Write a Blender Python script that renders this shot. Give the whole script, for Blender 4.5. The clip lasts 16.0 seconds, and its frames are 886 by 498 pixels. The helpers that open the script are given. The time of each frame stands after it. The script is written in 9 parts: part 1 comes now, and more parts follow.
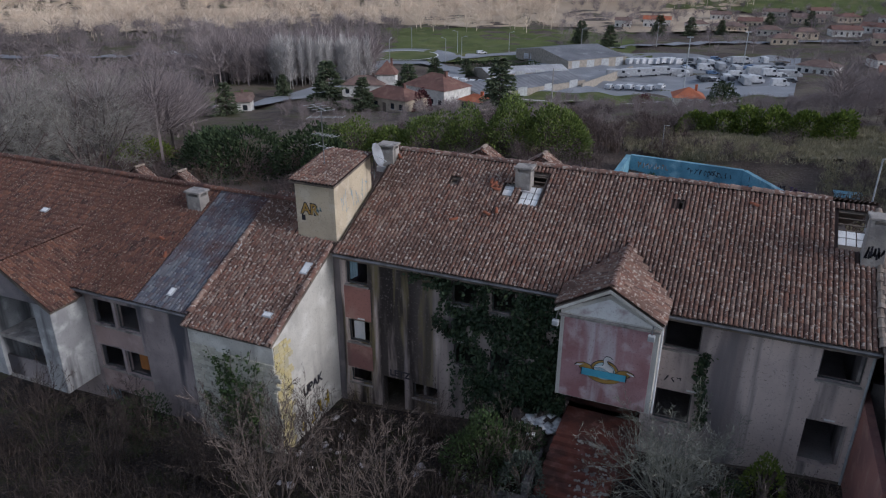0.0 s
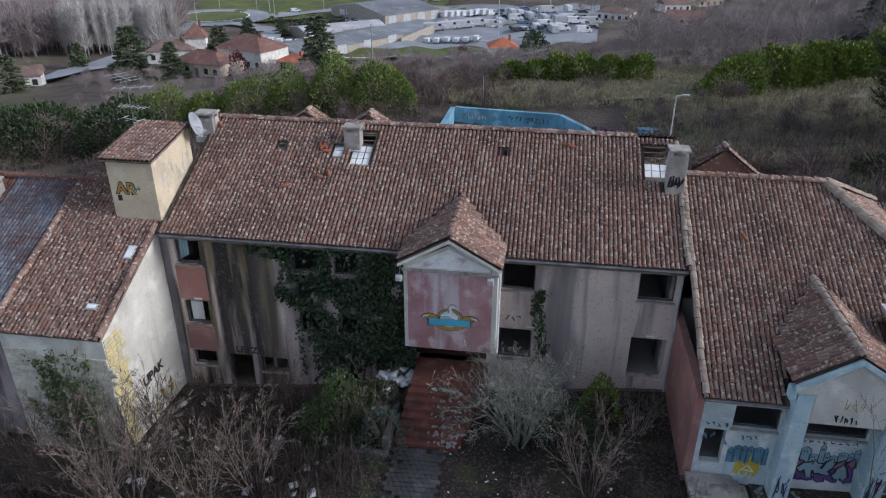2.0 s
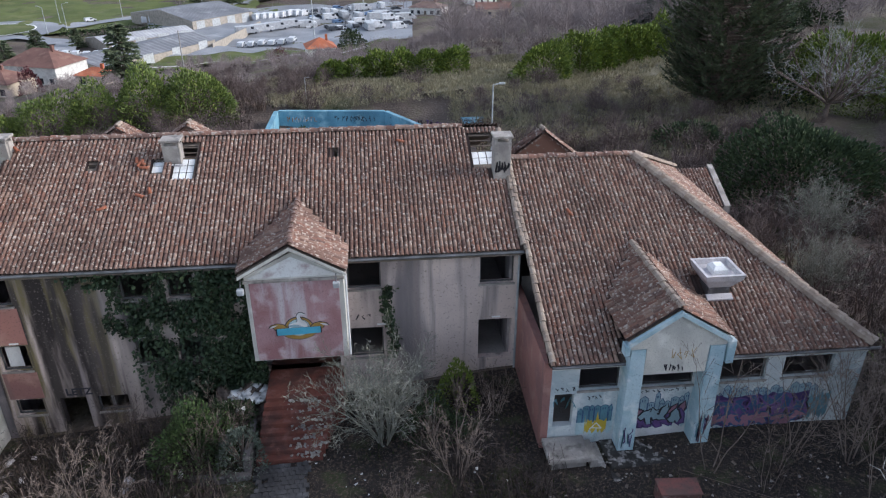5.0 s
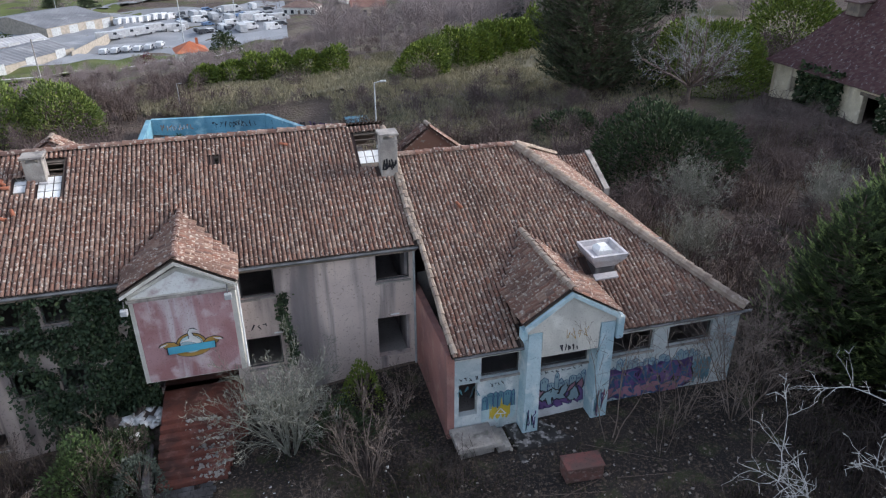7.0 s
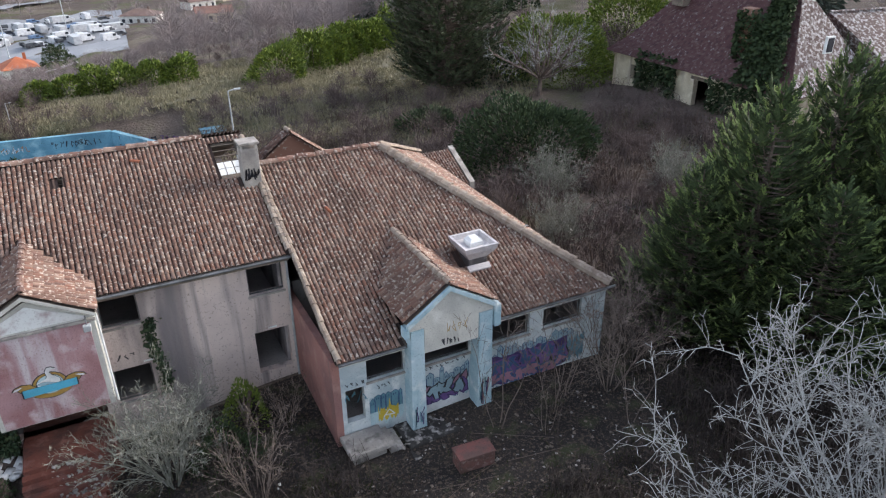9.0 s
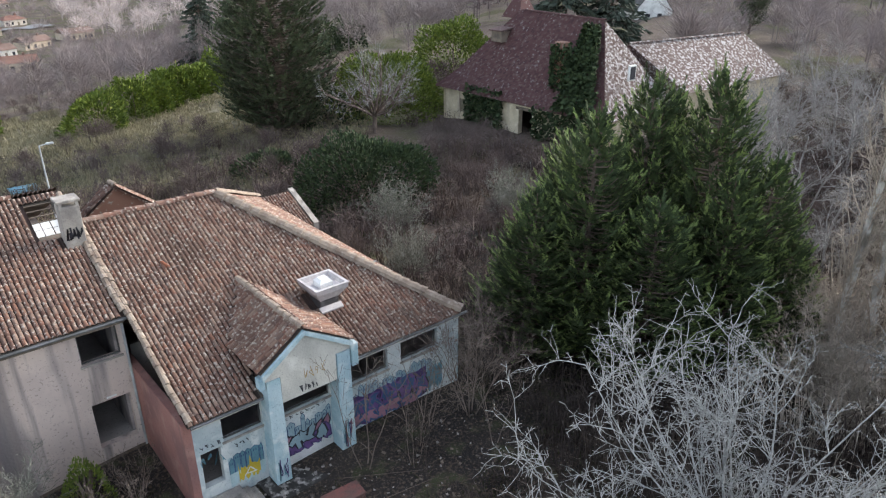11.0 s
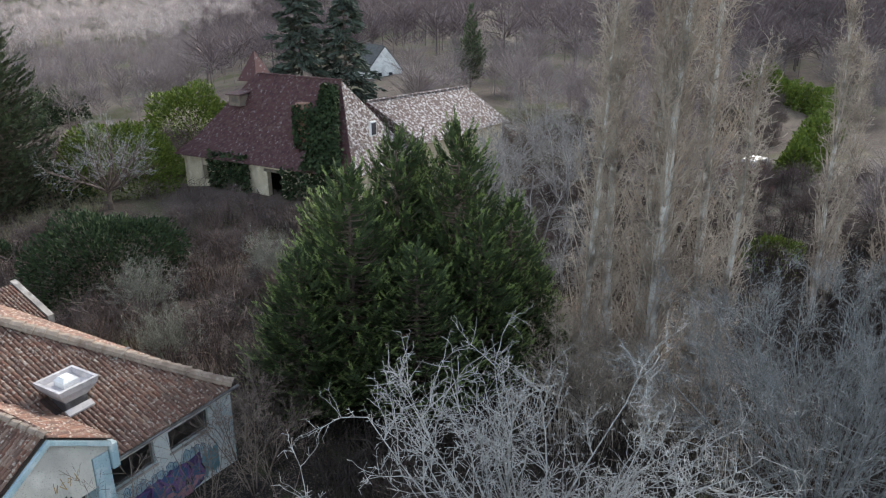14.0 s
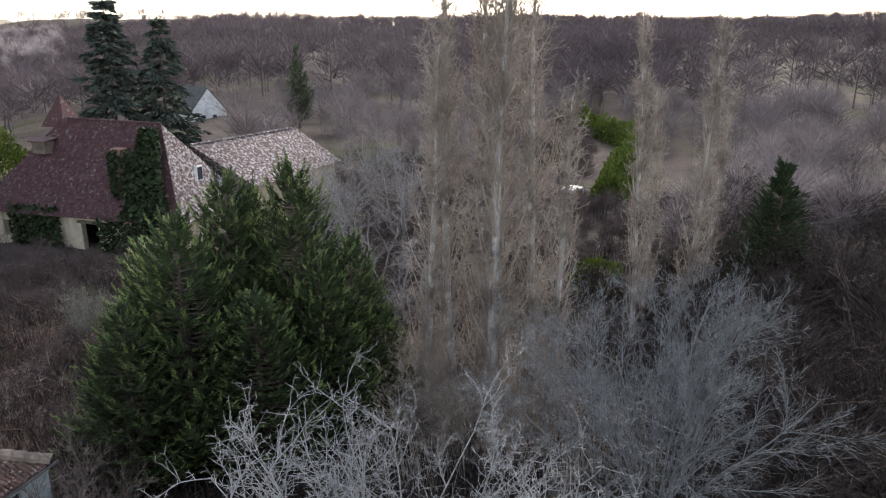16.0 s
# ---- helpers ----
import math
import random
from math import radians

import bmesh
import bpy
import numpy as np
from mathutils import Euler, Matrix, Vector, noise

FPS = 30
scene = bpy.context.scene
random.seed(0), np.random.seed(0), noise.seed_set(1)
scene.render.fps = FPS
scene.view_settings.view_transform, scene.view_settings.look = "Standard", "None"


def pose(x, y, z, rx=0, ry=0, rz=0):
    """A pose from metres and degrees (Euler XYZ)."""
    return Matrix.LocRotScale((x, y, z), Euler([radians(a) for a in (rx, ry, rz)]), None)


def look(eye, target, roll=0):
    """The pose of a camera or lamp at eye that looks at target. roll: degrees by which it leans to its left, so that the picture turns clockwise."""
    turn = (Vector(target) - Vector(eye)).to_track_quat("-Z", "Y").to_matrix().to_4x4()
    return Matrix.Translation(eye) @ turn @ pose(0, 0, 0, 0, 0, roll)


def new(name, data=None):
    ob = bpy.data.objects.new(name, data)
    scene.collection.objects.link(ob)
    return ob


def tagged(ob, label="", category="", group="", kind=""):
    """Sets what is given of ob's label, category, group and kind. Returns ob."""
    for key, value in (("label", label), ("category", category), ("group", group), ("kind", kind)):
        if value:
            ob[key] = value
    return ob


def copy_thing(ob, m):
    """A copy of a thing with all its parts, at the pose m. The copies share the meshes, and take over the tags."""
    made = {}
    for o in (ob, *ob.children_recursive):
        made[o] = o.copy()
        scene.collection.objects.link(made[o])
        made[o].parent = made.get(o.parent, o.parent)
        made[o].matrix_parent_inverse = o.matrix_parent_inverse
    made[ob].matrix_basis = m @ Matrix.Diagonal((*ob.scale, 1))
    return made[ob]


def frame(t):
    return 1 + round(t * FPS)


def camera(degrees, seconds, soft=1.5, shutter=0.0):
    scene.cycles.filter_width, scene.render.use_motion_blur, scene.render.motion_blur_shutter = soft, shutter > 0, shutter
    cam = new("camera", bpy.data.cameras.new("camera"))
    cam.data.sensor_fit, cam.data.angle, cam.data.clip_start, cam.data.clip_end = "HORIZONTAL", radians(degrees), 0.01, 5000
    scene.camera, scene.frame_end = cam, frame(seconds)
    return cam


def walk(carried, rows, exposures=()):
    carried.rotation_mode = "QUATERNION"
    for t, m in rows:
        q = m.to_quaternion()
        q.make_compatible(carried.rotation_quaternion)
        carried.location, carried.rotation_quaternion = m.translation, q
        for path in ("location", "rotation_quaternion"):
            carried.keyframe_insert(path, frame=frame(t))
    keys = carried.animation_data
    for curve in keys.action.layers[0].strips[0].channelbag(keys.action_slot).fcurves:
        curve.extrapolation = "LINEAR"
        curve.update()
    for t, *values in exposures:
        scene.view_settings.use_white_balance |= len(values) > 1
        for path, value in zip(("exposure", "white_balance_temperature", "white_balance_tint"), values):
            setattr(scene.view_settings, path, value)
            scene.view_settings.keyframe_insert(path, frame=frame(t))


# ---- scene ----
# the camera hovers at one spot and turns: seconds, turn to the left, tilt, lean
cam = camera(63.97, 16.0, soft=1.2)
EYE = (0.0, 0.0, 19.0)
TURNS = [
    (0, 22.70, -23.51, 0.14),
    (0.5, 19.19, -25.97, 0.16),
    (1, 15.67, -26.62, 0.18),
    (1.5, 12.07, -26.67, 0.23),
    (2, 8.37, -26.71, 0.24),
    (2.5, 4.56, -26.75, 0.31),
    (3, 0.69, -26.77, 0.35),
    (3.5, -2.07, -26.83, 0.19),
    (3.7, -2.42, -26.80, 0.26),
    (4.22, -3.51, -26.77, 0.27),
    (4.75, -4.96, -26.79, 0.03),
    (5.28, -6.87, -26.85, -0.23),
    (5.8, -9.32, -26.95, -0.28),
    (6, -10.36, -26.99, -0.22),
    (6.5, -12.91, -27.02, -0.23),
    (7, -15.45, -27.03, -0.23),
    (7.5, -18.07, -27.04, -0.24),
    (8, -20.88, -27.04, -0.29),
    (8.5, -23.76, -27.06, -0.26),
    (8.7, -25.01, -27.08, -0.33),
    (9.22, -28.33, -26.85, -0.41),
    (9.75, -31.73, -26.18, -0.35),
    (10.28, -35.23, -25.29, -0.22),
    (10.8, -38.88, -24.42, -0.09),
    (11, -40.31, -24.12, -0.06),
    (11.5, -43.69, -23.35, -0.03),
    (12, -47.09, -22.58, -0.04),
    (12.5, -50.49, -21.81, -0.04),
    (13, -53.88, -21.07, -0.05),
    (13.5, -57.28, -20.32, -0.00),
    (14, -60.69, -19.55, -0.02),
    (14.5, -64.08, -18.80, 0.10),
    (15, -67.48, -18.01, 0.16),
    (15.5, -70.85, -17.24, 0.18),
    (16, -74.26, -16.43, 0.36),
]
EXPOSURE = [(0.0, 0.0, 5980, 14), (0.5, 0.30, 6000, 13.5), (1.0, 0.44, 6020, 13), (3.5, 0.88, 6080, 12), (8.0, 1.28, 6480, 12), (11.0, 1.66, 6820, 9), (12.5, 1.48, 6770, 8), (13.5, 1.46, 6720, 7), (15.0, 1.42, 6720, 10), (16.0, 1.27, 6820, 14)]
walk(cam, [(t, pose(*EYE, 90 + tilt, 0, turn) @ pose(0, 0, 0, 0, 0, lean)) for t, turn, tilt, lean in TURNS], EXPOSURE)

# ---- light: a low winter sun behind thin cloud ----
SUN_BEARING, SUN_HEIGHT = 92.0, 27.0          # degrees from +y towards +x, degrees up
world = bpy.data.worlds.new("sky")
world.use_nodes = True
scene.world = world
wn, wl = world.node_tree.nodes, world.node_tree.links
sky = wn.new("ShaderNodeTexSky")
sky.sky_type, sky.sun_disc = "NISHITA", False
sky.sun_elevation, sky.sun_rotation = radians(SUN_HEIGHT), radians(SUN_BEARING)
sky.air_density, sky.dust_density, sky.ozone_density = 1.0, 1.0, 1.0
pale = wn.new("ShaderNodeHueSaturation")
pale.inputs["Saturation"].default_value = 0.6
wl.new(sky.outputs[0], pale.inputs["Color"])
wl.new(pale.outputs[0], wn["Background"].inputs["Color"])
wn["Background"].inputs["Strength"].default_value = 0.15
sun = new("sun", bpy.data.lights.new("sun", "SUN"))
sun.data.energy, sun.data.angle, sun.data.color = 1.6, radians(16), (1.0, 0.96, 0.91)
sb, sh = radians(SUN_BEARING), radians(SUN_HEIGHT)
sun.matrix_world = look((400 * math.sin(sb) * math.cos(sh), 400 * math.cos(sb) * math.cos(sh), 400 * math.sin(sh)), (0, 0, 0))

# ---- materials ----
def make_mat(name, rough=0.85, metal=0.0, spec=0.3):
    m = bpy.data.materials.new(name)
    m.use_nodes = True
    b = m.node_tree.nodes["Principled BSDF"]
    b.inputs["Roughness"].default_value, b.inputs["Metallic"].default_value = rough, metal
    b.inputs["Specular IOR Level"].default_value = spec
    return m, m.node_tree.nodes, m.node_tree.links, b


def rgba(c):
    return (c[0], c[1], c[2], 1.0)


def noise_mask(n, l, scale, lo, hi, stretch=(1, 1, 1), detail=5.0):
    """0 to 1 from noise at a real-world place; scale in cycles a metre."""
    geo, vec, tex, ramp = (n.new("ShaderNodeNewGeometry"), n.new("ShaderNodeVectorMath"), n.new("ShaderNodeTexNoise"), n.new("ShaderNodeMapRange"))
    vec.operation, vec.inputs[1].default_value = "MULTIPLY", stretch
    l.new(geo.outputs["Position"], vec.inputs[0])
    l.new(vec.outputs[0], tex.inputs["Vector"])
    tex.inputs["Scale"].default_value, tex.inputs["Detail"].default_value = scale, detail
    ramp.inputs["From Min"].default_value, ramp.inputs["From Max"].default_value = lo, hi
    ramp.interpolation_type = "SMOOTHSTEP"
    l.new(tex.outputs["Fac"], ramp.inputs["Value"])
    return ramp.outputs["Result"]


def mixed(n, l, fac, a, b):
    mx = n.new("ShaderNodeMix")
    mx.data_type = "RGBA"
    l.new(fac, mx.inputs[0])
    for sock, v in ((mx.inputs[6], a), (mx.inputs[7], b)):
        if isinstance(v, tuple):
            sock.default_value = rgba(v)
        else:
            l.new(v, sock)
    return mx.outputs[2]


def bumped(n, l, b, height, strength, distance):
    bp = n.new("ShaderNodeBump")
    bp.inputs["Strength"].default_value, bp.inputs["Distance"].default_value = strength, distance
    l.new(height, bp.inputs["Height"])
    l.new(bp.outputs[0], b.inputs["Normal"])


def worn(name, base, dark, light=None, scale=0.5, fine=6.0, rough=0.85, bump=0.3, streak=None, streak_colour=(0.05, 0.045, 0.045), streak_lo=0.5, streak_hi=0.66, spec=0.3, metal=0.0):
    """A surface with large blotches, fine grain and, if wished, streaks that run down it."""
    m, n, l, b = make_mat(name, rough, metal, spec)
    col = mixed(n, l, noise_mask(n, l, scale, 0.38, 0.66), base, dark)
    if light:
        col = mixed(n, l, noise_mask(n, l, scale * 2.3, 0.5, 0.72), col, light)
    if streak:
        col = mixed(n, l, noise_mask(n, l, streak, streak_lo, streak_hi, (1.0, 1.0, 0.11)), col, streak_colour)
    grain = noise_mask(n, l, fine, 0.3, 0.75, detail=8.0)
    col = mixed(n, l, noise_mask(n, l, fine * 1.7, 0.55, 0.8), col, tuple(c * 0.55 for c in dark))
    l.new(col, b.inputs["Base Color"])
    bumped(n, l, b, grain, bump, 0.02)
    return m


def by_piece(name, colours, rough=0.9, island=True, scale=3.0, spots=(0.3, 0.29, 0.26), spot_lo=0.58, spot_hi=0.7, moss=None, spec=0.25, bump=0.3, fine=22.0):
    """Pieces that differ one from the next: colour by Random Per Island and by Object Info's Random."""
    m, n, l, b = make_mat(name, rough, 0.0, spec)
    ramp = n.new("ShaderNodeValToRGB")
    while len(ramp.color_ramp.elements) < len(colours):
        ramp.color_ramp.elements.new(0.5)
    for i, c in enumerate(colours):
        ramp.color_ramp.elements[i].position = i / max(1, len(colours) - 1)
        ramp.color_ramp.elements[i].color = rgba(c)
    if island:
        src = n.new("ShaderNodeNewGeometry").outputs["Random Per Island"]
        add = n.new("ShaderNodeMath")
        add.operation = "ADD"
        l.new(src, add.inputs[0])
        l.new(n.new("ShaderNodeObjectInfo").outputs["Random"], add.inputs[1])
        fr = n.new("ShaderNodeMath")
        fr.operation = "FRACT"
        l.new(add.outputs[0], fr.inputs[0])
        src = fr.outputs[0]
    else:
        src = n.new("ShaderNodeObjectInfo").outputs["Random"]
    l.new(src, ramp.inputs[0])
    col = ramp.outputs[0]
    if moss:
        col = mixed(n, l, noise_mask(n, l, 0.45, 0.5, 0.68), col, moss)
    if spots:
        col = mixed(n, l, noise_mask(n, l, scale, spot_lo, spot_hi, detail=8.0), col, spots)
    l.new(col, b.inputs["Base Color"])
    bumped(n, l, b, noise_mask(n, l, fine, 0.3, 0.7, detail=6.0), bump, 0.01)
    return m


def plain(name, c, rough=0.7, spec=0.3, metal=0.0, vary=0.75):
    return worn(name, c, tuple(v * vary for v in c), None, 1.2, 18.0, rough, 0.12, None, spec=spec, metal=metal)


def leafy(name, colours, rough=0.6, spec=0.35):
    m = by_piece(name, colours, rough, True, 1.3, tuple(v * 0.6 for v in colours[0]), 0.5, 0.7, spec=spec, bump=0.0)
    m.node_tree.nodes["Principled BSDF"].inputs["Subsurface Weight"].default_value = 0.0
    return m


TILE = by_piece("clay canal tile", [(0.12, 0.068, 0.056), (0.22, 0.13, 0.10), (0.155, 0.088, 0.07), (0.29, 0.20, 0.16), (0.20, 0.10, 0.073), (0.21, 0.145, 0.12), (0.125, 0.077, 0.066), (0.24, 0.125, 0.092)],
                scale=9.0, spots=(0.42, 0.36, 0.315), spot_lo=0.535, spot_hi=0.66, moss=(0.135, 0.082, 0.066), fine=40.0, bump=0.5)
TILE_LEFT = by_piece("dark clay tile", [(0.065, 0.036, 0.032), (0.14, 0.066, 0.05), (0.085, 0.048, 0.041), (0.18, 0.085, 0.058), (0.11, 0.06, 0.05)],
                     scale=13.0, spots=(0.25, 0.19, 0.155), spot_lo=0.56, spot_hi=0.66, moss=(0.10, 0.05, 0.038), fine=40.0, bump=0.5)
TILE_BLUE = by_piece("slate-blue tile", [(0.085, 0.09, 0.115), (0.17, 0.175, 0.20), (0.12, 0.10, 0.11), (0.10, 0.11, 0.14), (0.20, 0.205, 0.22)], scale=9.0, spots=(0.27, 0.27, 0.29), moss=(0.10, 0.062, 0.06))
FLAT_TILE = by_piece("flat plain tile", [(0.065, 0.032, 0.036), (0.10, 0.052, 0.052), (0.085, 0.04, 0.042), (0.13, 0.085, 0.08)], scale=3.6, spots=(0.25, 0.23, 0.225), spot_lo=0.58, spot_hi=0.74)
FLAT_PALE = by_piece("lichened flat tile", [(0.085, 0.058, 0.054), (0.14, 0.10, 0.09), (0.11, 0.072, 0.065), (0.22, 0.19, 0.18), (0.10, 0.066, 0.06)], scale=4.0, spots=(0.46, 0.43, 0.43), spot_lo=0.47, spot_hi=0.64)
# dark red-brown, well below the tone of the cover tiles
CHANNEL = worn("dark tile channel", (0.06, 0.038, 0.032), (0.035, 0.025, 0.022), None, 1.0, 20.0)
MORTAR = worn("ridge mortar", (0.30, 0.24, 0.19), (0.20, 0.15, 0.12), (0.36, 0.30, 0.25), 2.0, 20.0)
BRICK = by_piece("thin brick", [(0.19, 0.10, 0.075), (0.26, 0.15, 0.11), (0.15, 0.085, 0.07)], scale=6.0)


def facade_material():
    """Pinkish-beige render: broad grey run-off, and black and ochre runs under a failed gutter at one end."""
    m, n, l, b = make_mat("water-stained beige render", 0.88, 0.0, 0.25)
    col = mixed(n, l, noise_mask(n, l, 0.5, 0.36, 0.66), (0.62, 0.51, 0.46), (0.50, 0.41, 0.375))
    col = mixed(n, l, noise_mask(n, l, 0.75, 0.45, 0.66, (1.0, 1.0, 0.14)), col, (0.19, 0.165, 0.168))
    col = mixed(n, l, noise_mask(n, l, 2.6, 0.52, 0.70, (1.0, 1.0, 0.05)), col, (0.25, 0.215, 0.205))
    geo, sep = n.new("ShaderNodeNewGeometry"), n.new("ShaderNodeSeparateXYZ")
    l.new(geo.outputs["Position"], sep.inputs[0])
    reach = n.new("ShaderNodeMapRange")
    reach.interpolation_type = "SMOOTHSTEP"
    reach.inputs["From Min"].default_value, reach.inputs["From Max"].default_value = -8.2, -11.0
    l.new(sep.outputs["X"], reach.inputs["Value"])
    for scale, lo, hi, colour, seed in ((0.85, 0.42, 0.54, (0.034, 0.028, 0.027), 0.13), (1.5, 0.50, 0.62, (0.17, 0.14, 0.075), 0.10), (2.6, 0.50, 0.64, (0.06, 0.05, 0.047), 0.07)):
        both = n.new("ShaderNodeMath")
        both.operation = "MULTIPLY"
        l.new(noise_mask(n, l, scale, lo, hi, (1.0, 1.0, seed)), both.inputs[0])
        l.new(reach.outputs[0], both.inputs[1])
        col = mixed(n, l, both.outputs[0], col, colour)
    col = mixed(n, l, noise_mask(n, l, 14.0, 0.56, 0.8), col, (0.19, 0.16, 0.15))
    l.new(col, b.inputs["Base Color"])
    bumped(n, l, b, noise_mask(n, l, 12.0, 0.3, 0.75, detail=8.0), 0.3, 0.02)
    return m


FACADE = facade_material()
RENDER_GREY = worn("stained grey render", (0.29, 0.25, 0.245), (0.17, 0.155, 0.165), (0.38, 0.335, 0.325), 0.4, 12.0, streak=0.8, streak_colour=(0.07, 0.064, 0.07), streak_lo=0.46, streak_hi=0.62)
RENDER_WHITE = worn("whitewashed render", (0.60, 0.575, 0.52), (0.45, 0.435, 0.40), (0.70, 0.68, 0.63), 0.5, 14.0, streak=1.1, streak_colour=(0.36, 0.34, 0.31), streak_lo=0.52, streak_hi=0.75)
RENDER_CREAM = worn("cream render", (0.56, 0.47, 0.34), (0.45, 0.37, 0.27), (0.62, 0.54, 0.42), 0.8, 14.0, streak=1.6, streak_colour=(0.34, 0.28, 0.22), streak_lo=0.55, streak_hi=0.75)
RENDER_BLUEWHITE = worn("pale blue render", (0.54, 0.57, 0.57), (0.38, 0.44, 0.46), (0.64, 0.65, 0.63), 0.8, 14.0, streak=1.6, streak_colour=(0.26, 0.34, 0.37), streak_lo=0.55, streak_hi=0.75)
RENDER_STREAKED = worn("streaked rose-grey render", (0.38, 0.31, 0.30), (0.25, 0.21, 0.21), (0.44, 0.37, 0.355), 0.5, 12.0, streak=1.0, streak_colour=(0.085, 0.082, 0.095), streak_lo=0.46, streak_hi=0.60)
RENDER_PIERGREY = worn("weathered grey-white render", (0.40, 0.40, 0.40), (0.26, 0.26, 0.265), (0.48, 0.48, 0.475), 0.6, 12.0, streak=1.6, streak_colour=(0.12, 0.12, 0.125), streak_lo=0.50, streak_hi=0.66)
RENDER_ROSE = worn("dusty rose render", (0.42, 0.31, 0.29), (0.32, 0.235, 0.22), (0.48, 0.37, 0.345), 0.6, 12.0, streak=1.3, streak_colour=(0.22, 0.17, 0.165), streak_lo=0.52, streak_hi=0.72)
RENDER_PINK = worn("faded pink render", (0.34, 0.165, 0.14), (0.25, 0.13, 0.12), (0.38, 0.22, 0.185), 0.6, 12.0, streak=1.6, streak_colour=(0.22, 0.13, 0.12), streak_lo=0.55, streak_hi=0.75)
SIGN_PINK = worn("faded red signboard", (0.35, 0.205, 0.215), (0.27, 0.135, 0.14), (0.46, 0.36, 0.37), 0.8, 16.0, streak=1.6, streak_colour=(0.47, 0.41, 0.43), streak_lo=0.50, streak_hi=0.66)
STONE_PALE = by_piece("pale rubble stone", [(0.45, 0.43, 0.36), (0.55, 0.52, 0.44), (0.38, 0.36, 0.31)], scale=5.0, spots=(0.6, 0.58, 0.5))
CONCRETE = worn("weathered concrete", (0.34, 0.31, 0.28), (0.22, 0.20, 0.19), (0.42, 0.39, 0.36), 1.4, 16.0, streak=2.5, streak_colour=(0.14, 0.13, 0.12), streak_lo=0.54, streak_hi=0.72)
CONCRETE_DARK = worn("sooty concrete", (0.11, 0.10, 0.10), (0.07, 0.065, 0.065), (0.2, 0.19, 0.185), 1.4, 16.0)
DISH_GREY = worn("weathered grey enamel", (0.30, 0.31, 0.33), (0.22, 0.22, 0.24), None, 2.0, 18.0, 0.5, 0.1)
RENDER_PIER = worn("turquoise-stained render", (0.44, 0.55, 0.59), (0.29, 0.42, 0.48), (0.60, 0.65, 0.65), 0.9, 14.0, streak=1.4, streak_colour=(0.20, 0.34, 0.40), streak_lo=0.48, streak_hi=0.7)
CONCRETE_PALE = worn("pale concrete", (0.52, 0.49, 0.50), (0.40, 0.38, 0.39), (0.6, 0.57, 0.57), 1.6, 16.0)
INTERIOR = worn("dim plaster", (0.32, 0.29, 0.27), (0.18, 0.17, 0.17), None, 0.6, 8.0)
WOOD = worn("grey weathered wood", (0.20, 0.16, 0.13), (0.12, 0.10, 0.085), None, 2.0, 20.0)
DARK_METAL = worn("dull metal gutter", (0.20, 0.20, 0.21), (0.12, 0.12, 0.12), None, 2.0, 20.0, 0.5, 0.1, metal=0.6)
PALE_METAL = worn("grey painted metal", (0.45, 0.47, 0.48), (0.33, 0.34, 0.35), None, 2.0, 20.0, 0.5, 0.1)
FRAME_DARK = worn("dark weathered frame", (0.10, 0.10, 0.10), (0.06, 0.06, 0.06), None, 2.0, 20.0)
WHITE_PAINT = plain("white paint", (0.78, 0.78, 0.77), 0.55)
STEP_RED = worn("red painted steps", (0.15, 0.052, 0.038), (0.08, 0.04, 0.034), (0.19, 0.09, 0.075), 1.3, 16.0)
PAVING = worn("wet dark brick paving", (0.062, 0.06, 0.062), (0.034, 0.033, 0.034), (0.11, 0.11, 0.115), 0.7, 14.0)
# valley asphalt, its grey raised to carry distance haze and far sunlight
ASPHALT = worn("haze-paled asphalt", (0.26, 0.27, 0.29), (0.20, 0.21, 0.225), (0.31, 0.32, 0.335), 0.05, 3.0, bump=0.05)
TWIG_PALE = worn("pale blue-grey twigs", (0.215, 0.223, 0.226), (0.125, 0.13, 0.132), (0.29, 0.30, 0.30), 2.0, 24.0)
BARK_GREY = worn("lichened grey bark", (0.30, 0.28, 0.27), (0.20, 0.185, 0.175), (0.42, 0.41, 0.40), 3.0, 24.0)
BARK_SILVER = worn("silver lichened bark", (0.40, 0.395, 0.385), (0.25, 0.245, 0.235), (0.50, 0.50, 0.49), 4.0, 24.0)
LIMEWASH = worn("cream limewash", (0.66, 0.58, 0.44), (0.52, 0.45, 0.33), (0.74, 0.67, 0.54), 0.7, 8.0, streak=1.2, streak_colour=(0.36, 0.30, 0.24), streak_lo=0.58, streak_hi=0.75)
TWIG_SHRUB = worn("shrub twigs", (0.175, 0.135, 0.115), (0.11, 0.087, 0.075), (0.24, 0.195, 0.165), 1.5, 24.0)
BARK_BROWN = worn("brown bark", (0.16, 0.12, 0.10), (0.10, 0.075, 0.065), (0.24, 0.20, 0.17), 2.0, 24.0)
TWIG_TAN = worn("tan twigs", (0.41, 0.345, 0.29), (0.26, 0.22, 0.185), (0.51, 0.44, 0.38), 0.7, 24.0)
TWIG_HEATH = worn("brown heath twigs", (0.13, 0.096, 0.088), (0.08, 0.06, 0.057), (0.18, 0.14, 0.125), 0.4, 20.0)
TWIG_GREY = worn("grey-green twigs", (0.22, 0.22, 0.185), (0.145, 0.145, 0.12), (0.30, 0.30, 0.265), 1.5, 24.0)
TWIG_LILAC = worn("olive-grey twigs", (0.27, 0.255, 0.225), (0.18, 0.168, 0.15), (0.36, 0.345, 0.31), 0.5, 20.0)
BARK_POPLAR = worn("patchy poplar bark", (0.55, 0.53, 0.50), (0.16, 0.14, 0.12), (0.68, 0.66, 0.64), 0.7, 24.0)
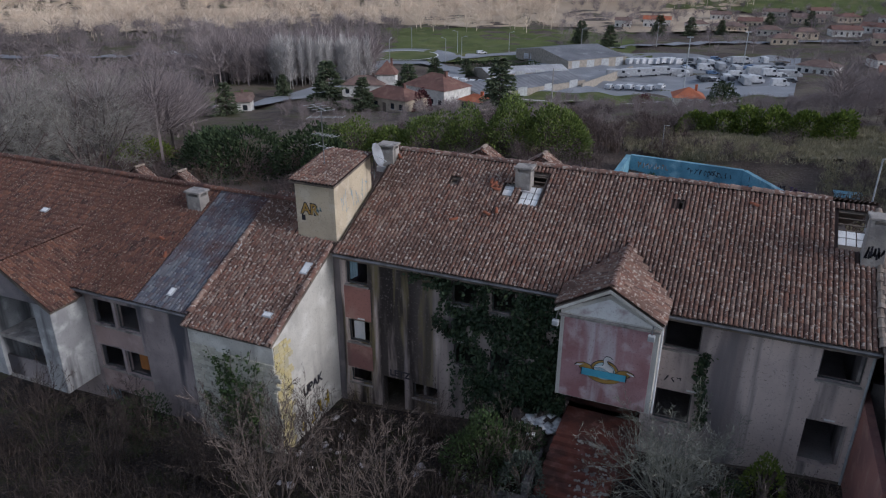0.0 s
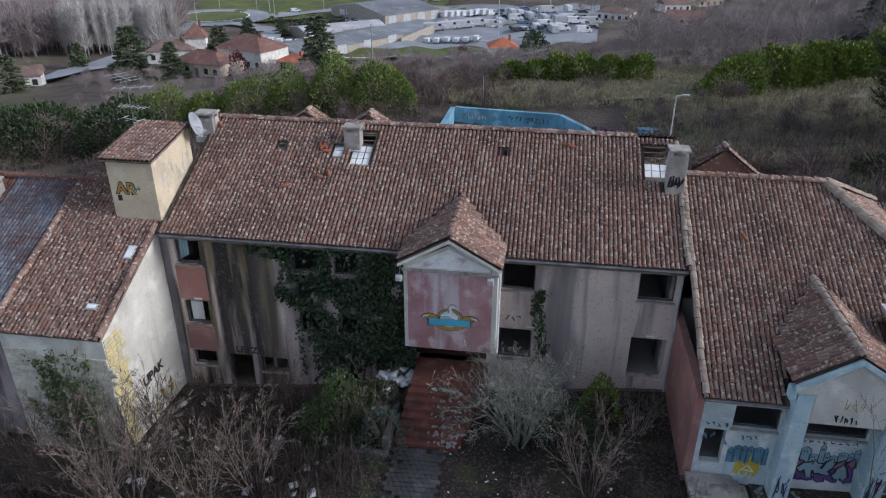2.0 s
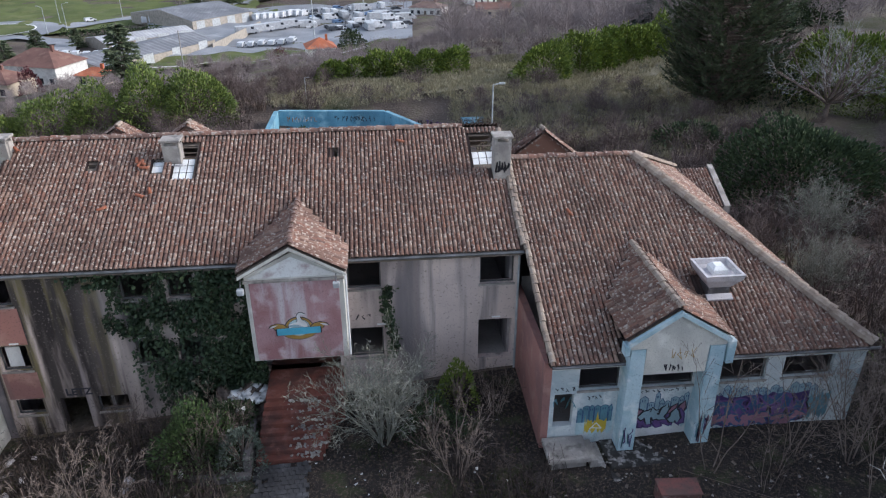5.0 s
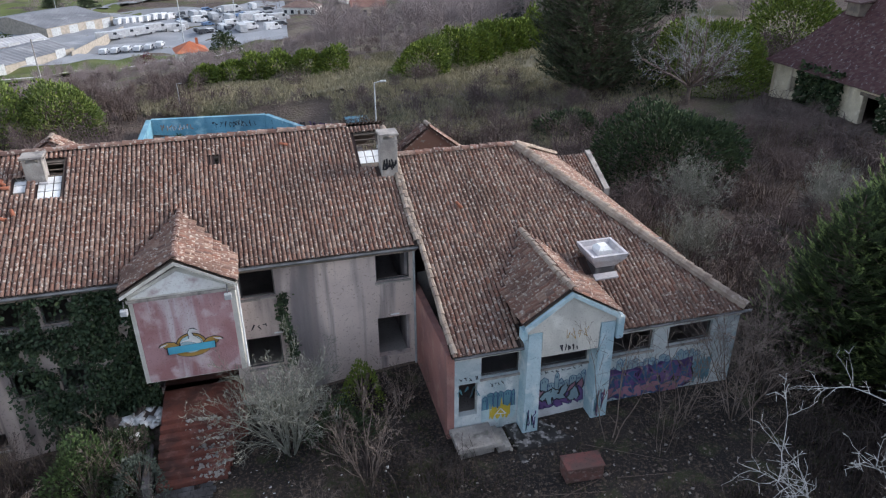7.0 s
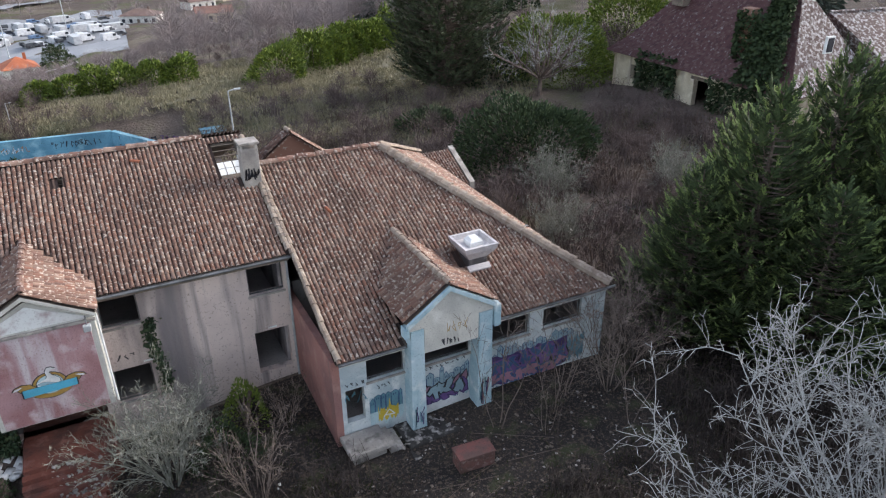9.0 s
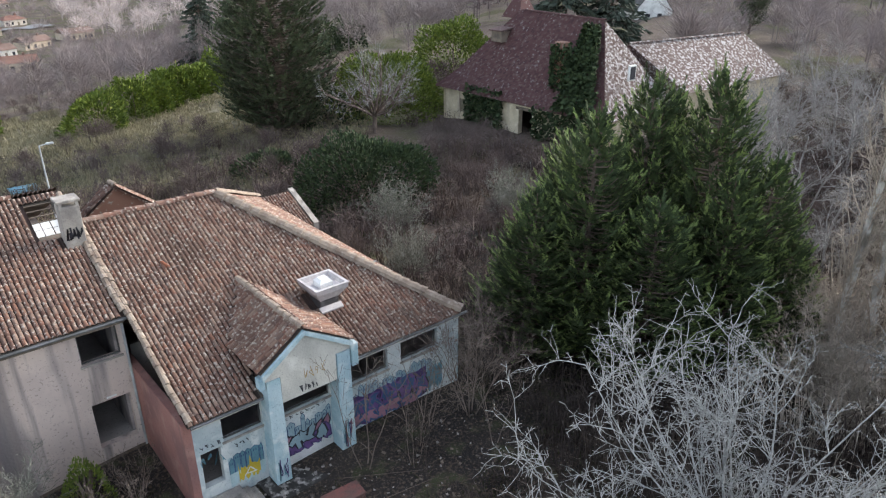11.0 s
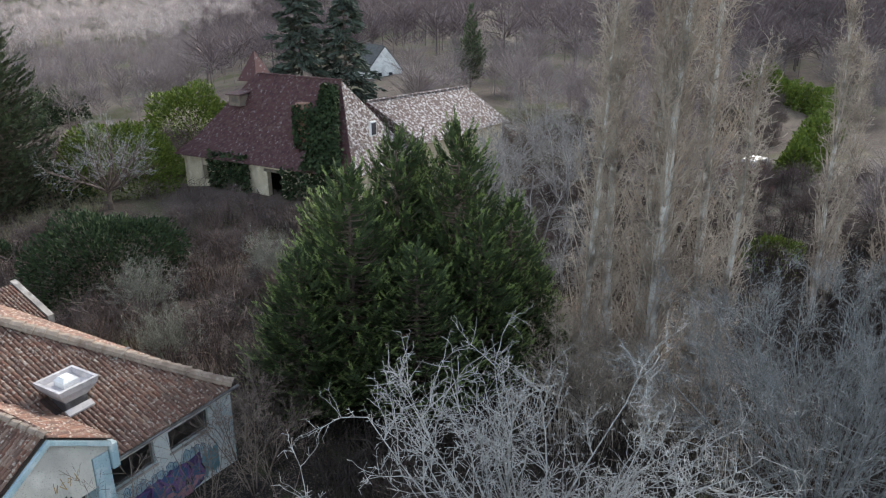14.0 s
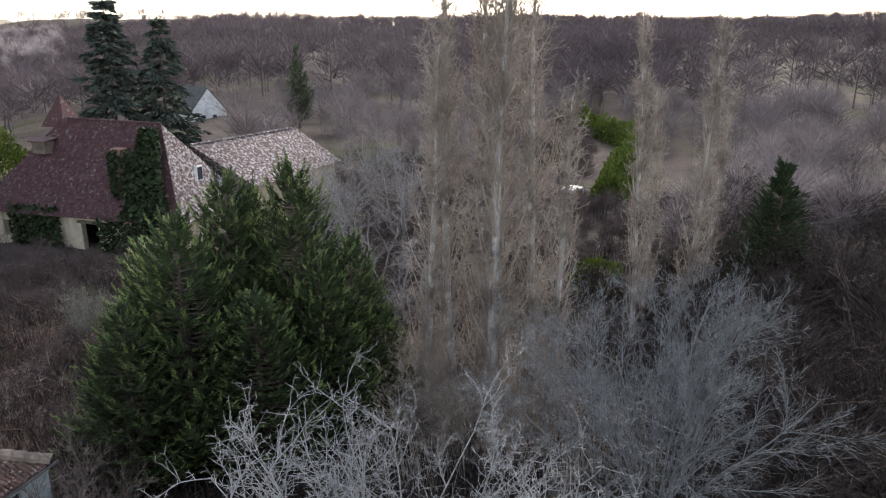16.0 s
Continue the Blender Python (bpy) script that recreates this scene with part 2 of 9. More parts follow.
# brown stems, darkened further so that shaded places read dark
TWIG_DARK = worn("shade-darkened bramble stems", (0.062, 0.046, 0.040), (0.038, 0.029, 0.027), (0.10, 0.078, 0.066), 0.5, 24.0)
LEAF_CYPRESS = leafy("cypress foliage", [(0.045, 0.066, 0.032), (0.076, 0.108, 0.046), (0.055, 0.082, 0.037), (0.10, 0.135, 0.055)], 0.75, 0.2)
LEAF_SPRUCE = leafy("grey-green fir foliage", [(0.05, 0.066, 0.052), (0.08, 0.10, 0.08), (0.11, 0.13, 0.105)], 0.8, 0.2)
# lighter green for plume tips that catch the light
LEAF_FIRTIP = leafy("lit conifer tips", [(0.05, 0.068, 0.036), (0.075, 0.092, 0.045), (0.10, 0.11, 0.06)], 0.8, 0.2)
# light on the cypress plume tips, put into the leaf colour
LEAF_TIP = leafy("lit cypress tips", [(0.16, 0.215, 0.08), (0.235, 0.30, 0.105), (0.18, 0.25, 0.09)], 0.75, 0.2)
LEAF_DARKFIR = leafy("dark conifer foliage", [(0.066, 0.088, 0.055), (0.10, 0.125, 0.072), (0.145, 0.165, 0.095)], 0.8, 0.2)
LEAF_LAUREL = leafy("laurel leaves", [(0.095, 0.14, 0.026), (0.16, 0.21, 0.034), (0.07, 0.105, 0.026), (0.22, 0.26, 0.045)], 0.65, 0.2)
LEAF_DARK = leafy("dark evergreen leaves", [(0.03, 0.05, 0.026), (0.055, 0.08, 0.036), (0.04, 0.06, 0.032), (0.075, 0.10, 0.042)], 0.75, 0.15)
LEAF_IVY = leafy("ivy leaves", [(0.026, 0.046, 0.026), (0.042, 0.066, 0.032), (0.032, 0.054, 0.03), (0.062, 0.085, 0.036)], 0.6, 0.25)
LEAF_GARDEN = leafy("garden laurel leaves", [(0.045, 0.075, 0.028), (0.075, 0.115, 0.036), (0.06, 0.09, 0.034)], 0.6, 0.3)
LEAF_RED = leafy("purple-red leaves", [(0.09, 0.03, 0.035), (0.12, 0.04, 0.045), (0.06, 0.022, 0.026)], 0.7, 0.2)


def ground_material():
    m, n, l, b = make_mat("rough winter ground", 0.95, 0.0, 0.15)
    col = mixed(n, l, noise_mask(n, l, 0.35, 0.36, 0.62), (0.105, 0.082, 0.07), (0.07, 0.055, 0.048))
    col = mixed(n, l, noise_mask(n, l, 0.045, 0.46, 0.60), col, (0.14, 0.115, 0.09))
    col = mixed(n, l, noise_mask(n, l, 0.09, 0.52, 0.62), col, (0.085, 0.085, 0.045))
    col = mixed(n, l, noise_mask(n, l, 5.0, 0.55, 0.72, detail=8.0), col, (0.17, 0.145, 0.12))
    l.new(col, b.inputs["Base Color"])
    bumped(n, l, b, noise_mask(n, l, 4.0, 0.2, 0.8, detail=9.0), 0.7, 0.12)
    return m


GROUND = ground_material()


def litter_material():
    """Wet black earth under dead leaves, with moss patches and pale scraps."""
    m, n, l, b = make_mat("wet dark leaf litter", 0.85, 0.0, 0.3)
    col = mixed(n, l, noise_mask(n, l, 0.6, 0.36, 0.62), (0.036, 0.029, 0.025), (0.02, 0.017, 0.016))
    col = mixed(n, l, noise_mask(n, l, 0.9, 0.54, 0.66), col, (0.045, 0.05, 0.024))
    col = mixed(n, l, noise_mask(n, l, 9.0, 0.52, 0.62, detail=8.0), col, (0.085, 0.062, 0.046))
    col = mixed(n, l, noise_mask(n, l, 21.0, 0.60, 0.68, detail=8.0), col, (0.16, 0.125, 0.10))
    l.new(col, b.inputs["Base Color"])
    bumped(n, l, b, noise_mask(n, l, 8.0, 0.2, 0.8, detail=9.0), 0.8, 0.06)
    return m


# also laid on the bank, where its dark tone stands for shade
DARK_SOIL = litter_material()
GRASS = worn("meadow grass", (0.115, 0.135, 0.05), (0.085, 0.105, 0.04), (0.15, 0.15, 0.07), 0.06, 2.5, 0.95, 0.3, spec=0.1)
DRY_GRASS = worn("dry pale grass", (0.21, 0.19, 0.135), (0.12, 0.105, 0.078), (0.27, 0.245, 0.18), 0.3, 5.0, 0.95, 0.5, spec=0.1)


# ---- mesh helpers ----
def quads_mesh(name, verts, quads, material, smooth=False):
    """A mesh from arrays of places and of four corners each."""
    verts, quads = np.asarray(verts, np.float32).reshape(-1, 3), np.asarray(quads, np.int32).reshape(-1, 4)
    me = bpy.data.meshes.new(name)
    me.vertices.add(len(verts))
    me.vertices.foreach_set("co", verts.ravel())
    me.loops.add(quads.size)
    me.loops.foreach_set("vertex_index", quads.ravel())
    me.polygons.add(len(quads))
    me.polygons.foreach_set("loop_start", np.arange(0, quads.size, 4, dtype=np.int32))
    if smooth:
        me.polygons.foreach_set("use_smooth", np.ones(len(quads), bool))
    me.materials.append(material)
    me.update(calc_edges=True)
    return me


def part(name, bm, material, parent, label=""):
    """Links a bmesh (or a mesh) as one object under a thing or a part."""
    if isinstance(bm, bmesh.types.BMesh):
        me = bpy.data.meshes.new(name)
        bm.to_mesh(me)
        bm.free()
        me.materials.append(material)
    else:
        me = bm
    ob = new(name, me)
    ob.parent = parent
    return tagged(ob, label)


def thing(name, label, category, place=(0, 0, 0), turn=0.0, group="", kind=""):
    ob = new(name)
    ob.matrix_basis = pose(*place, 0, 0, turn)
    ob.empty_display_size = 0.2
    return tagged(ob, label, category, group, kind)


def add_box(bm, x0, x1, y0, y1, z0, z1, bevel=0.0):
    made = bmesh.ops.create_cube(bm, size=1.0)["verts"]
    for v in made:
        v.co = Vector(((x0 + x1) / 2 + v.co.x * (x1 - x0), (y0 + y1) / 2 + v.co.y * (y1 - y0), (z0 + z1) / 2 + v.co.z * (z1 - z0)))
    if bevel:
        edges = list({e for v in made for e in v.link_edges})
        bmesh.ops.bevel(bm, geom=edges, offset=bevel, segments=1, affect="EDGES")
    return made


def box(x0, x1, y0, y1, z0, z1, bevel=0.0):
    bm = bmesh.new()
    add_box(bm, x0, x1, y0, y1, z0, z1, bevel)
    return bm


def add_loft(bm, rings, cap=True, close=True):
    """Skin over rings of places, each with as many as the next."""
    vs = [[bm.verts.new(p) for p in ring] for ring in rings]
    n = len(vs[0])
    for a, b in zip(vs, vs[1:]):
        for i in range(n if close else n - 1):
            bm.faces.new((a[i], a[(i + 1) % n], b[(i + 1) % n], b[i]))
    if cap:
        bm.faces.new(vs[0][::-1])
        bm.faces.new(vs[-1])
    return vs


def circle_ring(x, y, z, r, n=12, ry=None, spin=0.0):
    ry = r if ry is None else ry
    return [(x + r * math.cos(spin + 2 * math.pi * i / n), y + ry * math.sin(spin + 2 * math.pi * i / n), z) for i in range(n)]


def tube_between(bm, p, q, r0, r1=None, n=6):
    r1 = r0 if r1 is None else r1
    p, q = Vector(p), Vector(q)
    d = (q - p).normalized()
    a = d.cross((0, 0, 1) if abs(d.z) < 0.9 else (1, 0, 0)).normalized()
    b = d.cross(a)
    rings = [[c + r * (a * math.cos(2 * math.pi * i / n) + b * math.sin(2 * math.pi * i / n)) for i in range(n)] for c, r in ((p, r0), (q, r1))]
    add_loft(bm, rings)


def prism(bm, outline, y0, y1):
    """A slab from an outline of (x, z), from y0 to y1."""
    a, b = [bm.verts.new((x, y0, z)) for x, z in outline], [bm.verts.new((x, y1, z)) for x, z in outline]
    n = len(outline)
    bm.faces.new(a)
    bm.faces.new(b[::-1])
    for i in range(n):
        bm.faces.new((a[i], b[i], b[(i + 1) % n], a[(i + 1) % n]))
    bmesh.ops.recalc_face_normals(bm, faces=bm.faces)


def wall_with_openings(x0, x1, z0, z1, thick, openings):
    """An upright wall in the plane y = 0, its body behind it, with holes (x0, x1, z0, z1) right through."""
    xs = sorted({x0, x1, *(min(max(v, x0), x1) for o in openings for v in o[:2])})
    zs = sorted({z0, z1, *(min(max(v, z0), z1) for o in openings for v in o[2:])})

    def solid(i, k):
        if not (0 <= i < len(xs) - 1 and 0 <= k < len(zs) - 1):
            return False
        cx, cz = (xs[i] + xs[i + 1]) / 2, (zs[k] + zs[k + 1]) / 2
        return not any(o[0] < cx < o[1] and o[2] < cz < o[3] for o in openings)

    bm, seen = bmesh.new(), {}

    def v(x, y, z):
        if (x, y, z) not in seen:
            seen[(x, y, z)] = bm.verts.new((x, y, z))
        return seen[(x, y, z)]

    for i in range(len(xs) - 1):
        for k in range(len(zs) - 1):
            if not solid(i, k):
                continue
            a, b, c, d = xs[i], xs[i + 1], zs[k], zs[k + 1]
            bm.faces.new((v(a, 0, c), v(b, 0, c), v(b, 0, d), v(a, 0, d)))
            bm.faces.new((v(a, thick, d), v(b, thick, d), v(b, thick, c), v(a, thick, c)))
            for di, dk, p, q in ((-1, 0, (a, c), (a, d)), (1, 0, (b, d), (b, c)), (0, -1, (b, c), (a, c)), (0, 1, (a, d), (b, d))):
                if not solid(i + di, k + dk):
                    bm.faces.new((v(p[0], 0, p[1]), v(q[0], 0, q[1]), v(q[0], thick, q[1]), v(p[0], thick, p[1])))
    return bm


def unit(v):
    return v / np.maximum(np.linalg.norm(v, axis=-1, keepdims=True), 1e-9)


def leaf_quads(places, ways, length, width, rng, droop=0.0):
    """A small blade at each place, pointing along its way, turned at random about it."""
    n = len(places)
    ways = unit(np.asarray(ways, float) + rng.normal(0, 0.25, (n, 3)) - np.array([0, 0, droop]))
    side = unit(np.cross(ways, rng.normal(size=(n, 3))))
    ln = length * rng.uniform(0.6, 1.3, (n, 1))
    wd = width * rng.uniform(0.6, 1.3, (n, 1))
    p = np.asarray(places, float)
    v = np.stack([p - side * wd * 0.3, p + ways * ln * 0.5 - side * wd * 0.5, p + ways * ln, p + ways * ln * 0.5 + side * wd * 0.5], 1)
    return v.reshape(-1, 3), np.arange(4 * n).reshape(n, 4)


def sticks(segs, sides=3):
    """Tapered sticks from rows of (x0, y0, z0, x1, y1, z1, r0, r1)."""
    s = np.asarray(segs, float)
    p, q, r0, r1 = s[:, :3], s[:, 3:6], s[:, 6:7], s[:, 7:8]
    d = unit(q - p)
    ref = np.where(np.abs(d[:, 2:3]) < 0.9, np.array([[0, 0, 1.0]]), np.array([[1.0, 0, 0]]))
    a = unit(np.cross(d, ref))
    b = np.cross(d, a)
    vs = []
    for c, r in ((p, r0), (q, r1)):
        for i in range(sides):
            t = 2 * math.pi * i / sides
            vs.append(c + r * (a * math.cos(t) + b * math.sin(t)))
    v = np.stack(vs, 1)
    base = np.arange(len(s))[:, None] * (2 * sides)
    f = [np.concatenate([base + i, base + (i + 1) % sides, base + sides + (i + 1) % sides, base + sides + i], 1) for i in range(sides)]
    return v.reshape(-1, 3), np.concatenate(f)


def joined(name, pieces, material):
    vs, fs, off = [], [], 0
    for v, f in pieces:
        vs.append(v)
        fs.append(f + off)
        off += len(v)
    return quads_mesh(name, np.concatenate(vs), np.concatenate(fs), material)


# height of the ground by bearing from the camera's spot (degrees from +y towards +x) and distance
BEARINGS = [-90, -35, -8, 14, 35, 60, 85, 120]
RANGES = [0, 14, 24, 45, 75, 120, 200, 300, 560, 900]
HEIGHTS = np.array([
    [1.0, 0.5, 0.5, -1, -4, -12, -22, -26.5, -28, 25],
    [1.0, 0.8, 0.5, -0.5, -4, -12, -22.5, -26.5, -27.5, 25],
    [1.2, 1.5, 1.5, 0.5, -1, -8, -22.5, -26.5, -27.5, 5],
    [1.4, 1.8, 2.4, 1.0, 0, -3.5, -17, -24, -26, 15],
    [1.5, 2.2, 2.4, 1.5, 1, 1, -2, -4, 6, 30],
    [1.5, 2.0, 2.0, 2.0, 2.5, 4, 8, 12, 26, 40],
    [1.5, 1.5, 0.5, 0, 0, 2, 8, 15, 29, 40],
    [1.5, 1.0, 0.0, 0, 1, 3, 8, 15, 27, 38]])


def ground_z(x, y):
    az, r = math.degrees(math.atan2(x, y)), min(math.hypot(x, y), 899.0)
    if az < -90 or az > 120:
        k = ((az - 120) % 360) / 150
        rows = (HEIGHTS[7], HEIGHTS[0])
    else:
        i = min(max(sum(b <= az for b in BEARINGS) - 1, 0), 6)
        k = (az - BEARINGS[i]) / (BEARINGS[i + 1] - BEARINGS[i])
        rows = (HEIGHTS[i], HEIGHTS[i + 1])
    k = k * k * (3 - 2 * k)
    h = rows[0] * (1 - k) + rows[1] * k
    j = min(sum(d <= r for d in RANGES) - 1, 8)
    q = (r - RANGES[j]) / (RANGES[j + 1] - RANGES[j])
    return float(h[j] * (1 - q) + h[j + 1] * q)


def surf_z(x, y):
    """The ground with its unevenness."""
    r = math.hypot(x, y)
    z = ground_z(x, y) + noise.noise((x * 0.12, y * 0.12, 0)) * min(0.35 + r * 0.004, 1.6) * (0.3 if r < 40 else 1.0)
    z -= 2.3 * math.exp(-(((x + 2) / 12.0) ** 4) - ((y - 65) / 8.5) ** 4)      # the hollow round the pool
    if r > 300:
        z += 9 * (noise.noise((x * 0.004, y * 0.004, 3.3)) + 0.5 * noise.noise((x * 0.011, y * 0.011, 1.3))) * min((r - 300) / 500, 1) * (1 if r > 560 or x > 60 else 0.1)
    return z


# ---- the ground: one sheet out to the horizon ----
def build_ground():
    rings = [0.0, 4, 8, 12, 15, 18, 21, 24, 27, 30, 34, 38, 42, 47, 52, 55, 58, 61, 64, 67, 70, 73, 76, 80, 88, 100, 115, 132, 150, 166, 182, 198, 214, 230, 247, 264, 282, 300, 325, 350, 410, 480, 560, 650, 760, 899, 1200, 1800, 3200]
    n = 240
    verts, quads = [], []
    for r in rings:
        for i in range(n):
            a = 2 * math.pi * i / n
            x, y = r * math.sin(a), r * math.cos(a)
            z = surf_z(x, y)
            verts.append((x, y, z))
    for j in range(len(rings) - 1):
        for i in range(n):
            quads.append((j * n + i, (j + 1) * n + i, (j + 1) * n + (i + 1) % n, j * n + (i + 1) % n))
    ob = new("ground", quads_mesh("ground", verts, [q[::-1] for q in quads], GROUND, True))
    tagged(ob, "rough brown winter ground with dead leaves and grass", "ground", kind="structure")
    return ob


build_ground()

# ---- roofs of half-round clay tiles ----
PITCH, COURSE = 0.158, 0.29
TILE_ARC = [(-0.066, 0.0), (-0.05, 0.044), (0.0, 0.066), (0.05, 0.044), (0.066, 0.0)]


def tile_shape(tone):
    """One half-round cover tile: x across, y up the slope, z out of it; wider and raised at its foot."""
    v = [(x * 1.08, -0.04, z * 1.1 + 0.03) for x, z in TILE_ARC] + [(x * 0.85, COURSE + 0.03, z * 0.9 + 0.005) for x, z in TILE_ARC]
    v += [(x * 0.85, -0.04, z * 0.85 + 0.02) for x, z in TILE_ARC]
    f = [(i, i + 1, i + 6, i + 5) for i in range(4)] + [(i + 10, i + 11, i + 1, i) for i in range(4)]
    return np.array(v), np.array(f)


def tile_roof(roof, o, u, v, width, length, material, keep=lambda a, b: True, near=None, count=300, seed=1, slip=0.004):
    """Lays covers over a slope from o, along u and up v. near: a stretch (a0, a1, b0, b1) whose tiles are parts; the rest is one mesh."""
    rng = np.random.default_rng(seed)
    o, u, v = Vector(o), Vector(u).normalized(), Vector(v).normalized()
    w = u.cross(v)
    tv, tf = tile_shape(material)
    shared = quads_mesh("tile", tv, tf, material, True)
    base = np.array([u, v, w])
    rest, made = [], 0
    for i in range(int(width / PITCH)):
        for j in range(int(length / COURSE) + 1):
            a, b = (i + 0.5) * PITCH, j * COURSE
            if not keep(a, b) or b > length - 0.1:
                continue
            a, b = a + rng.normal(0, slip), b + rng.normal(0, slip * 1.6)
            t, lift = rng.normal(0, 0.016), abs(rng.normal(0, 0.005))
            if near and made < count and near[0] < a < near[1] and near[2] <= b < near[3]:
                ob = new("tile", shared)
                ob.parent = roof
                uu, vv = u * math.cos(t) + v * math.sin(t), v * math.cos(t) - u * math.sin(t)
                p = o + u * a + v * b + w * lift
                ob.matrix_basis = Matrix(((uu.x, vv.x, w.x, p.x), (uu.y, vv.y, w.y, p.y), (uu.z, vv.z, w.z, p.z), (0, 0, 0, 1)))
                made += 1
            else:
                rest.append((a, b, lift, t))
    r = np.array(rest)
    c, s = np.cos(r[:, 3:4]), np.sin(r[:, 3:4])
    x, y, z = tv[None, :, 0], tv[None, :, 1], tv[None, :, 2]
    loc = np.stack([x * c - y * s + r[:, 0:1], x * s + y * c + r[:, 1:2], z + r[:, 2:3]], -1)
    pos = loc.reshape(-1, 3) @ base + np.array(o)
    quads = (tf[None] + np.arange(len(r))[:, None, None] * len(tv)).reshape(-1, 4)
    tagged(part("tiles", quads_mesh("tiles", pos, quads, material, True), None, roof), kind="stuff")
    # the channels between the covers
    prof = ((0.02, 0.05), (0.06, 0.012), (0.1, 0.0), (0.145, 0.012), (0.185, 0.05))
    cv, cq = [], []
    for i in range(int(width / PITCH) + 1):
        a, run = (i - 0.5) * PITCH, []
        for j in range(int(length / COURSE) + 1):
            b = j * COURSE
            ok = b < length and (keep(max(a + 0.1, 0.01), b) or keep(max(a - 0.1, 0.01), b))
            if ok:
                run = [run[0] if run else b - 0.03, min(b + COURSE, length)]
            if run and (not ok or j == int(length / COURSE)):
                n = len(cv)
                for dx, dz in prof:
                    for e in run:
                        cv.append(tuple(o + u * (a + dx) + v * e + w * dz))
                cq += [(n + 2 * k, n + 2 * k + 2, n + 2 * k + 3, n + 2 * k + 1) for k in range(4)]
                run = []
    part("channel_tiles", quads_mesh("channel_tiles", cv, cq, CHANNEL), None, roof)


def roof_deck(name, corners, parent, thick=0.12, label="", material=None):
    """A sloping slab under the tiles, from its upper corners."""
    bm = bmesh.new()
    c = [Vector(p) for p in corners]
    nrm = (c[1] - c[0]).cross(c[-1] - c[0]).normalized()
    add_loft(bm, [[p - nrm * 0.015 for p in c], [p - nrm * (thick + 0.015) for p in c]])
    bmesh.ops.recalc_face_normals(bm, faces=bm.faces)
    return part(name, bm, material or WOOD, parent, label)


def cap_row(name, p, q, parent, r=0.13, material=None, step=0.38, seed=3):
    """Half-round caps bedded along a ridge, a hip or a verge, each a piece of its own."""
    rng = np.random.default_rng(seed)
    p, q = Vector(p), Vector(q)
    d = (q - p).normalized()
    side = d.cross((0, 0, 1)).normalized()
    up = side.cross(d).normalized()
    n = max(2, int((q - p).length / step))
    row = new(name)
    row.parent = parent
    bm = bmesh.new()
    rings = []
    for y, rr, dz in ((0.0, r * 1.06, 0.02), (step + 0.06, r * 0.88, 0.0)):
        rings.append([(rr * math.cos(math.pi * k / 5), y, rr * 0.85 * math.sin(math.pi * k / 5) + dz) for k in range(6)])
    add_loft(bm, rings, cap=False, close=False)
    add_loft(bm, [[(x * 0.8, 0.0, z * 0.75) for x, _, z in rings[0]], rings[0]], cap=False, close=False)
    me = bpy.data.meshes.new("ridge_tile")
    bm.to_mesh(me)
    bm.free()
    me.materials.append(material or TILE)
    for i in range(n):
        ob = new("ridge_tile", me)
        ob.parent = row
        c = p + d * (i * step) + side * rng.normal(0, 0.012) + up * abs(rng.normal(0, 0.008))
        ob.matrix_basis = Matrix(((side.x, d.x, up.x, c.x), (side.y, d.y, up.y, c.y), (side.z, d.z, up.z, c.z), (0, 0, 0, 1)))
    return row


def gutter(parent, p, q, r=0.06):
    bm = bmesh.new()
    tube_between(bm, p, q, r, n=8)
    return part("gutter", bm, DARK_METAL, parent, "dull grey metal gutter")


def chimney(parent, x, y, z0, z1, wx, wy, cap=True, material=None):
    m = material or CONCRETE
    bm = box(x - wx / 2, x + wx / 2, y - wy / 2, y + wy / 2, z0, z1 - 0.14, 0.015)
    ob = part("chimney", bm, m, parent, "weathered grey concrete chimney stack")
    if cap:
        bm = bmesh.new()
        for sx in (-1, 1):
            for sy in (-1, 1):
                add_box(bm, x + sx * (wx / 2 - 0.06) - 0.05, x + sx * (wx / 2 - 0.06) + 0.05, y + sy * (wy / 2 - 0.06) - 0.05, y + sy * (wy / 2 - 0.06) + 0.05, z1 - 0.14, z1)
        add_box(bm, x - wx / 2 - 0.06, x + wx / 2 + 0.06, y - wy / 2 - 0.06, y + wy / 2 + 0.06, z1, z1 + 0.09, 0.015)
        part("chimney_cap", bm, m, ob)
    bm = box(x - wx / 2 - 0.05, x + wx / 2 + 0.05, y - wy / 2 - 0.08, y - wy / 2 + 0.02, z0 - 0.02, z0 + 0.22)
    part("flashing", bm, CONCRETE_PALE, ob)
    return ob


def window_unit(parent, x0, x1, z0, z1, y, sill=True, frame_bar=True, name="window", frame_mat=None):
    """A broken window: an empty frame set back in its opening, and its sill."""
    ob = new(name)
    ob.parent = parent
    bm = bmesh.new()
    t = 0.045
    for a in ((x0, x0 + t, z0, z1), (x1 - t, x1, z0, z1), (x0 + t, x1 - t, z1 - t, z1), (x0 + t, x1 - t, z0, z0 + t)):
        add_box(bm, a[0], a[1], y + 0.12, y + 0.17, a[2], a[3])
    if frame_bar:
        xm = x0 + (x1 - x0) * 0.52
        add_box(bm, xm - 0.02, xm + 0.02, y + 0.125, y + 0.165, z0 + t, z1 - t)
    part("window_frame", bm, frame_mat or FRAME_DARK, ob)
    if sill:
        part("window_sill", box(x0 - 0.05, x1 + 0.05, y - 0.07, y + 0.1, z0 - 0.07, z0 - 0.003, 0.008), CONCRETE, ob)
    return ob


SLOPE = 0.46
RUN = math.sqrt(1 + SLOPE * SLOPE)
UP = (0, 1 / RUN, SLOPE / RUN)


def roof_z(y):
    return 7.66 + SLOPE * (y - 22.0)


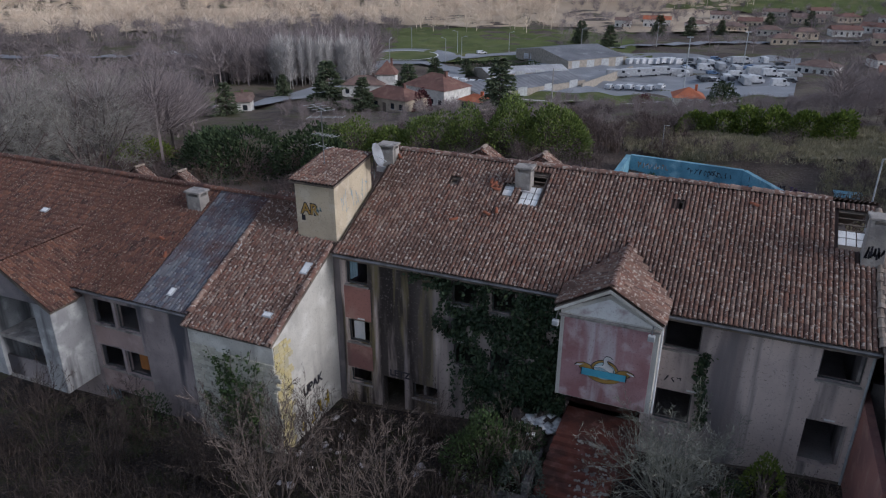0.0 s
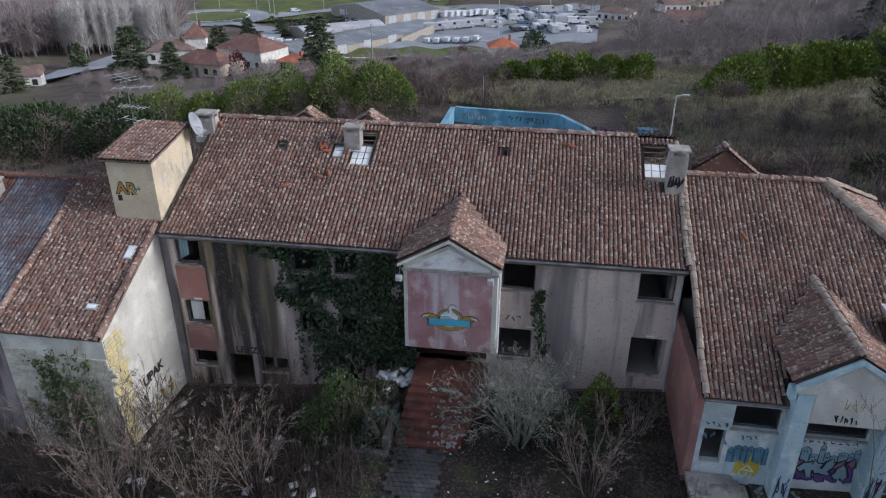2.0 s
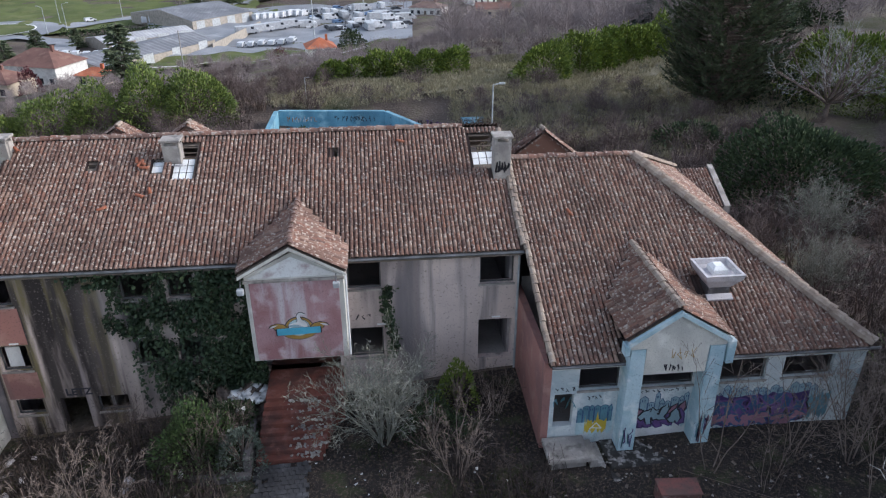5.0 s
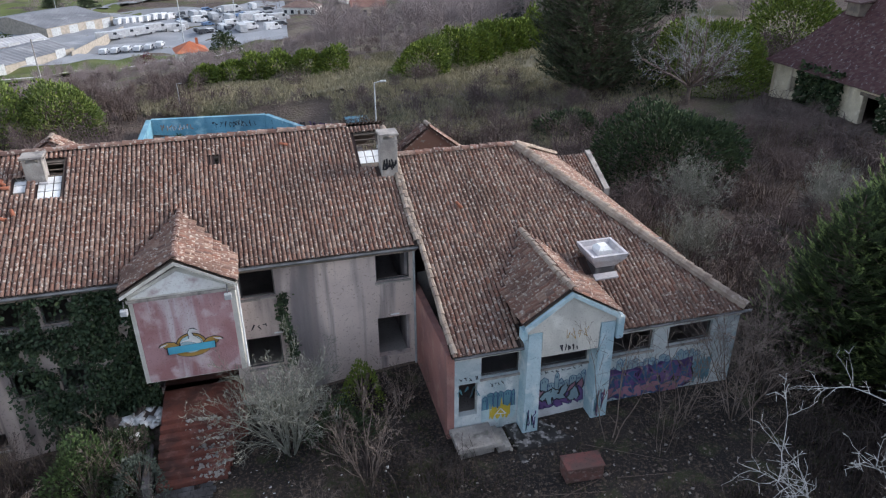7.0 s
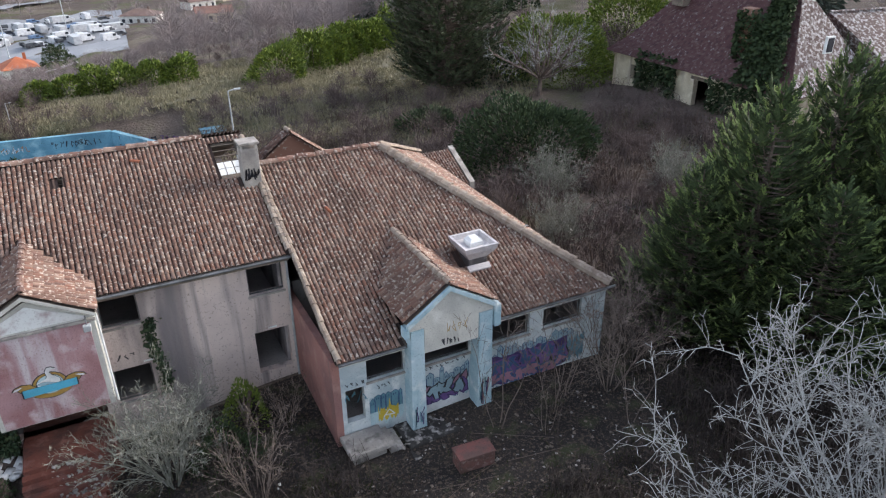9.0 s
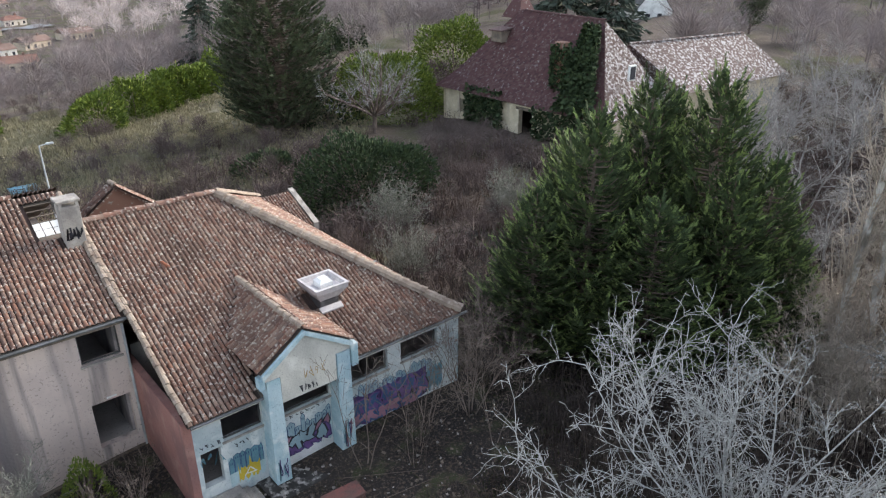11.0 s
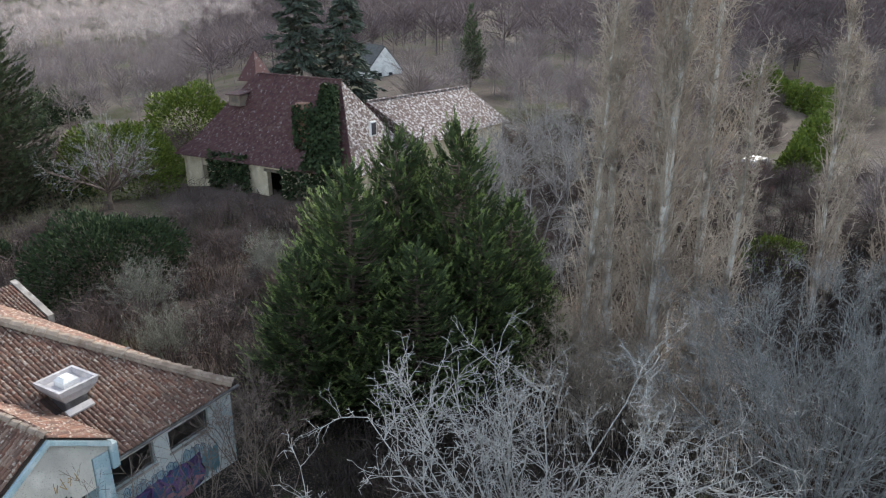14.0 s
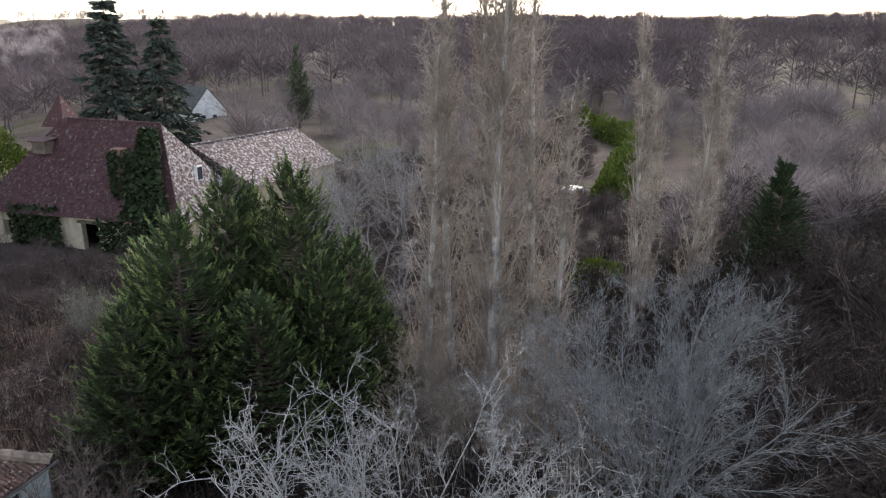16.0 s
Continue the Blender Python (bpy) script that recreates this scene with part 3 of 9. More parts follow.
# ---- central block: three storeys, eaves at y = 22, ridge at y = 27.9 ----
central = thing("central_block", "derelict three-storey rendered hotel block with canal-tile roof", "building")
CX0, CX1, FY = -13.9, 5.1, 22.4
OPEN = [(-13.65, -12.65, 6.2, 7.3), (-13.65, -12.65, 3.5, 4.57), (-13.65, -12.65, 1.5, 2.2), (-12.05, -11.1, 0.4, 2.17), (-10.7, -9.6, 1.45, 2.15),
        (-9.0, -8.0, 6.2, 7.27), (-7.4, -6.5, 6.2, 7.27), (-8.9, -8.0, 3.53, 4.5), (-7.4, -6.5, 3.53, 4.52), (-4.4, -1.6, 2.85, 5.0),
        (-1.14, 0.05, 6.16, 7.26), (-1.17, 0.05, 3.2, 4.5), (3.65, 4.9, 6.12, 7.21), (3.64, 4.9, 2.8, 4.56)]
fw = part("front_wall", wall_with_openings(CX0, CX1, -1.0, 7.55, 0.3, OPEN), FACADE, central, "pinkish-beige render with long black water stains")
fw.matrix_basis = pose(0, FY, 0)
part("left_wall", box(CX0 - 0.3, CX0, FY, 34.0, -1.5, 7.5), RENDER_GREY, central)
part("right_wall", box(CX1 - 0.3, CX1, FY + 0.3, 34.0, -1.0, 7.5), RENDER_GREY, central)
part("back_wall", box(CX0, CX1 - 0.3, 33.4, 33.7, -1.5, 7.5), RENDER_GREY, central)
for z in (0.2, 2.8, 5.35):
    part("floor_slab", box(CX0, CX1 - 0.3, FY + 0.3, 33.4, z - 0.22, z), INTERIOR, central)
part("corridor_wall", box(CX0, CX1 - 0.3, 26.3, 26.45, 0.2, 7.6), INTERIOR, central)
for x in (-10.3, -5.2, -1.35, 2.2):
    part("partition", box(x - 0.06, x + 0.06, FY + 0.32, 26.28, 0.22, 7.6), INTERIOR, central)
for (a, b, c, d) in ((-13.75, -12.55, 4.62, 6.1), (-13.75, -12.55, 2.25, 3.4)):
    part("panel", box(a, b, FY - 0.02, FY - 0.002, c, d), RENDER_PINK, central, "faded pink panel")
for (a, b, c, d) in ((-1.18, 0.08, 4.6, 6.08), (3.62, 4.95, 4.66, 6.04)):
    part("panel", box(a, b, FY - 0.02, FY - 0.002, c, d), FACADE, central)
for o in OPEN:
    if o[3] - o[2] < 1.4 and o[1] - o[0] < 1.6:
        window_unit(central, *o, FY, frame_bar=False)
for x, z in ((-13.0, 4.66), (-8.6, 4.62), (0.0, 4.62), (4.3, 4.66)):
    part("strip_lamp", box(x - 0.16, x + 0.16, FY - 0.06, FY - 0.022, z, z + 0.05), WHITE_PAINT, central, "small white strip lamp")

HOLES = [(6.35, 7.15, 4.15, 5.95), (5.55, 6.0, 4.55, 5.1), (17.75, 18.7, 4.35, 6.05), (3.2, 3.5, 4.9, 5.1), (12.3, 12.55, 5.0, 5.45)]
croof = part("roof", wall_with_openings(0, 19.1, 0.0, 6.45, 0.12, HOLES), WOOD, central, "brown clay canal tiles, lichened, with holes")
croof.matrix_basis = Matrix(((1, 0, 0, -13.95), (0, SLOPE / RUN, 1 / RUN, 22.0), (0, -1 / RUN, SLOPE / RUN, 7.62), (0, 0, 0, 1)))
croof_tiles = new("roof_front")
croof_tiles.parent = central


def in_hole(a, b):
    return any(h[0] - 0.08 < a < h[1] + 0.08 and h[2] - 0.3 < b < h[3] for h in HOLES)


def central_keep(a, b):
    x, y = -13.95 + a, 22.0 + b / RUN
    if abs(x + 2.86) < (24.6 - y) * 0.72 and y < 24.6:
        return False
    if x < -13.85 and y > 22.4:
        return False
    if 4.4 < x and 24.9 < y < 25.8:
        return False
    return not in_hole(a, b)


tile_roof(croof_tiles, (-13.95, 22.0, 7.66), (1, 0, 0), UP, 19.1, 6.45, TILE, central_keep, near=(12.5, 19.0, 0, 3.2), seed=11)
DOWN = (0, -1 / RUN, SLOPE / RUN)
roof_deck("rear_roof", [(5.2, 34.0, 7.6), (-13.95, 34.0, 7.6), (-13.95, 27.9, 10.35), (5.2, 27.9, 10.35)], central)
rear_tiles = new("roof_rear")
rear_tiles.parent = central
tile_roof(rear_tiles, (5.15, 34.0, 7.62), (-1, 0, 0), DOWN, 19.1, 6.6, TILE, seed=12)
cap_row("ridge", (-13.9, 27.88, 10.4), (3.9, 27.88, 10.4), central, 0.15)
cap_row("verge", (5.12, 22.05, 7.76), (5.12, 27.6, 7.76 + 5.55 * SLOPE), central, 0.12, MORTAR)
gutter(central, (-13.9, 21.94, 7.58), (5.15, 21.94, 7.58))
part("eaves_board", box(-13.9, 5.1, 22.05, FY - 0.003, 7.4, 7.56), WOOD, central)
# roof windows and bare battens in the holes
for a, b, c, d in (HOLES[0], HOLES[1], HOLES[2]):
    p = new("roof_window")
    p.parent = central
    nx = 3 if b - a > 0.6 else 1
    for i in range(nx):
        for k in range(3 if d - c > 1.75 else 2):
            xa, xb = -13.95 + a + (b - a) * i / nx + 0.02, -13.95 + a + (b - a) * (i + 1) / nx - 0.02
            sa, sb = c + 0.02 + k * 0.36, c + 0.34 + k * 0.36
            q = [(xa, 22 + sa / RUN, roof_z(22 + sa / RUN) - 0.06), (xb, 22 + sa / RUN, roof_z(22 + sa / RUN) - 0.06), (xb, 22 + sb / RUN, roof_z(22 + sb / RUN) - 0.06), (xa, 22 + sb / RUN, roof_z(22 + sb / RUN) - 0.06)]
            bm = bmesh.new()
            add_loft(bm, [q, [(x, y, z + 0.02) for x, y, z in q]])
            part("pane", bm, WHITE_PAINT, p, "whitish glass pane")
    bm = bmesh.new()
    for k in range(int((d - c) / 0.3)):
        s = c + (1.12 if d - c > 1.75 else 0.75) + k * 0.3
        if s < d:
            y = 22 + s / RUN
            tube_between(bm, (-13.95 + a, y, roof_z(y) - 0.05), (-13.95 + b, y, roof_z(y) - 0.05), 0.025, n=4)
    if len(bm.verts):
        part("batten", bm, WOOD, p)
    else:
        bm.free()
chimney(central, -7.6, 26.75, 9.5, 10.58, 0.64, 0.56)
chimney(central, 4.85, 25.4, 8.7, 10.74, 0.64, 0.6)
chimney(central, -14.0, 27.2, 9.6, 10.72, 0.75, 0.6)

# the signboard bay over the entrance
bay = new("sign_bay")
bay.parent = central
BX0, BX1, BY = -4.42, -1.2, 20.8
bm = bmesh.new()
prism(bm, [(BX0, 4.42), (BX1, 4.42), (BX1, 7.75), (-2.85, 8.58), (BX0, 7.75)], BY, FY - 0.002)
part("bay_wall", bm, RENDER_WHITE, bay, "grey-white rendered bay with a gable")
part("signboard", box(BX0 + 0.14, BX1 - 0.16, BY - 0.05, BY - 0.003, 4.46, 7.52, 0.01), SIGN_PINK, bay, "faded pinkish-red signboard")
part("cornice", box(BX0 - 0.04, BX1 + 0.04, BY - 0.09, BY - 0.003, 7.53, 7.62, 0.01), CONCRETE, bay)
bm = bmesh.new()
prism(bm, [(BX0 + 0.1, 7.68), (BX1 - 0.1, 7.68), (-2.85, 8.42)], BY - 0.02, BY - 0.003)
part("gable_panel", bm, worn("peeling white gable render", (0.70, 0.70, 0.69), (0.62, 0.60, 0.58), (0.36, 0.26, 0.27), 0.9, 14.0), bay)
DZ, DE, DHX = 8.86, 7.86, 1.75
for sgn in (-1, 1):
    ex = -2.85 + sgn * DHX
    roof_deck("bay_roof", [(ex, 20.62, DE), (ex, 22.45, DE), (-2.85, 24.55, DZ), (-2.85, 20.62, DZ)][::sgn], bay)
    sl = math.hypot(DHX, DZ - DE)
    tiles = new("bay_tiles")
    tiles.parent = bay
    o = (ex, 20.66, DE + 0.03) if sgn > 0 else (ex, 24.6, DE + 0.03)
    keep = (lambda a, b, s=sl: 20.66 + a < 22.5 + 2.1 * b / s) if sgn > 0 else (lambda a, b, s=sl: 24.6 - a < 22.5 + 2.1 * b / s)
    tile_roof(tiles, o, (0, sgn, 0), (-sgn * DHX / sl, 0, (DZ - DE) / sl), 3.94, sl, TILE, keep, seed=20 + sgn)
    bm = bmesh.new()
    add_loft(bm, [[(ex, y, DE - 0.13), (ex, y, DE - 0.02), (-2.85, y, DZ - 0.02), (-2.85, y, DZ - 0.14)] for y in (20.6, 20.70)])
    bmesh.ops.recalc_face_normals(bm, faces=bm.faces)
    part("bargeboard", bm, RENDER_WHITE, bay)
cap_row("bay_ridge", (-2.85, 20.6, DZ + 0.06), (-2.85, 24.5, DZ + 0.06), bay, 0.12)

# ---- dining wing: one storey on a raised floor, hipped roof in line with the central roof ----
wing = thing("dining_wing", "derelict single-storey wing with graffiti walls and hipped tile roof", "building")
WX0, WX1, WY, WE = 5.35, 16.05, 18.0, 17.73
WOPEN = [(6.27, 7.62, 4.45, 5.3), (8.2, 10.15, 4.42, 5.3), (10.85, 12.62, 4.42, 5.28), (13.22, 14.95, 4.45, 5.26), (5.5, 6.15, 3.0, 4.33)]
ww = part("front_wall", wall_with_openings(WX0, WX1, 0.0, 5.62, 0.25, WOPEN), RENDER_BLUEWHITE, wing, "pale blue-white render under graffiti")
ww.matrix_basis = pose(0, WY, 0)
part("left_wall", box(WX0 - 0.25, WX0, WY, 34.2, 0.0, 5.6), RENDER_PINK, wing, "pink rendered side wall")
part("right_wall", box(WX1 - 0.25, WX1, WY + 0.25, 34.2, 0.0, 5.6), RENDER_GREY, wing)
part("back_wall", box(WX0, WX1 - 0.25, 34.0, 34.2, 0.0, 5.6), RENDER_GREY, wing)
part("floor_slab", box(WX0, WX1 - 0.25, WY + 0.25, 34.0, 2.6, 2.85), INTERIOR, wing)
part("inner_wall", box(WX0, WX1 - 0.25, 23.0, 23.15, 2.85, 6.0), INTERIOR, wing)
for o in WOPEN[:4]:
    window_unit(wing, *o, WY, frame_bar=False)
HX, HY, HZ = 10.25, 26.06, roof_z(26.06)
wroof = roof_deck("roof", [(5.2, WE, roof_z(WE)), (15.95, WE, roof_z(WE)), (HX, HY, HZ), (5.2, HY, HZ)], wing, label="brown clay canal tiles with pale lichen")
WLEN = (HY - WE) * RUN


def wing_keep(a, b):
    x, y = 5.2 + a, WE + b / RUN
    if x > 15.95 - (15.95 - HX) * (y - WE) / (HY - WE) - 0.1:
        return False
    if abs(x - 9.05) < (21.3 - y) * 0.47 and y < 21.2:
        return False
    return not (10.75 < x < 11.95 and 19.6 < y < 20.5)


tile_roof(wroof, (5.2, WE, roof_z(WE)), (1, 0, 0), UP, 11.1, WLEN, TILE, wing_keep, near=(0, 4.2, 0, 5.2), seed=31)
ES = math.hypot(15.95 - HX, HZ - roof_z(WE))
ze = roof_z(WE)
eroof = roof_deck("end_roof", [(15.95, WE, ze), (15.95, 34.4, ze), (HX, HY, HZ)], wing)
tile_roof(eroof, (15.95, WE, ze), (0, 1, 0), ((HX - 15.95) / ES, 0, (HZ - ze) / ES), 16.6, ES, TILE,
          lambda a, b: b / ES < min(a / (HY - WE), (34.4 - WE - a) / (34.4 - HY)) - 0.01, seed=33)
roof_deck("rear_roof", [(15.95, 34.4, ze), (5.2, 34.4, ze), (5.2, HY, HZ), (HX, HY, HZ)], wing)
cap_row("hip", (15.95, WE, ze + 0.06), (HX, HY, HZ + 0.06), wing, 0.25, MORTAR)
cap_row("hip", (15.95, 34.4, ze + 0.1), (HX, HY, HZ + 0.1), wing, 0.17, MORTAR)
cap_row("ridge", (5.3, HY, HZ + 0.08), (HX, HY, HZ + 0.08), wing, 0.15)
cap_row("verge", (5.24, WE, ze + 0.09), (5.24, HY, HZ + 0.09), wing, 0.11, MORTAR)
gutter(wing, (5.25, WE - 0.05, ze - 0.06), (7.6, WE - 0.05, ze - 0.06), 0.05)
gutter(wing, (10.7, WE - 0.05, ze - 0.06), (16.2, WE - 0.05, ze - 0.06), 0.05)
part("lintel_band", box(WX0, 7.6, WY - 0.06, WY - 0.003, 5.34, 5.6), RENDER_WHITE, wing)
part("lintel_band", box(10.75, WX1, WY - 0.06, WY - 0.003, 5.34, 5.6), RENDER_WHITE, wing)
# the gabled bay with its two piers
for x0, x1 in ((7.62, 8.14), (10.16, 10.72)):
    bm = bmesh.new()
    add_loft(bm, [[(x0 - 0.01, 17.40, 2.3), (x1 + 0.01, 17.40, 2.3), (x1 + 0.01, WY - 0.003, 2.3), (x0 - 0.01, WY - 0.003, 2.3)], [(x0 + 0.03, 17.42, 6.3), (x1 - 0.03, 17.42, 6.3), (x1 - 0.03, WY - 0.003, 6.3), (x0 + 0.03, WY - 0.003, 6.3)]])
    bmesh.ops.recalc_face_normals(bm, faces=bm.faces)
    part("pier", bm, RENDER_PIER, wing, "pale blue rendered pier")
bm = bmesh.new()
prism(bm, [(8.14, 5.33), (10.16, 5.33), (10.16, 6.32), (10.72, 6.32), (10.72, 6.62), (9.05, 7.5), (7.6, 6.62), (7.6, 6.32), (8.14, 6.32)], 17.45, 17.8)
part("gable", bm, RENDER_WHITE, wing, "white rendered gable")
part("shoulder", box(10.74, 11.0, 17.36, 17.72, 5.62, 6.5, 0.03), RENDER_PIER, wing)
part("shoulder", box(7.42, 7.6, 17.40, 17.72, 6.1, 6.5, 0.02), RENDER_PIER, wing)
GZ, GE = 7.68, 6.62
for sgn, hx in ((-1, 1.55), (1, 1.75)):
    ex = 9.05 + sgn * hx
    yb_e, yb_r = 22 + (GE - 7.66) / SLOPE, 22 + (GZ - 7.66) / SLOPE
    roof_deck("gable_roof", [(ex, 17.4, GE), (ex, yb_e + 0.1, GE), (9.05, yb_r + 0.1, GZ), (9.05, 17.4, GZ)][::sgn], wing)
    sl = math.hypot(hx, GZ - GE)
    tiles = new("gable_tiles")
    tiles.parent = wing
    o = (ex, 17.42, GE + 0.03) if sgn > 0 else (ex, yb_r + 0.1, GE + 0.03)
    keep = (lambda a, b, s=sl, p=yb_e, q=yb_r: 17.42 + a < p + (q - p) * b / s + 0.1) if sgn > 0 else (lambda a, b, s=sl, p=yb_e, q=yb_r: q + 0.1 - a < p + (q - p) * b / s + 0.1)
    tile_roof(tiles, o, (0, sgn, 0), (-sgn * hx / sl, 0, (GZ - GE) / sl), yb_r + 0.1 - 17.42, sl, TILE, keep, seed=40 + sgn)
    bm = bmesh.new()
    add_loft(bm, [[(ex, y, GE - 0.20), (ex, y, GE - 0.01), (9.05, y, GZ - 0.01), (9.05, y, GZ - 0.17)] for y in (17.34, 17.46)])
    bmesh.ops.recalc_face_normals(bm, faces=bm.faces)
    part("gable_moulding", bm, RENDER_PIER, wing)
cap_row("gable_ridge", (9.05, 17.4, GZ + 0.06), (9.05, 22.05, GZ + 0.06), wing, 0.13, MORTAR)

# ---- left wing: lower roof, with a white gabled end ----
left = thing("left_wing", "derelict three-storey rendered wing with dark tile roof", "building")
LX0, LX1, LY, LE = -46.0, -18.1, 18.6, 18.2
LOPEN = [(-23.75, -22.62, 4.12, 5.3), (-22.46, -21.28, 4.1, 5.3), (-23.8, -22.52, 1.98, 3.08), (-22.36, -21.1, 1.95, 3.08), (-23.55, -21.9, 0.1, 0.85),
         (-33.0, -32.0, 4.3, 5.25), (-31.4, -30.5, 4.3, 5.25), (-33.0, -32.0, 2.15, 3.0)]
lw = part("front_wall", wall_with_openings(LX0, LX1, -2.0, 5.85, 0.3, LOPEN), RENDER_STREAKED, left, "rose-grey render with dark run-off")
lw.matrix_basis = pose(0, LY, 0)
for o in LOPEN:
    window_unit(left, *o, LY, frame_bar=False)
for a, b, c, d in ((-23.8, -21.25, 3.16, 4.0), (-23.85, -21.05, 0.95, 1.86)):
    part("panel", box(a, b, LY - 0.025, LY - 0.003, c, d), RENDER_ROSE, left, "faded pink-beige panel under the windows")
part("end_wall", box(LX0 - 0.3, LX0, LY, 30.0, -2.0, 5.8), RENDER_GREY, left)
part("back_wall", box(LX0, -14.3, 29.7, 30.0, -2.0, 5.8), RENDER_GREY, left)
for z in (-0.3, 1.4, 3.7):
    part("floor_slab", box(LX0, -14.6, LY + 0.3, 29.7, z - 0.2, z), INTERIOR, left)
part("corridor_wall", box(LX0, -14.6, 22.0, 22.12, -0.3, 6.5), INTERIOR, left)
JY = 18.0
bm = bmesh.new()
add_loft(bm, [[(-18.1, JY, -1.5), (-14.5, JY, -1.5), (-14.5, JY, 5.62), (-18.1, JY, 5.62)], [(-18.1, JY + 0.3, -1.5), (-14.5, JY + 0.3, -1.5), (-14.5, JY + 0.3, 5.7), (-18.1, JY + 0.3, 5.7)]])
bmesh.ops.recalc_face_normals(bm, faces=bm.faces)
part("jutting_wall", bm, RENDER_WHITE, left, "pale rubble-stone wall")
bm = bmesh.new()
prof = [(JY, -1.5), (23.0, -1.5), (23.0, roof_z(23.0) - 0.08), (JY, roof_z(JY) - 0.08)]
add_loft(bm, [[(-14.22, y, z) for y, z in prof], [(-14.5, y, z) for y, z in prof]])
bmesh.ops.recalc_face_normals(bm, faces=bm.faces)
part("gable_wall", bm, RENDER_WHITE, left, "bright white rendered side wall with stains")
RYL = 24.1
lroof = roof_deck("roof", [(LX0 - 0.3, LE, roof_z(LE)), (LX1, LE, roof_z(LE)), (LX1, RYL, roof_z(RYL)), (LX0 - 0.3, RYL, roof_z(RYL))], left, label="dark red-brown mossy clay tiles")
LLEN = (RYL - LE) * RUN
tile_roof(lroof, (-40.0, LE, roof_z(LE)), (1, 0, 0), UP, 19.15, LLEN, TILE_LEFT, lambda a, b: True, near=(13.0, 19.0, 0, 2.4), seed=51, slip=0.012)
proof = new("roof_patch")
proof.parent = left
tagged(proof, "slate-blue replaced tile patch")
tile_roof(proof, (-20.85, LE, roof_z(LE)), (1, 0, 0), UP, 2.75, LLEN, TILE_BLUE, lambda a, b: True, near=(0, 2.8, 0, 2.4), count=90, seed=52)
jroof = roof_deck("jutting_roof", [(-18.15, WE, roof_z(WE)), (-14.1, WE, roof_z(WE)), (-14.1, 24.5, roof_z(24.5)), (-18.15, 24.5, roof_z(24.5))], left, label="brown clay canal tiles, some slipped")
tile_roof(jroof, (-18.1, WE, roof_z(WE)), (1, 0, 0), UP, 4.0, (24.5 - WE) * RUN, TILE, lambda a, b: not (a > 2.2 and b > 5.2), near=(0, 4.0, 0, 5.0), seed=53, slip=0.012)
roof_deck("rear_roof", [(-14.1, 30.2, 5.8), (LX0 - 0.3, 30.2, 5.8), (LX0 - 0.3, RYL, roof_z(RYL)), (-14.1, RYL, roof_z(RYL))], left)
cap_row("ridge", (-40, RYL, roof_z(RYL) + 0.08), (-15.9, RYL, roof_z(RYL) + 0.08), left, 0.15, TILE_LEFT)
cap_row("valley_caps", (-18.12, LE, roof_z(LE) + 0.07), (-18.12, RYL, roof_z(RYL) + 0.07), left, 0.12)
cap_row("verge", (-14.15, WE, roof_z(WE) + 0.07), (-14.15, 22.3, roof_z(22.3) + 0.07), left, 0.12)
gutter(left, (-40, LE - 0.05, roof_z(LE) - 0.08), (-18.2, LE - 0.05, roof_z(LE) - 0.08))
chimney(left, -21.4, 23.1, 7.8, 8.85, 0.75, 0.6)
# tower over the stairs
tower = new("stair_tower")
tower.parent = left
TX0, TX1, TY0, TY1 = -15.85, -14.05, 22.55, 25.6
bm = bmesh.new()
prof = [(TY0, 6.5), (TY1, 6.5), (TY1, 10.72), (TY0, 10.25)]
add_loft(bm, [[(TX1, y, z) for y, z in prof], [(TX0, y, z) for y, z in prof]])
bmesh.ops.recalc_face_normals(bm, faces=bm.faces)
part("tower_wall", bm, RENDER_CREAM, tower, "cream rendered tower")
ts = (10.72 - 10.25) / (TY1 - TY0)
tr = math.sqrt(1 + ts * ts)
troof = roof_deck("tower_roof", [(TX0 - 0.15, TY0 - 0.2, 10.29), (TX1 + 0.12, TY0 - 0.2, 10.29), (TX1 + 0.12, TY1, 10.29 + ts * 3.25), (TX0 - 0.15, TY1, 10.29 + ts * 3.25)], tower, 0.08)
tile_roof(troof, (TX0 - 0.15, TY0 - 0.2, 10.31), (1, 0, 0), (0, 1 / tr, ts / tr), 2.07, 3.25 * tr, TILE, near=(0, 2.1, 0, 3.4), seed=55)

# ---- plants: generators ----
def branch(segs, rng, p, d, length, r, level, spec):
    """Grows one branch and its children. spec: per level (children, length share, angle, bend, lift)."""
    kids, share, angle, bend, lift = spec[level]
    steps = (8, 4, 3, 2, 1, 1)[min(level, 5)]
    pts, dirs = [p], [d]
    for i in range(steps):
        d = d + rng.normal(0, bend, 3) + np.array([0, 0, lift])
        d = d / np.linalg.norm(d)
        q = p + d * length / steps
        r1 = r * (1 - 0.72 * (i + 1) / steps)
        segs.append((*p, *q, max(r * (1 - 0.72 * i / steps), 0.0045), max(r1, 0.0035)))
        p = q
        pts.append(p)
        dirs.append(d)
    if level + 1 >= len(spec):
        return
    for k in range(kids):
        f = rng.uniform(0.22 if level == 0 else 0.12, 1.0) * steps
        i = min(int(f), steps - 1)
        at = pts[i] + (pts[i + 1] - pts[i]) * (f - i)
        dd = dirs[i + 1]
        side = np.cross(dd, rng.normal(size=3))
        side = side / np.linalg.norm(side)
        a = radians(angle) * rng.uniform(0.7, 1.3)
        nd = dd * math.cos(a) + side * math.sin(a)
        branch(segs, rng, at, nd, length * share * rng.uniform(0.7, 1.2) * (1 - 0.45 * f / steps), r * (1 - 0.7 * f / steps) * 0.55, level + 1, spec)


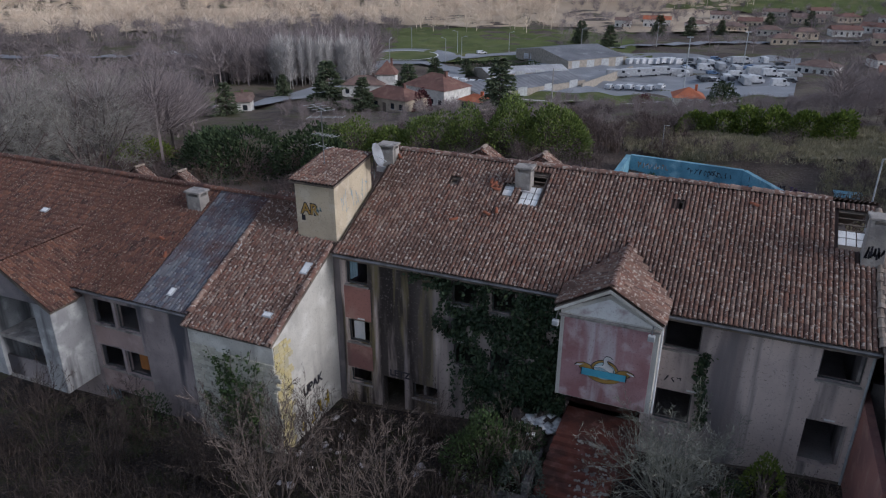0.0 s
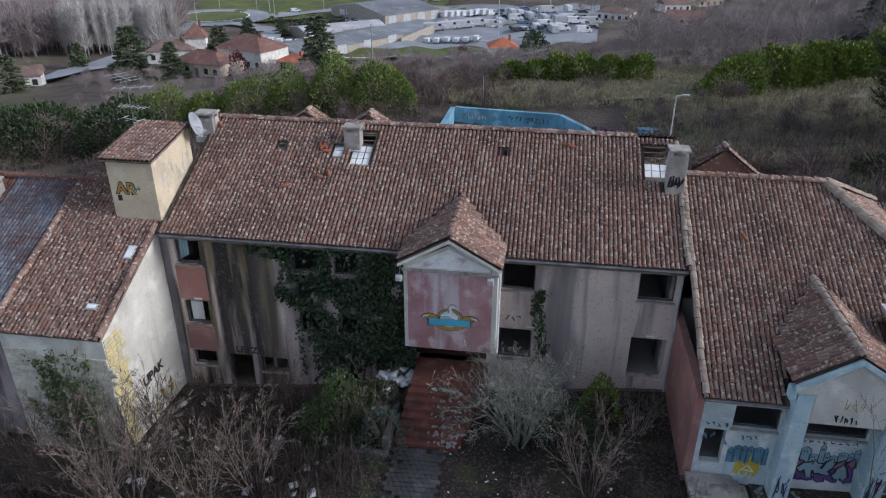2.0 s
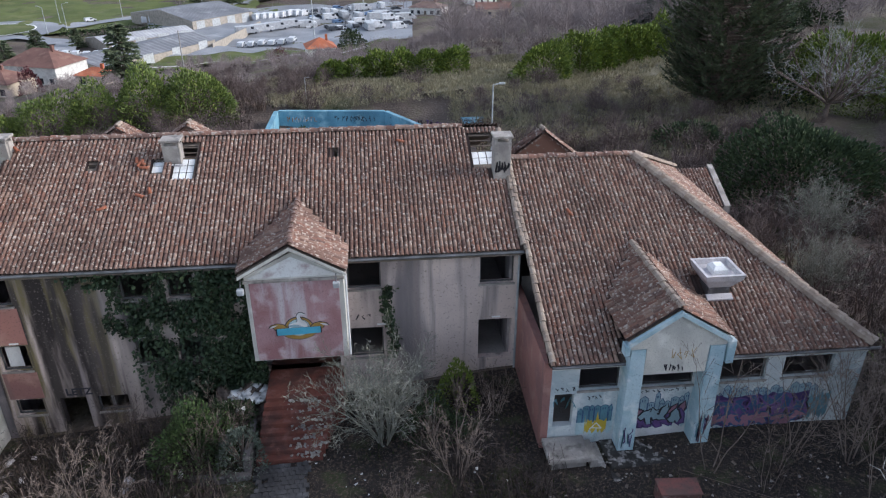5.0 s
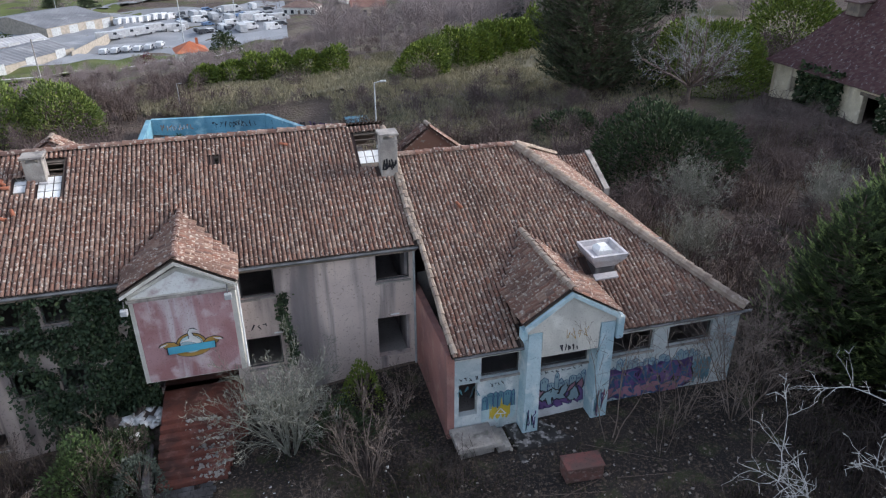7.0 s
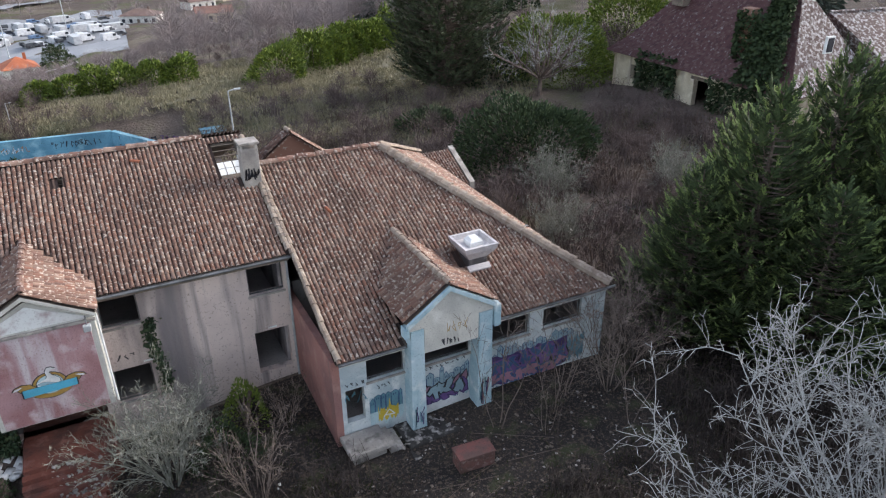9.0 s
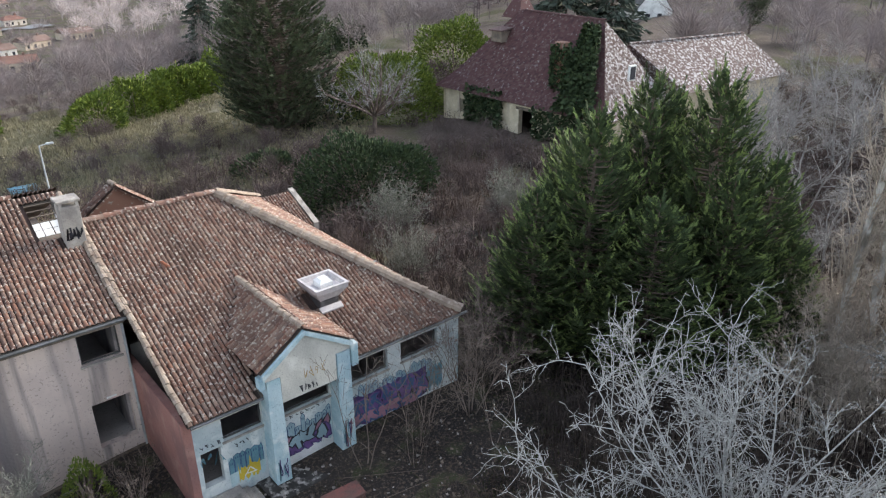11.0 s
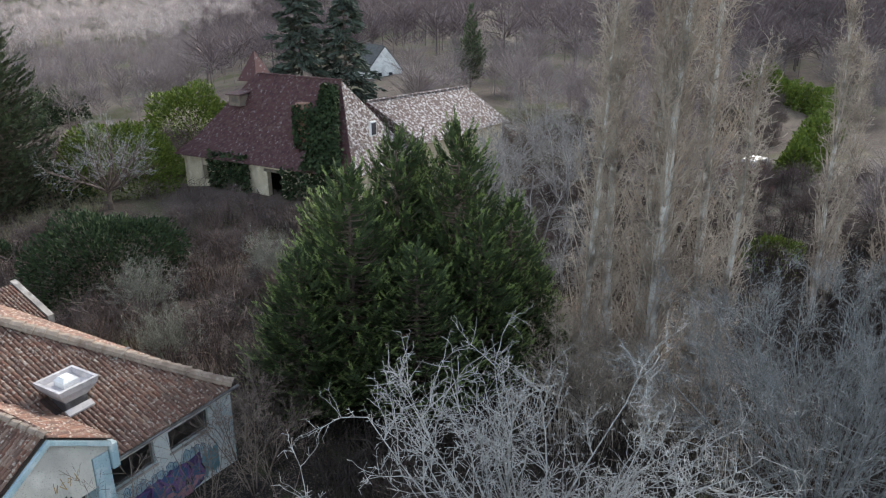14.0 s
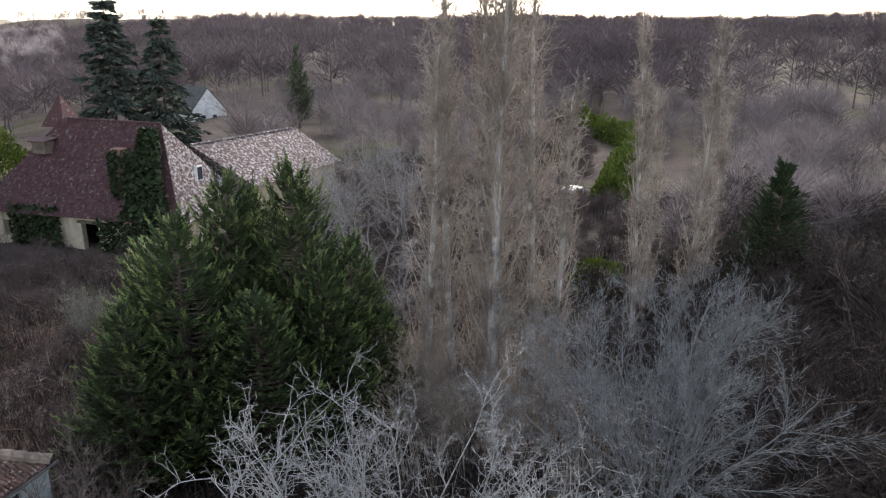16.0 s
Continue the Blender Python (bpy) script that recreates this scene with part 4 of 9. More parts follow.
ROUND = [(9, 0.62, 50, 0.10, 0.02), (7, 0.6, 45, 0.14, 0.03), (6, 0.55, 42, 0.16, 0.03), (5, 0.5, 40, 0.2, 0.02), (0, 0.5, 30, 0.2, 0.0)]
SHRUB = [(7, 0.62, 32, 0.10, 0.05), (6, 0.55, 38, 0.14, 0.04), (5, 0.5, 40, 0.18, 0.03), (0, 0.5, 30, 0.2, 0.0)]
SPARSE = [(6, 0.5, 26, 0.07, 0.05), (5, 0.5, 30, 0.10, 0.05), (4, 0.45, 32, 0.12, 0.03), (0, 0.5, 30, 0.2, 0.0)]


def ribbons(segs, rng, wide=1.35):
    """The finest twigs: one narrow blade each, turned at random about its way."""
    s = np.asarray(segs, float)
    p, q = s[:, :3], s[:, 3:6]
    side = unit(np.cross(q - p, rng.normal(size=(len(s), 3))))
    v = np.stack([p - side * s[:, 6:7] * wide, p + side * s[:, 6:7] * wide, q + side * s[:, 7:8] * wide, q - side * s[:, 7:8] * wide], 1)
    return v.reshape(-1, 3), np.arange(4 * len(s)).reshape(-1, 4)


def plant(name, label, category, place, turn, meshes, group="", scale=1.0, sink=0.05):
    """A plant: an Empty at its foot with its parts (name, mesh)."""
    ob = thing(name, label, category, (place[0], place[1], surf_z(*place) - sink), turn, group)
    ob.scale = (scale, scale, scale)
    for part_name, me in meshes:
        part(part_name, me, None, ob)
    return ob


def split_tree(name, seed, spec, height, radius, trunk_material, twig_material, stems=1, lean=0.0, bole=0.0):
    """Trunk and limbs in one mesh, the fine crown in another."""
    rng = np.random.default_rng(seed)
    segs = []
    for i in range(stems):
        a = 2 * math.pi * i / max(stems, 1) + rng.uniform(0, 1)
        tip = lean * (rng.uniform(0.25, 1.3) if bole else 1.0)
        d = np.array([tip * math.cos(a), tip * math.sin(a), 1.0]) if stems > 1 else np.array([lean, 0, 1.0])
        foot = np.array([0.1 * math.cos(a), 0.1 * math.sin(a), bole - 0.15]) if stems > 1 else np.array([0, 0, -0.15])
        branch(segs, rng, foot, d / np.linalg.norm(d), height * rng.uniform(0.85, 1.05) * 0.72, radius * rng.uniform(0.8, 1.1), 0, spec)
    if bole:
        segs.append((0, 0, -0.2, 0.05, 0, bole + 0.1, radius * 2.2, radius * 1.7))
    s = np.array(segs)
    cut = max(radius * 0.16, 0.009)
    out = []
    if (s[:, 6] >= cut).any():
        out.append(("trunk", quads_mesh("trunk", *sticks(s[s[:, 6] >= cut], 5), trunk_material)))
    thick, fine = s[(s[:, 6] < cut) & (s[:, 6] >= 0.011)], s[(s[:, 6] < cut) & (s[:, 6] < 0.011)]
    pieces = ([sticks(thick, 3)] if len(thick) else []) + ([ribbons(fine, rng)] if len(fine) else [])
    out.append(("crown", joined("crown", pieces, twig_material)))
    return out


def blob_points(rng, n, rx, ry, rz, lumps=9, lumpy=0.3):
    """Places and outward ways over a lumpy mound whose foot is at z = 0."""
    d = unit(rng.normal(size=(n, 3)))
    d[:, 2] = np.abs(d[:, 2]) * 1.0 - 0.12
    c = unit(rng.normal(size=(lumps, 3)))
    swell = 1 + lumpy * (np.exp(-((d[:, None] - c[None]) ** 2).sum(-1) / 0.18).max(1) - 0.5)
    depth = rng.uniform(0.72, 1.02, n) ** 0.6
    p = d * np.array([rx, ry, rz]) * (swell * depth)[:, None]
    return p, unit(d + np.array([0, 0, 0.25]))


def bush_mesh(name, seed, rx, ry, rz, n, leaf, material, lumps=9, lumpy=0.3):
    rng = np.random.default_rng(seed)
    p, w = blob_points(rng, n, rx, ry, rz, lumps, lumpy)
    return quads_mesh(name, *leaf_quads(p, w, leaf, leaf * 0.55, rng), material)


def stems_mesh(name, seed, n, reach, height, material, r=0.03):
    rng = np.random.default_rng(seed)
    segs = []
    for i in range(n):
        a = rng.uniform(0, 6.28)
        q = np.array([math.cos(a) * reach * rng.uniform(0.3, 0.9), math.sin(a) * reach * rng.uniform(0.3, 0.9), height * rng.uniform(0.5, 0.9)])
        m = q * np.array([0.4, 0.4, 0.55])
        segs += [(0, 0, -0.1, *m, r, r * 0.8), (*m, *q, r * 0.8, r * 0.4)]
    return quads_mesh(name, *sticks(segs, 4), material)


def cypress_meshes(seed, height, radius, material, n_branch=190, per=42, plume=0.30, tip_material=None, rise=0.55, share=0.30):
    """A dense conifer of layered upswept sprays, paler at their tips."""
    rng = np.random.default_rng(seed)
    P, W, T, segs = [], [], [], [(0, 0, -0.2, 0, 0, height * 0.98, 0.22, 0.02)]
    for i in range(n_branch):
        f = 1 - math.sqrt(rng.uniform(0.0004, 1.0))
        f = f ** 0.7
        a = rng.uniform(0, 2 * math.pi)
        out = np.array([math.cos(a), math.sin(a), 0])
        side = np.array([-math.sin(a), math.cos(a), 0])
        reach = radius * ((1 - f) ** 1.05 * min(1.0, 0.78 + 1.1 * f) + 0.035) * rng.uniform(0.6, 1.18)
        z0 = height * f * 0.96 + 0.15
        end = out * reach + np.array([0, 0, z0 + rise * reach * rng.uniform(0.6, 1.3) + height * 0.035])
        mid = out * reach * 0.6 + np.array([0, 0, z0 + 0.16 * reach])
        segs += [(0, 0, z0, *mid, 0.04, 0.025), (*mid, *end, 0.025, 0.01)]
        t = rng.uniform(0.0, 1.0, per) ** 0.7
        core = np.array([0, 0, z0]) * ((1 - t) ** 2)[:, None] + (mid * 2)[None] * ((1 - t) * t)[:, None] + end[None] * (t ** 2)[:, None]
        wide = reach * share * (1.12 - t) * (0.35 + t) + 0.10
        s1, s2 = rng.normal(0, 0.62, per) * wide, rng.normal(0, 0.22, per) * wide
        P.append(core + side * s1[:, None] + np.array([0, 0, 1.0]) * s2[:, None])
        way = unit(end - mid)
        W.append(way[None] + side * (s1 / (wide + 0.01) * 0.9)[:, None] + np.array([0, 0, 0.15]))
        T.append(t + s2 / (wide + 0.05) * 0.5 + rng.normal(0, 0.08, per))
    P, W, T = np.concatenate(P), np.concatenate(W), np.concatenate(T)
    out = [("trunk", quads_mesh("trunk", *sticks(segs, 4), BARK_BROWN))]
    tips = (T > 0.80) if tip_material else np.zeros(len(T), bool)
    out.append(("crown", quads_mesh("crown", *leaf_quads(P[~tips], W[~tips], plume, plume * 0.25, rng), material)))
    if tips.any():
        out.append(("new_growth", quads_mesh("new_growth", *leaf_quads(P[tips], W[tips], plume, plume * 0.24, rng), tip_material)))
    return out


def plumed_meshes(seed, height, radius, material, tip_material, n_branch=300, per=6, plume=1.05, leaflets=24, rise=0.5, taper=0.8, low=0.75, belly=0.18, blade=0.085):
    """A cypress of feathery plumes: each branch sweeps out and up and carries flat fans of small sprays."""
    rng = np.random.default_rng(seed)
    segs = [(0, 0, -0.2, 0, 0, height * 0.5, 0.24, 0.13), (0, 0, height * 0.5, 0, 0, height * 0.97, 0.13, 0.02)]
    B, W, L = [], [], []
    for i in range(n_branch):
        f = (i + rng.random()) / n_branch
        f = 1 - (1 - f) ** 0.62
        a = i * 2.39996 + rng.normal(0, 0.25)
        out, side = np.array([math.cos(a), math.sin(a), 0]), np.array([-math.sin(a), math.cos(a), 0])
        swell = (1 - f) ** taper * min(1.0, low + (1 - low) * f / max(belly, 0.01))
        reach = radius * (swell + 0.03) * rng.uniform(0.78, 1.12)
        z0 = height * (0.03 + 0.93 * f)
        end = out * reach + np.array([0, 0, z0 + rise * reach * rng.uniform(0.5, 1.3) + 0.25])
        mid = out * reach * 0.62 + np.array([0, 0, z0 + 0.08 * reach])
        root = np.array([0, 0, z0])
        segs += [(*root, *mid, 0.045, 0.028), (*mid, *end, 0.028, 0.01)]
        n = max(3, int(per * (0.45 + reach / radius)))
        for k in range(n):
            t = 1.0 if k == 0 else rng.uniform(0.3, 0.97)
            c = root * (1 - t) ** 2 + mid * 2 * (1 - t) * t + end * t * t
            ahead = unit((mid - root) * (1 - t) + (end - mid) * t)
            s = 0.0 if k == 0 else (1 if k % 2 else -1) * rng.uniform(0.35, 0.95)
            B.append(c)
            W.append(unit(ahead + side * s + np.array([0, 0, rng.uniform(-0.1, 0.2)])))
            L.append(plume * rng.uniform(0.65, 1.25) * (0.62 + 0.38 * (1 - f)) * (1.1 if k == 0 else 1.0))
    B, W, L = np.array(B), np.array(W), np.array(L)[:, None, None]
    n = len(B)
    t = np.linspace(0.04, 1.0, leaflets)[None, :, None]
    sgn = np.where(np.arange(leaflets) % 2, 1.0, -1.0)[None, :, None]
    flat = unit(np.cross(W, np.array([0, 0, 1.0])) + rng.normal(0, 0.2, (n, 3)))
    up = np.cross(flat, W)
    w, s, u = W[:, None], flat[:, None], up[:, None]
    p = B[:, None] - w * L * 0.2 + w * L * t + u * L * 0.16 * t * t + rng.normal(0, 0.03, (n, leaflets, 3))
    d = unit(w * (0.9 + 0.5 * t) + s * sgn * 0.8 * (1.05 - t) + u * 0.15 + rng.normal(0, 0.12, (n, leaflets, 3)))
    ln = L * 0.30 * (1.12 - 0.75 * t) * rng.uniform(0.7, 1.2, (n, leaflets, 1))
    across = unit(np.cross(d, u) + rng.normal(0, 0.35, (n, leaflets, 3))) * blade * (1.2 - 0.55 * t)
    q = np.stack([p - across * 0.35, p + d * ln * 0.45 - across * 0.5, p + d * ln, p + d * ln * 0.45 + across * 0.5], 2)
    # outer sprays take the paler colour, which paints light onto the plumes
    tip = ((t > 0.66) & (rng.random((n, 1, 1)) < 0.7))[..., 0] & np.ones((n, leaflets), bool)
    made = [("trunk", quads_mesh("trunk", *sticks(segs, 4), BARK_BROWN))]
    for name, sel, mat in (("crown", ~tip, material), ("new_growth", tip, tip_material)):
        v = q[sel].reshape(-1, 3)
        made.append((name, quads_mesh(name, v, np.arange(len(v)).reshape(-1, 4), mat)))
    return made


def wander(rng, p, d, length, r0, r1, steps, bend, lift=0.0):
    """Pieces of one crooked stem, and the places and ways along it."""
    rows, stops = [], [(p, d, r0)]
    for i in range(steps):
        d = unit(d + rng.normal(0, bend, 3) + np.array([0, 0, lift]))
        q = p + d * length / steps * rng.uniform(0.75, 1.25)
        a, b = r0 + (r1 - r0) * i / steps, r0 + (r1 - r0) * (i + 1) / steps
        rows.append((*p, *q, a, b))
        p = q
        stops.append((p, d, b))
    return rows, stops


def sprout(rng, d, angle):
    """A way that leaves d by about the given angle in degrees."""
    s = unit(np.cross(d, rng.normal(size=3)))
    a = radians(angle) * rng.uniform(0.6, 1.35)
    return d * math.cos(a) + s * math.sin(a)


def tube_mesh(name, rows, sides, material):
    """One unbroken tapered tube through the ends of the rows."""
    bm = bmesh.new()
    rings = []
    for i in range(len(rows) + 1):
        row = rows[min(i, len(rows) - 1)]
        c, r = (row[:3], row[6]) if i < len(rows) else (row[3:6], row[7])
        rings.append(circle_ring(*c, r, sides))
    add_loft(bm, rings)
    me = bpy.data.meshes.new(name)
    bm.to_mesh(me)
    bm.free()
    me.materials.append(material)
    return me


def poplar_meshes(seed, height, radius, trunk_material, twig_material, limbs=84, twigs=14, sprigs=4, wide=1.0):
    """A fastigiate poplar: one pale trunk, limbs that hug it, and brushes of short twigs."""
    rng = np.random.default_rng(seed)
    trunk, stops = wander(rng, np.array([0, 0, -0.2]), np.array([0, 0, 1.0]), height, radius, 0.03, 16, 0.022, 0.03)
    thick, fine = [], []
    for i in range(limbs):
        f = 0.05 + 0.9 * (i + rng.random()) / limbs
        k = f * 16
        j = min(int(k), 15)
        p = stops[j][0] + (stops[j + 1][0] - stops[j][0]) * (k - j)
        a = i * 2.39996 + rng.normal(0, 0.4)
        d = unit(np.array([math.cos(a) * wide, math.sin(a) * wide, rng.uniform(1.0, 2.6)]))
        length = height * rng.uniform(0.10, 0.21) * (1.12 - 0.6 * f)
        rows, ls = wander(rng, p, d, length, min(0.055, radius * 0.4) * (1.15 - 0.7 * f), 0.009, 6, 0.07, 0.17)
        thick += rows
        for m in range(twigs):
            g = rng.integers(1, 7)
            c, w, _ = ls[g]
            c = c + (ls[g - 1][0] - c) * rng.random()
            tr, ts = wander(rng, c, unit(sprout(rng, w, 50) + np.array([0, 0, 0.1])), rng.uniform(0.3, 0.95), 0.015, 0.008, 3, 0.22, 0.06)
            fine += tr
            for _ in range(sprigs):
                c2, w2, _ = ts[rng.integers(0, 4)]
                d2 = unit(sprout(rng, w2, 52) + np.array([0, 0, 0.1]))
                fine.append((*c2, *(c2 + d2 * rng.uniform(0.12, 0.42)), 0.0105, 0.006))
    return [("trunk", tube_mesh("trunk", trunk, 8, trunk_material)), ("crown", joined("crown", [sticks(thick, 4), ribbons(fine, rng)], twig_material))]


def crooked_meshes(seed, bole, limbs, reach, spread, material):
    """A spreading lichened tree: a short bole, far-reaching crooked limbs, branches, twigs and spurs."""
    rng = np.random.default_rng(seed)
    trunk, _ = wander(rng, np.array([0, 0, -0.3]), np.array([0, 0, 1.0]), bole + 0.3, 0.19, 0.14, 4, 0.05)
    fork = np.array(trunk[-1][3:6])
    thick, fine = [], []
    for i in range(limbs):
        a = 2 * math.pi * (i + rng.uniform(-0.3, 0.3)) / limbs
        s = spread * rng.uniform(0.72, 1.35)
        d = unit(np.array([math.cos(a) * s, math.sin(a) * s, 1.0]))
        rows, ls = wander(rng, fork, d, reach * rng.uniform(0.8, 1.15), 0.042, 0.012, 9, 0.10, 0.03)
        thick += rows
        for m in range(13):
            g = rng.integers(2, 10)
            c, w, _ = ls[g]
            br, bs = wander(rng, c, sprout(rng, w, 46), reach * rng.uniform(0.16, 0.36), 0.017, 0.007, 5, 0.17, 0.03)
            thick += br
            for k in range(9):
                c2, w2, _ = bs[rng.integers(1, 6)]
                tr, ts = wander(rng, c2, sprout(rng, w2, 52), rng.uniform(0.3, 0.95), 0.010, 0.005, 4, 0.2, 0.02)
                thick += tr
                for _ in range(4):
                    c3, w3, _ = ts[rng.integers(1, 5)]
                    fine.append((*c3, *(c3 + sprout(rng, w3, 60) * rng.uniform(0.06, 0.26)), 0.007, 0.004))
    return [("trunk", tube_mesh("trunk", trunk, 8, material)), ("crown", joined("crown", [sticks(thick, 4), ribbons(fine, rng)], material))]


def fir_meshes(seed, height, radius, material, tiers=26, per_tier=9, droop=0.25):
    """A conifer of flat tiers with gaps between them."""
    rng = np.random.default_rng(seed)
    P, W, segs = [], [], [(0, 0, -0.2, 0, 0, height, 0.28, 0.03)]
    for i in range(tiers):
        f = 0.1 + 0.9 * i / tiers
        for k in range(per_tier):
            a = rng.uniform(0, 2 * math.pi)
            reach = radius * (1 - f) ** 0.8 * rng.uniform(0.6, 1.15) + 0.25
            z = height * f + rng.normal(0, height * 0.007)
            out = np.array([math.cos(a), math.sin(a), -droop * rng.uniform(0.2, 1.4)])
            segs.append((0, 0, z, *(out * reach + np.array([0, 0, z])), 0.05, 0.015))
            n = int(20 + 34 * reach / radius)
            t = rng.uniform(0.15, 1.0, n)
            side = np.array([-math.sin(a), math.cos(a), 0])
            q = np.array([0, 0, z]) + out * (reach * t)[:, None] + side * (rng.normal(0, 0.16, n) * reach * (1.15 - t))[:, None]
            P.append(q)
            W.append(np.tile(out, (n, 1)) + side * rng.normal(0, 0.7, (n, 1)) - np.array([0, 0, 0.12]))
    P, W = np.concatenate(P), np.concatenate(W)
    return [("trunk", quads_mesh("trunk", *sticks(segs, 4), BARK_BROWN)), ("crown", quads_mesh("crown", *leaf_quads(P, W, radius * 0.17, radius * 0.06, rng), material))]


def far_tree(seed, kind="round", n=70, thin=0.007):
    """A cheap bare tree one unit high for woods far off: blades for trunk, limbs and twigs."""
    rng = np.random.default_rng(seed)
    rows = [(0, 0, -0.08, 0, 0, 0.6, 0.014)]
    if kind == "tall":
        rows = [(0, 0, -0.08, 0.01, 0, 0.97, 0.009)]
    for i in range(n):
        a, f = rng.uniform(0, 6.28), rng.uniform(0.15, 0.95)
        if kind == "tall":
            z0, reach, rise = f * 0.85, 0.13 * rng.uniform(0.5, 1.2) * (1.15 - f), rng.uniform(0.1, 0.22)
        else:
            z0, reach, rise = 0.2 + 0.4 * f, 0.36 * rng.uniform(0.35, 1.1) * (1.25 - 0.7 * f), rng.uniform(0.06, 0.34)
        x0, y0 = math.cos(a) * reach * rng.uniform(0, 0.55), math.sin(a) * reach * rng.uniform(0, 0.55)
        rows.append((x0, y0, z0, math.cos(a) * reach + rng.normal(0, 0.05), math.sin(a) * reach + rng.normal(0, 0.05), min(z0 + rise * rng.uniform(0.4, 1.0), 1.0), rng.uniform(0.35, 1.0) * thin))
    r = np.array(rows)
    p, q = r[:, :3], r[:, 3:6]
    side = unit(np.cross(q - p, rng.normal(size=(len(r), 3)))) * r[:, 6:7]
    v = np.stack([p - side, p + side, q + side * 0.35, q - side * 0.35], 1).reshape(-1, 3)
    return v, np.arange(len(v)).reshape(-1, 4)


def wood(name, label, category, spots, heights, templates, material, seed):
    """Many far trees in one mesh: places, heights and a few templates."""
    rng = np.random.default_rng(seed)
    pieces = []
    for (x, y), h in zip(spots, heights):
        v, f = templates[rng.integers(len(templates))]
        a, w = rng.uniform(0, 6.28), rng.uniform(0.85, 1.25)
        c, s = math.cos(a), math.sin(a)
        m = np.array([[c * w, -s * w, 0], [s * w, c * w, 0], [0, 0, 1]]) * h
        pieces.append((v @ m.T + np.array([x, y, surf_z(x, y)]), f))
    ob = new(name, joined(name, pieces, material))
    return tagged(ob, label, category, kind="stuff")


def polar_spots(rng, n, az0, az1, r0, r1, gap=lambda x, y: False):
    out = []
    while len(out) < n:
        a, r = radians(rng.uniform(az0, az1)), math.sqrt(rng.uniform(r0 * r0, r1 * r1))
        x, y = r * math.sin(a), r * math.cos(a)
        if not gap(x, y):
            out.append((x, y))
    return out


def on_building(x, y, m=0.0):
    return (-14.2 - m < x < 16.2 + m and 21.8 - m < y < 34.5 + m) or (5.0 - m < x < 16.4 + m and 17.2 - m < y < 35 + m) or (-46.5 - m < x < -14 + m and 17.5 - m < y < 30.5 + m) \
        or (46.0 - m < x < 73 + m and 33 - m < y < 57 + m)


def az_of(x, y):
    return math.degrees(math.atan2(x, y))


# ---- woods and scrub ----
VR = np.random.default_rng(21)
ROUND_FAR = [far_tree(i, "round", 85, 0.008) for i in range(5)]
TALL_FAR = [far_tree(20 + i, "tall", 90, 0.004) for i in range(4)]
ROUND_MID = [far_tree(40 + i, "round", 330, 0.0032) for i in range(5)]
TALL_MID = [far_tree(60 + i, "tall", 260, 0.0025) for i in range(3)]
# WOOD_LILAC is lifted above WOOD_HILL to carry some distance haze in its colour
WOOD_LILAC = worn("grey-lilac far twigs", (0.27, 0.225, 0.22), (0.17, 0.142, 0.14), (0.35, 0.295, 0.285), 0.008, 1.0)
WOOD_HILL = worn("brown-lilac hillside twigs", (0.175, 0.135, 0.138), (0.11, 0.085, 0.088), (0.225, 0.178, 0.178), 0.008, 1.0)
# distance haze painted into the twigs as a much paler lilac
WOOD_HAZE = worn("haze-paled lilac far twigs", (0.54, 0.46, 0.44), (0.40, 0.34, 0.33), (0.62, 0.54, 0.51), 0.008, 1.0)
# direct sun on the far valley side painted in as a bright tan
WOOD_WARM = worn("sun-brightened tan far twigs", (0.68, 0.56, 0.44), (0.52, 0.42, 0.33), (0.76, 0.65, 0.53), 0.015, 1.0)
WOOD_PALE = worn("pale far stems", (0.50, 0.47, 0.45), (0.36, 0.335, 0.325), None, 0.03, 1.0)


def lots(name, label, n, az0, az1, r0, r1, h0, h1, templates, material, seed, gap=lambda x, y: on_building(x, y, 3)):
    rng = np.random.default_rng(seed)
    spots = polar_spots(rng, n, az0, az1, r0, r1, gap)
    return wood(name, label, "woodland", spots, rng.uniform(h0, h1, n), templates, material, seed + 1)


def right_gap(x, y):
    return on_building(x, y, 8) or (76 < x < 118 and -8 < y < 14) or (118 <= x < 134 and 0 < y < 16) or (95 < x < 135 and 62 < y < 92) or math.hypot(x - 118, y - 79) < 16


lots("hillside_wood", "dense bare grey-brown woodland on a hillside", 4600, 42, 128, 150, 640, 9, 15, ROUND_FAR, WOOD_HILL, 101, right_gap)
lots("ridge_wood", "bare trees along the skyline", 500, 40, 115, 600, 900, 9, 22, ROUND_FAR + TALL_FAR, WOOD_HILL, 103)
lots("bank_wood", "bare grey trees on the slope beside the cottage", 260, 58, 128, 62, 155, 7, 12, ROUND_MID, WOOD_LILAC, 105, lambda x, y: right_gap(x, y) or (az_of(x, y) < 74 and math.hypot(x, y) < 95) or (83 < az_of(x, y) < 92 and math.hypot(x, y) < 118))
lots("left_wood", "big bare grey trees beyond the wing", 190, -78, -42, 88, 180, 11, 17, ROUND_MID, WOOD_LILAC, 107)
lots("valley_wood", "bare grey-brown woodland in the valley", 750, -72, -26, 180, 430, 9, 14, ROUND_FAR, WOOD_LILAC, 109, lambda x, y: (az_of(x, y) > -47 and math.hypot(x, y) < 232) or (az_of(x, y) > -33 and math.hypot(x, y) < 330))
lots("poplar_wood", "stand of lilac-grey slender bare trees", 420, -41, -28, 236, 292, 14, 19, TALL_MID + ROUND_FAR, WOOD_LILAC, 111)
lots("birch_wood", "row of pale slender bare trunks at the wood's edge", 70, -36, -28.5, 229, 238, 14, 18, TALL_MID, WOOD_PALE, 112)
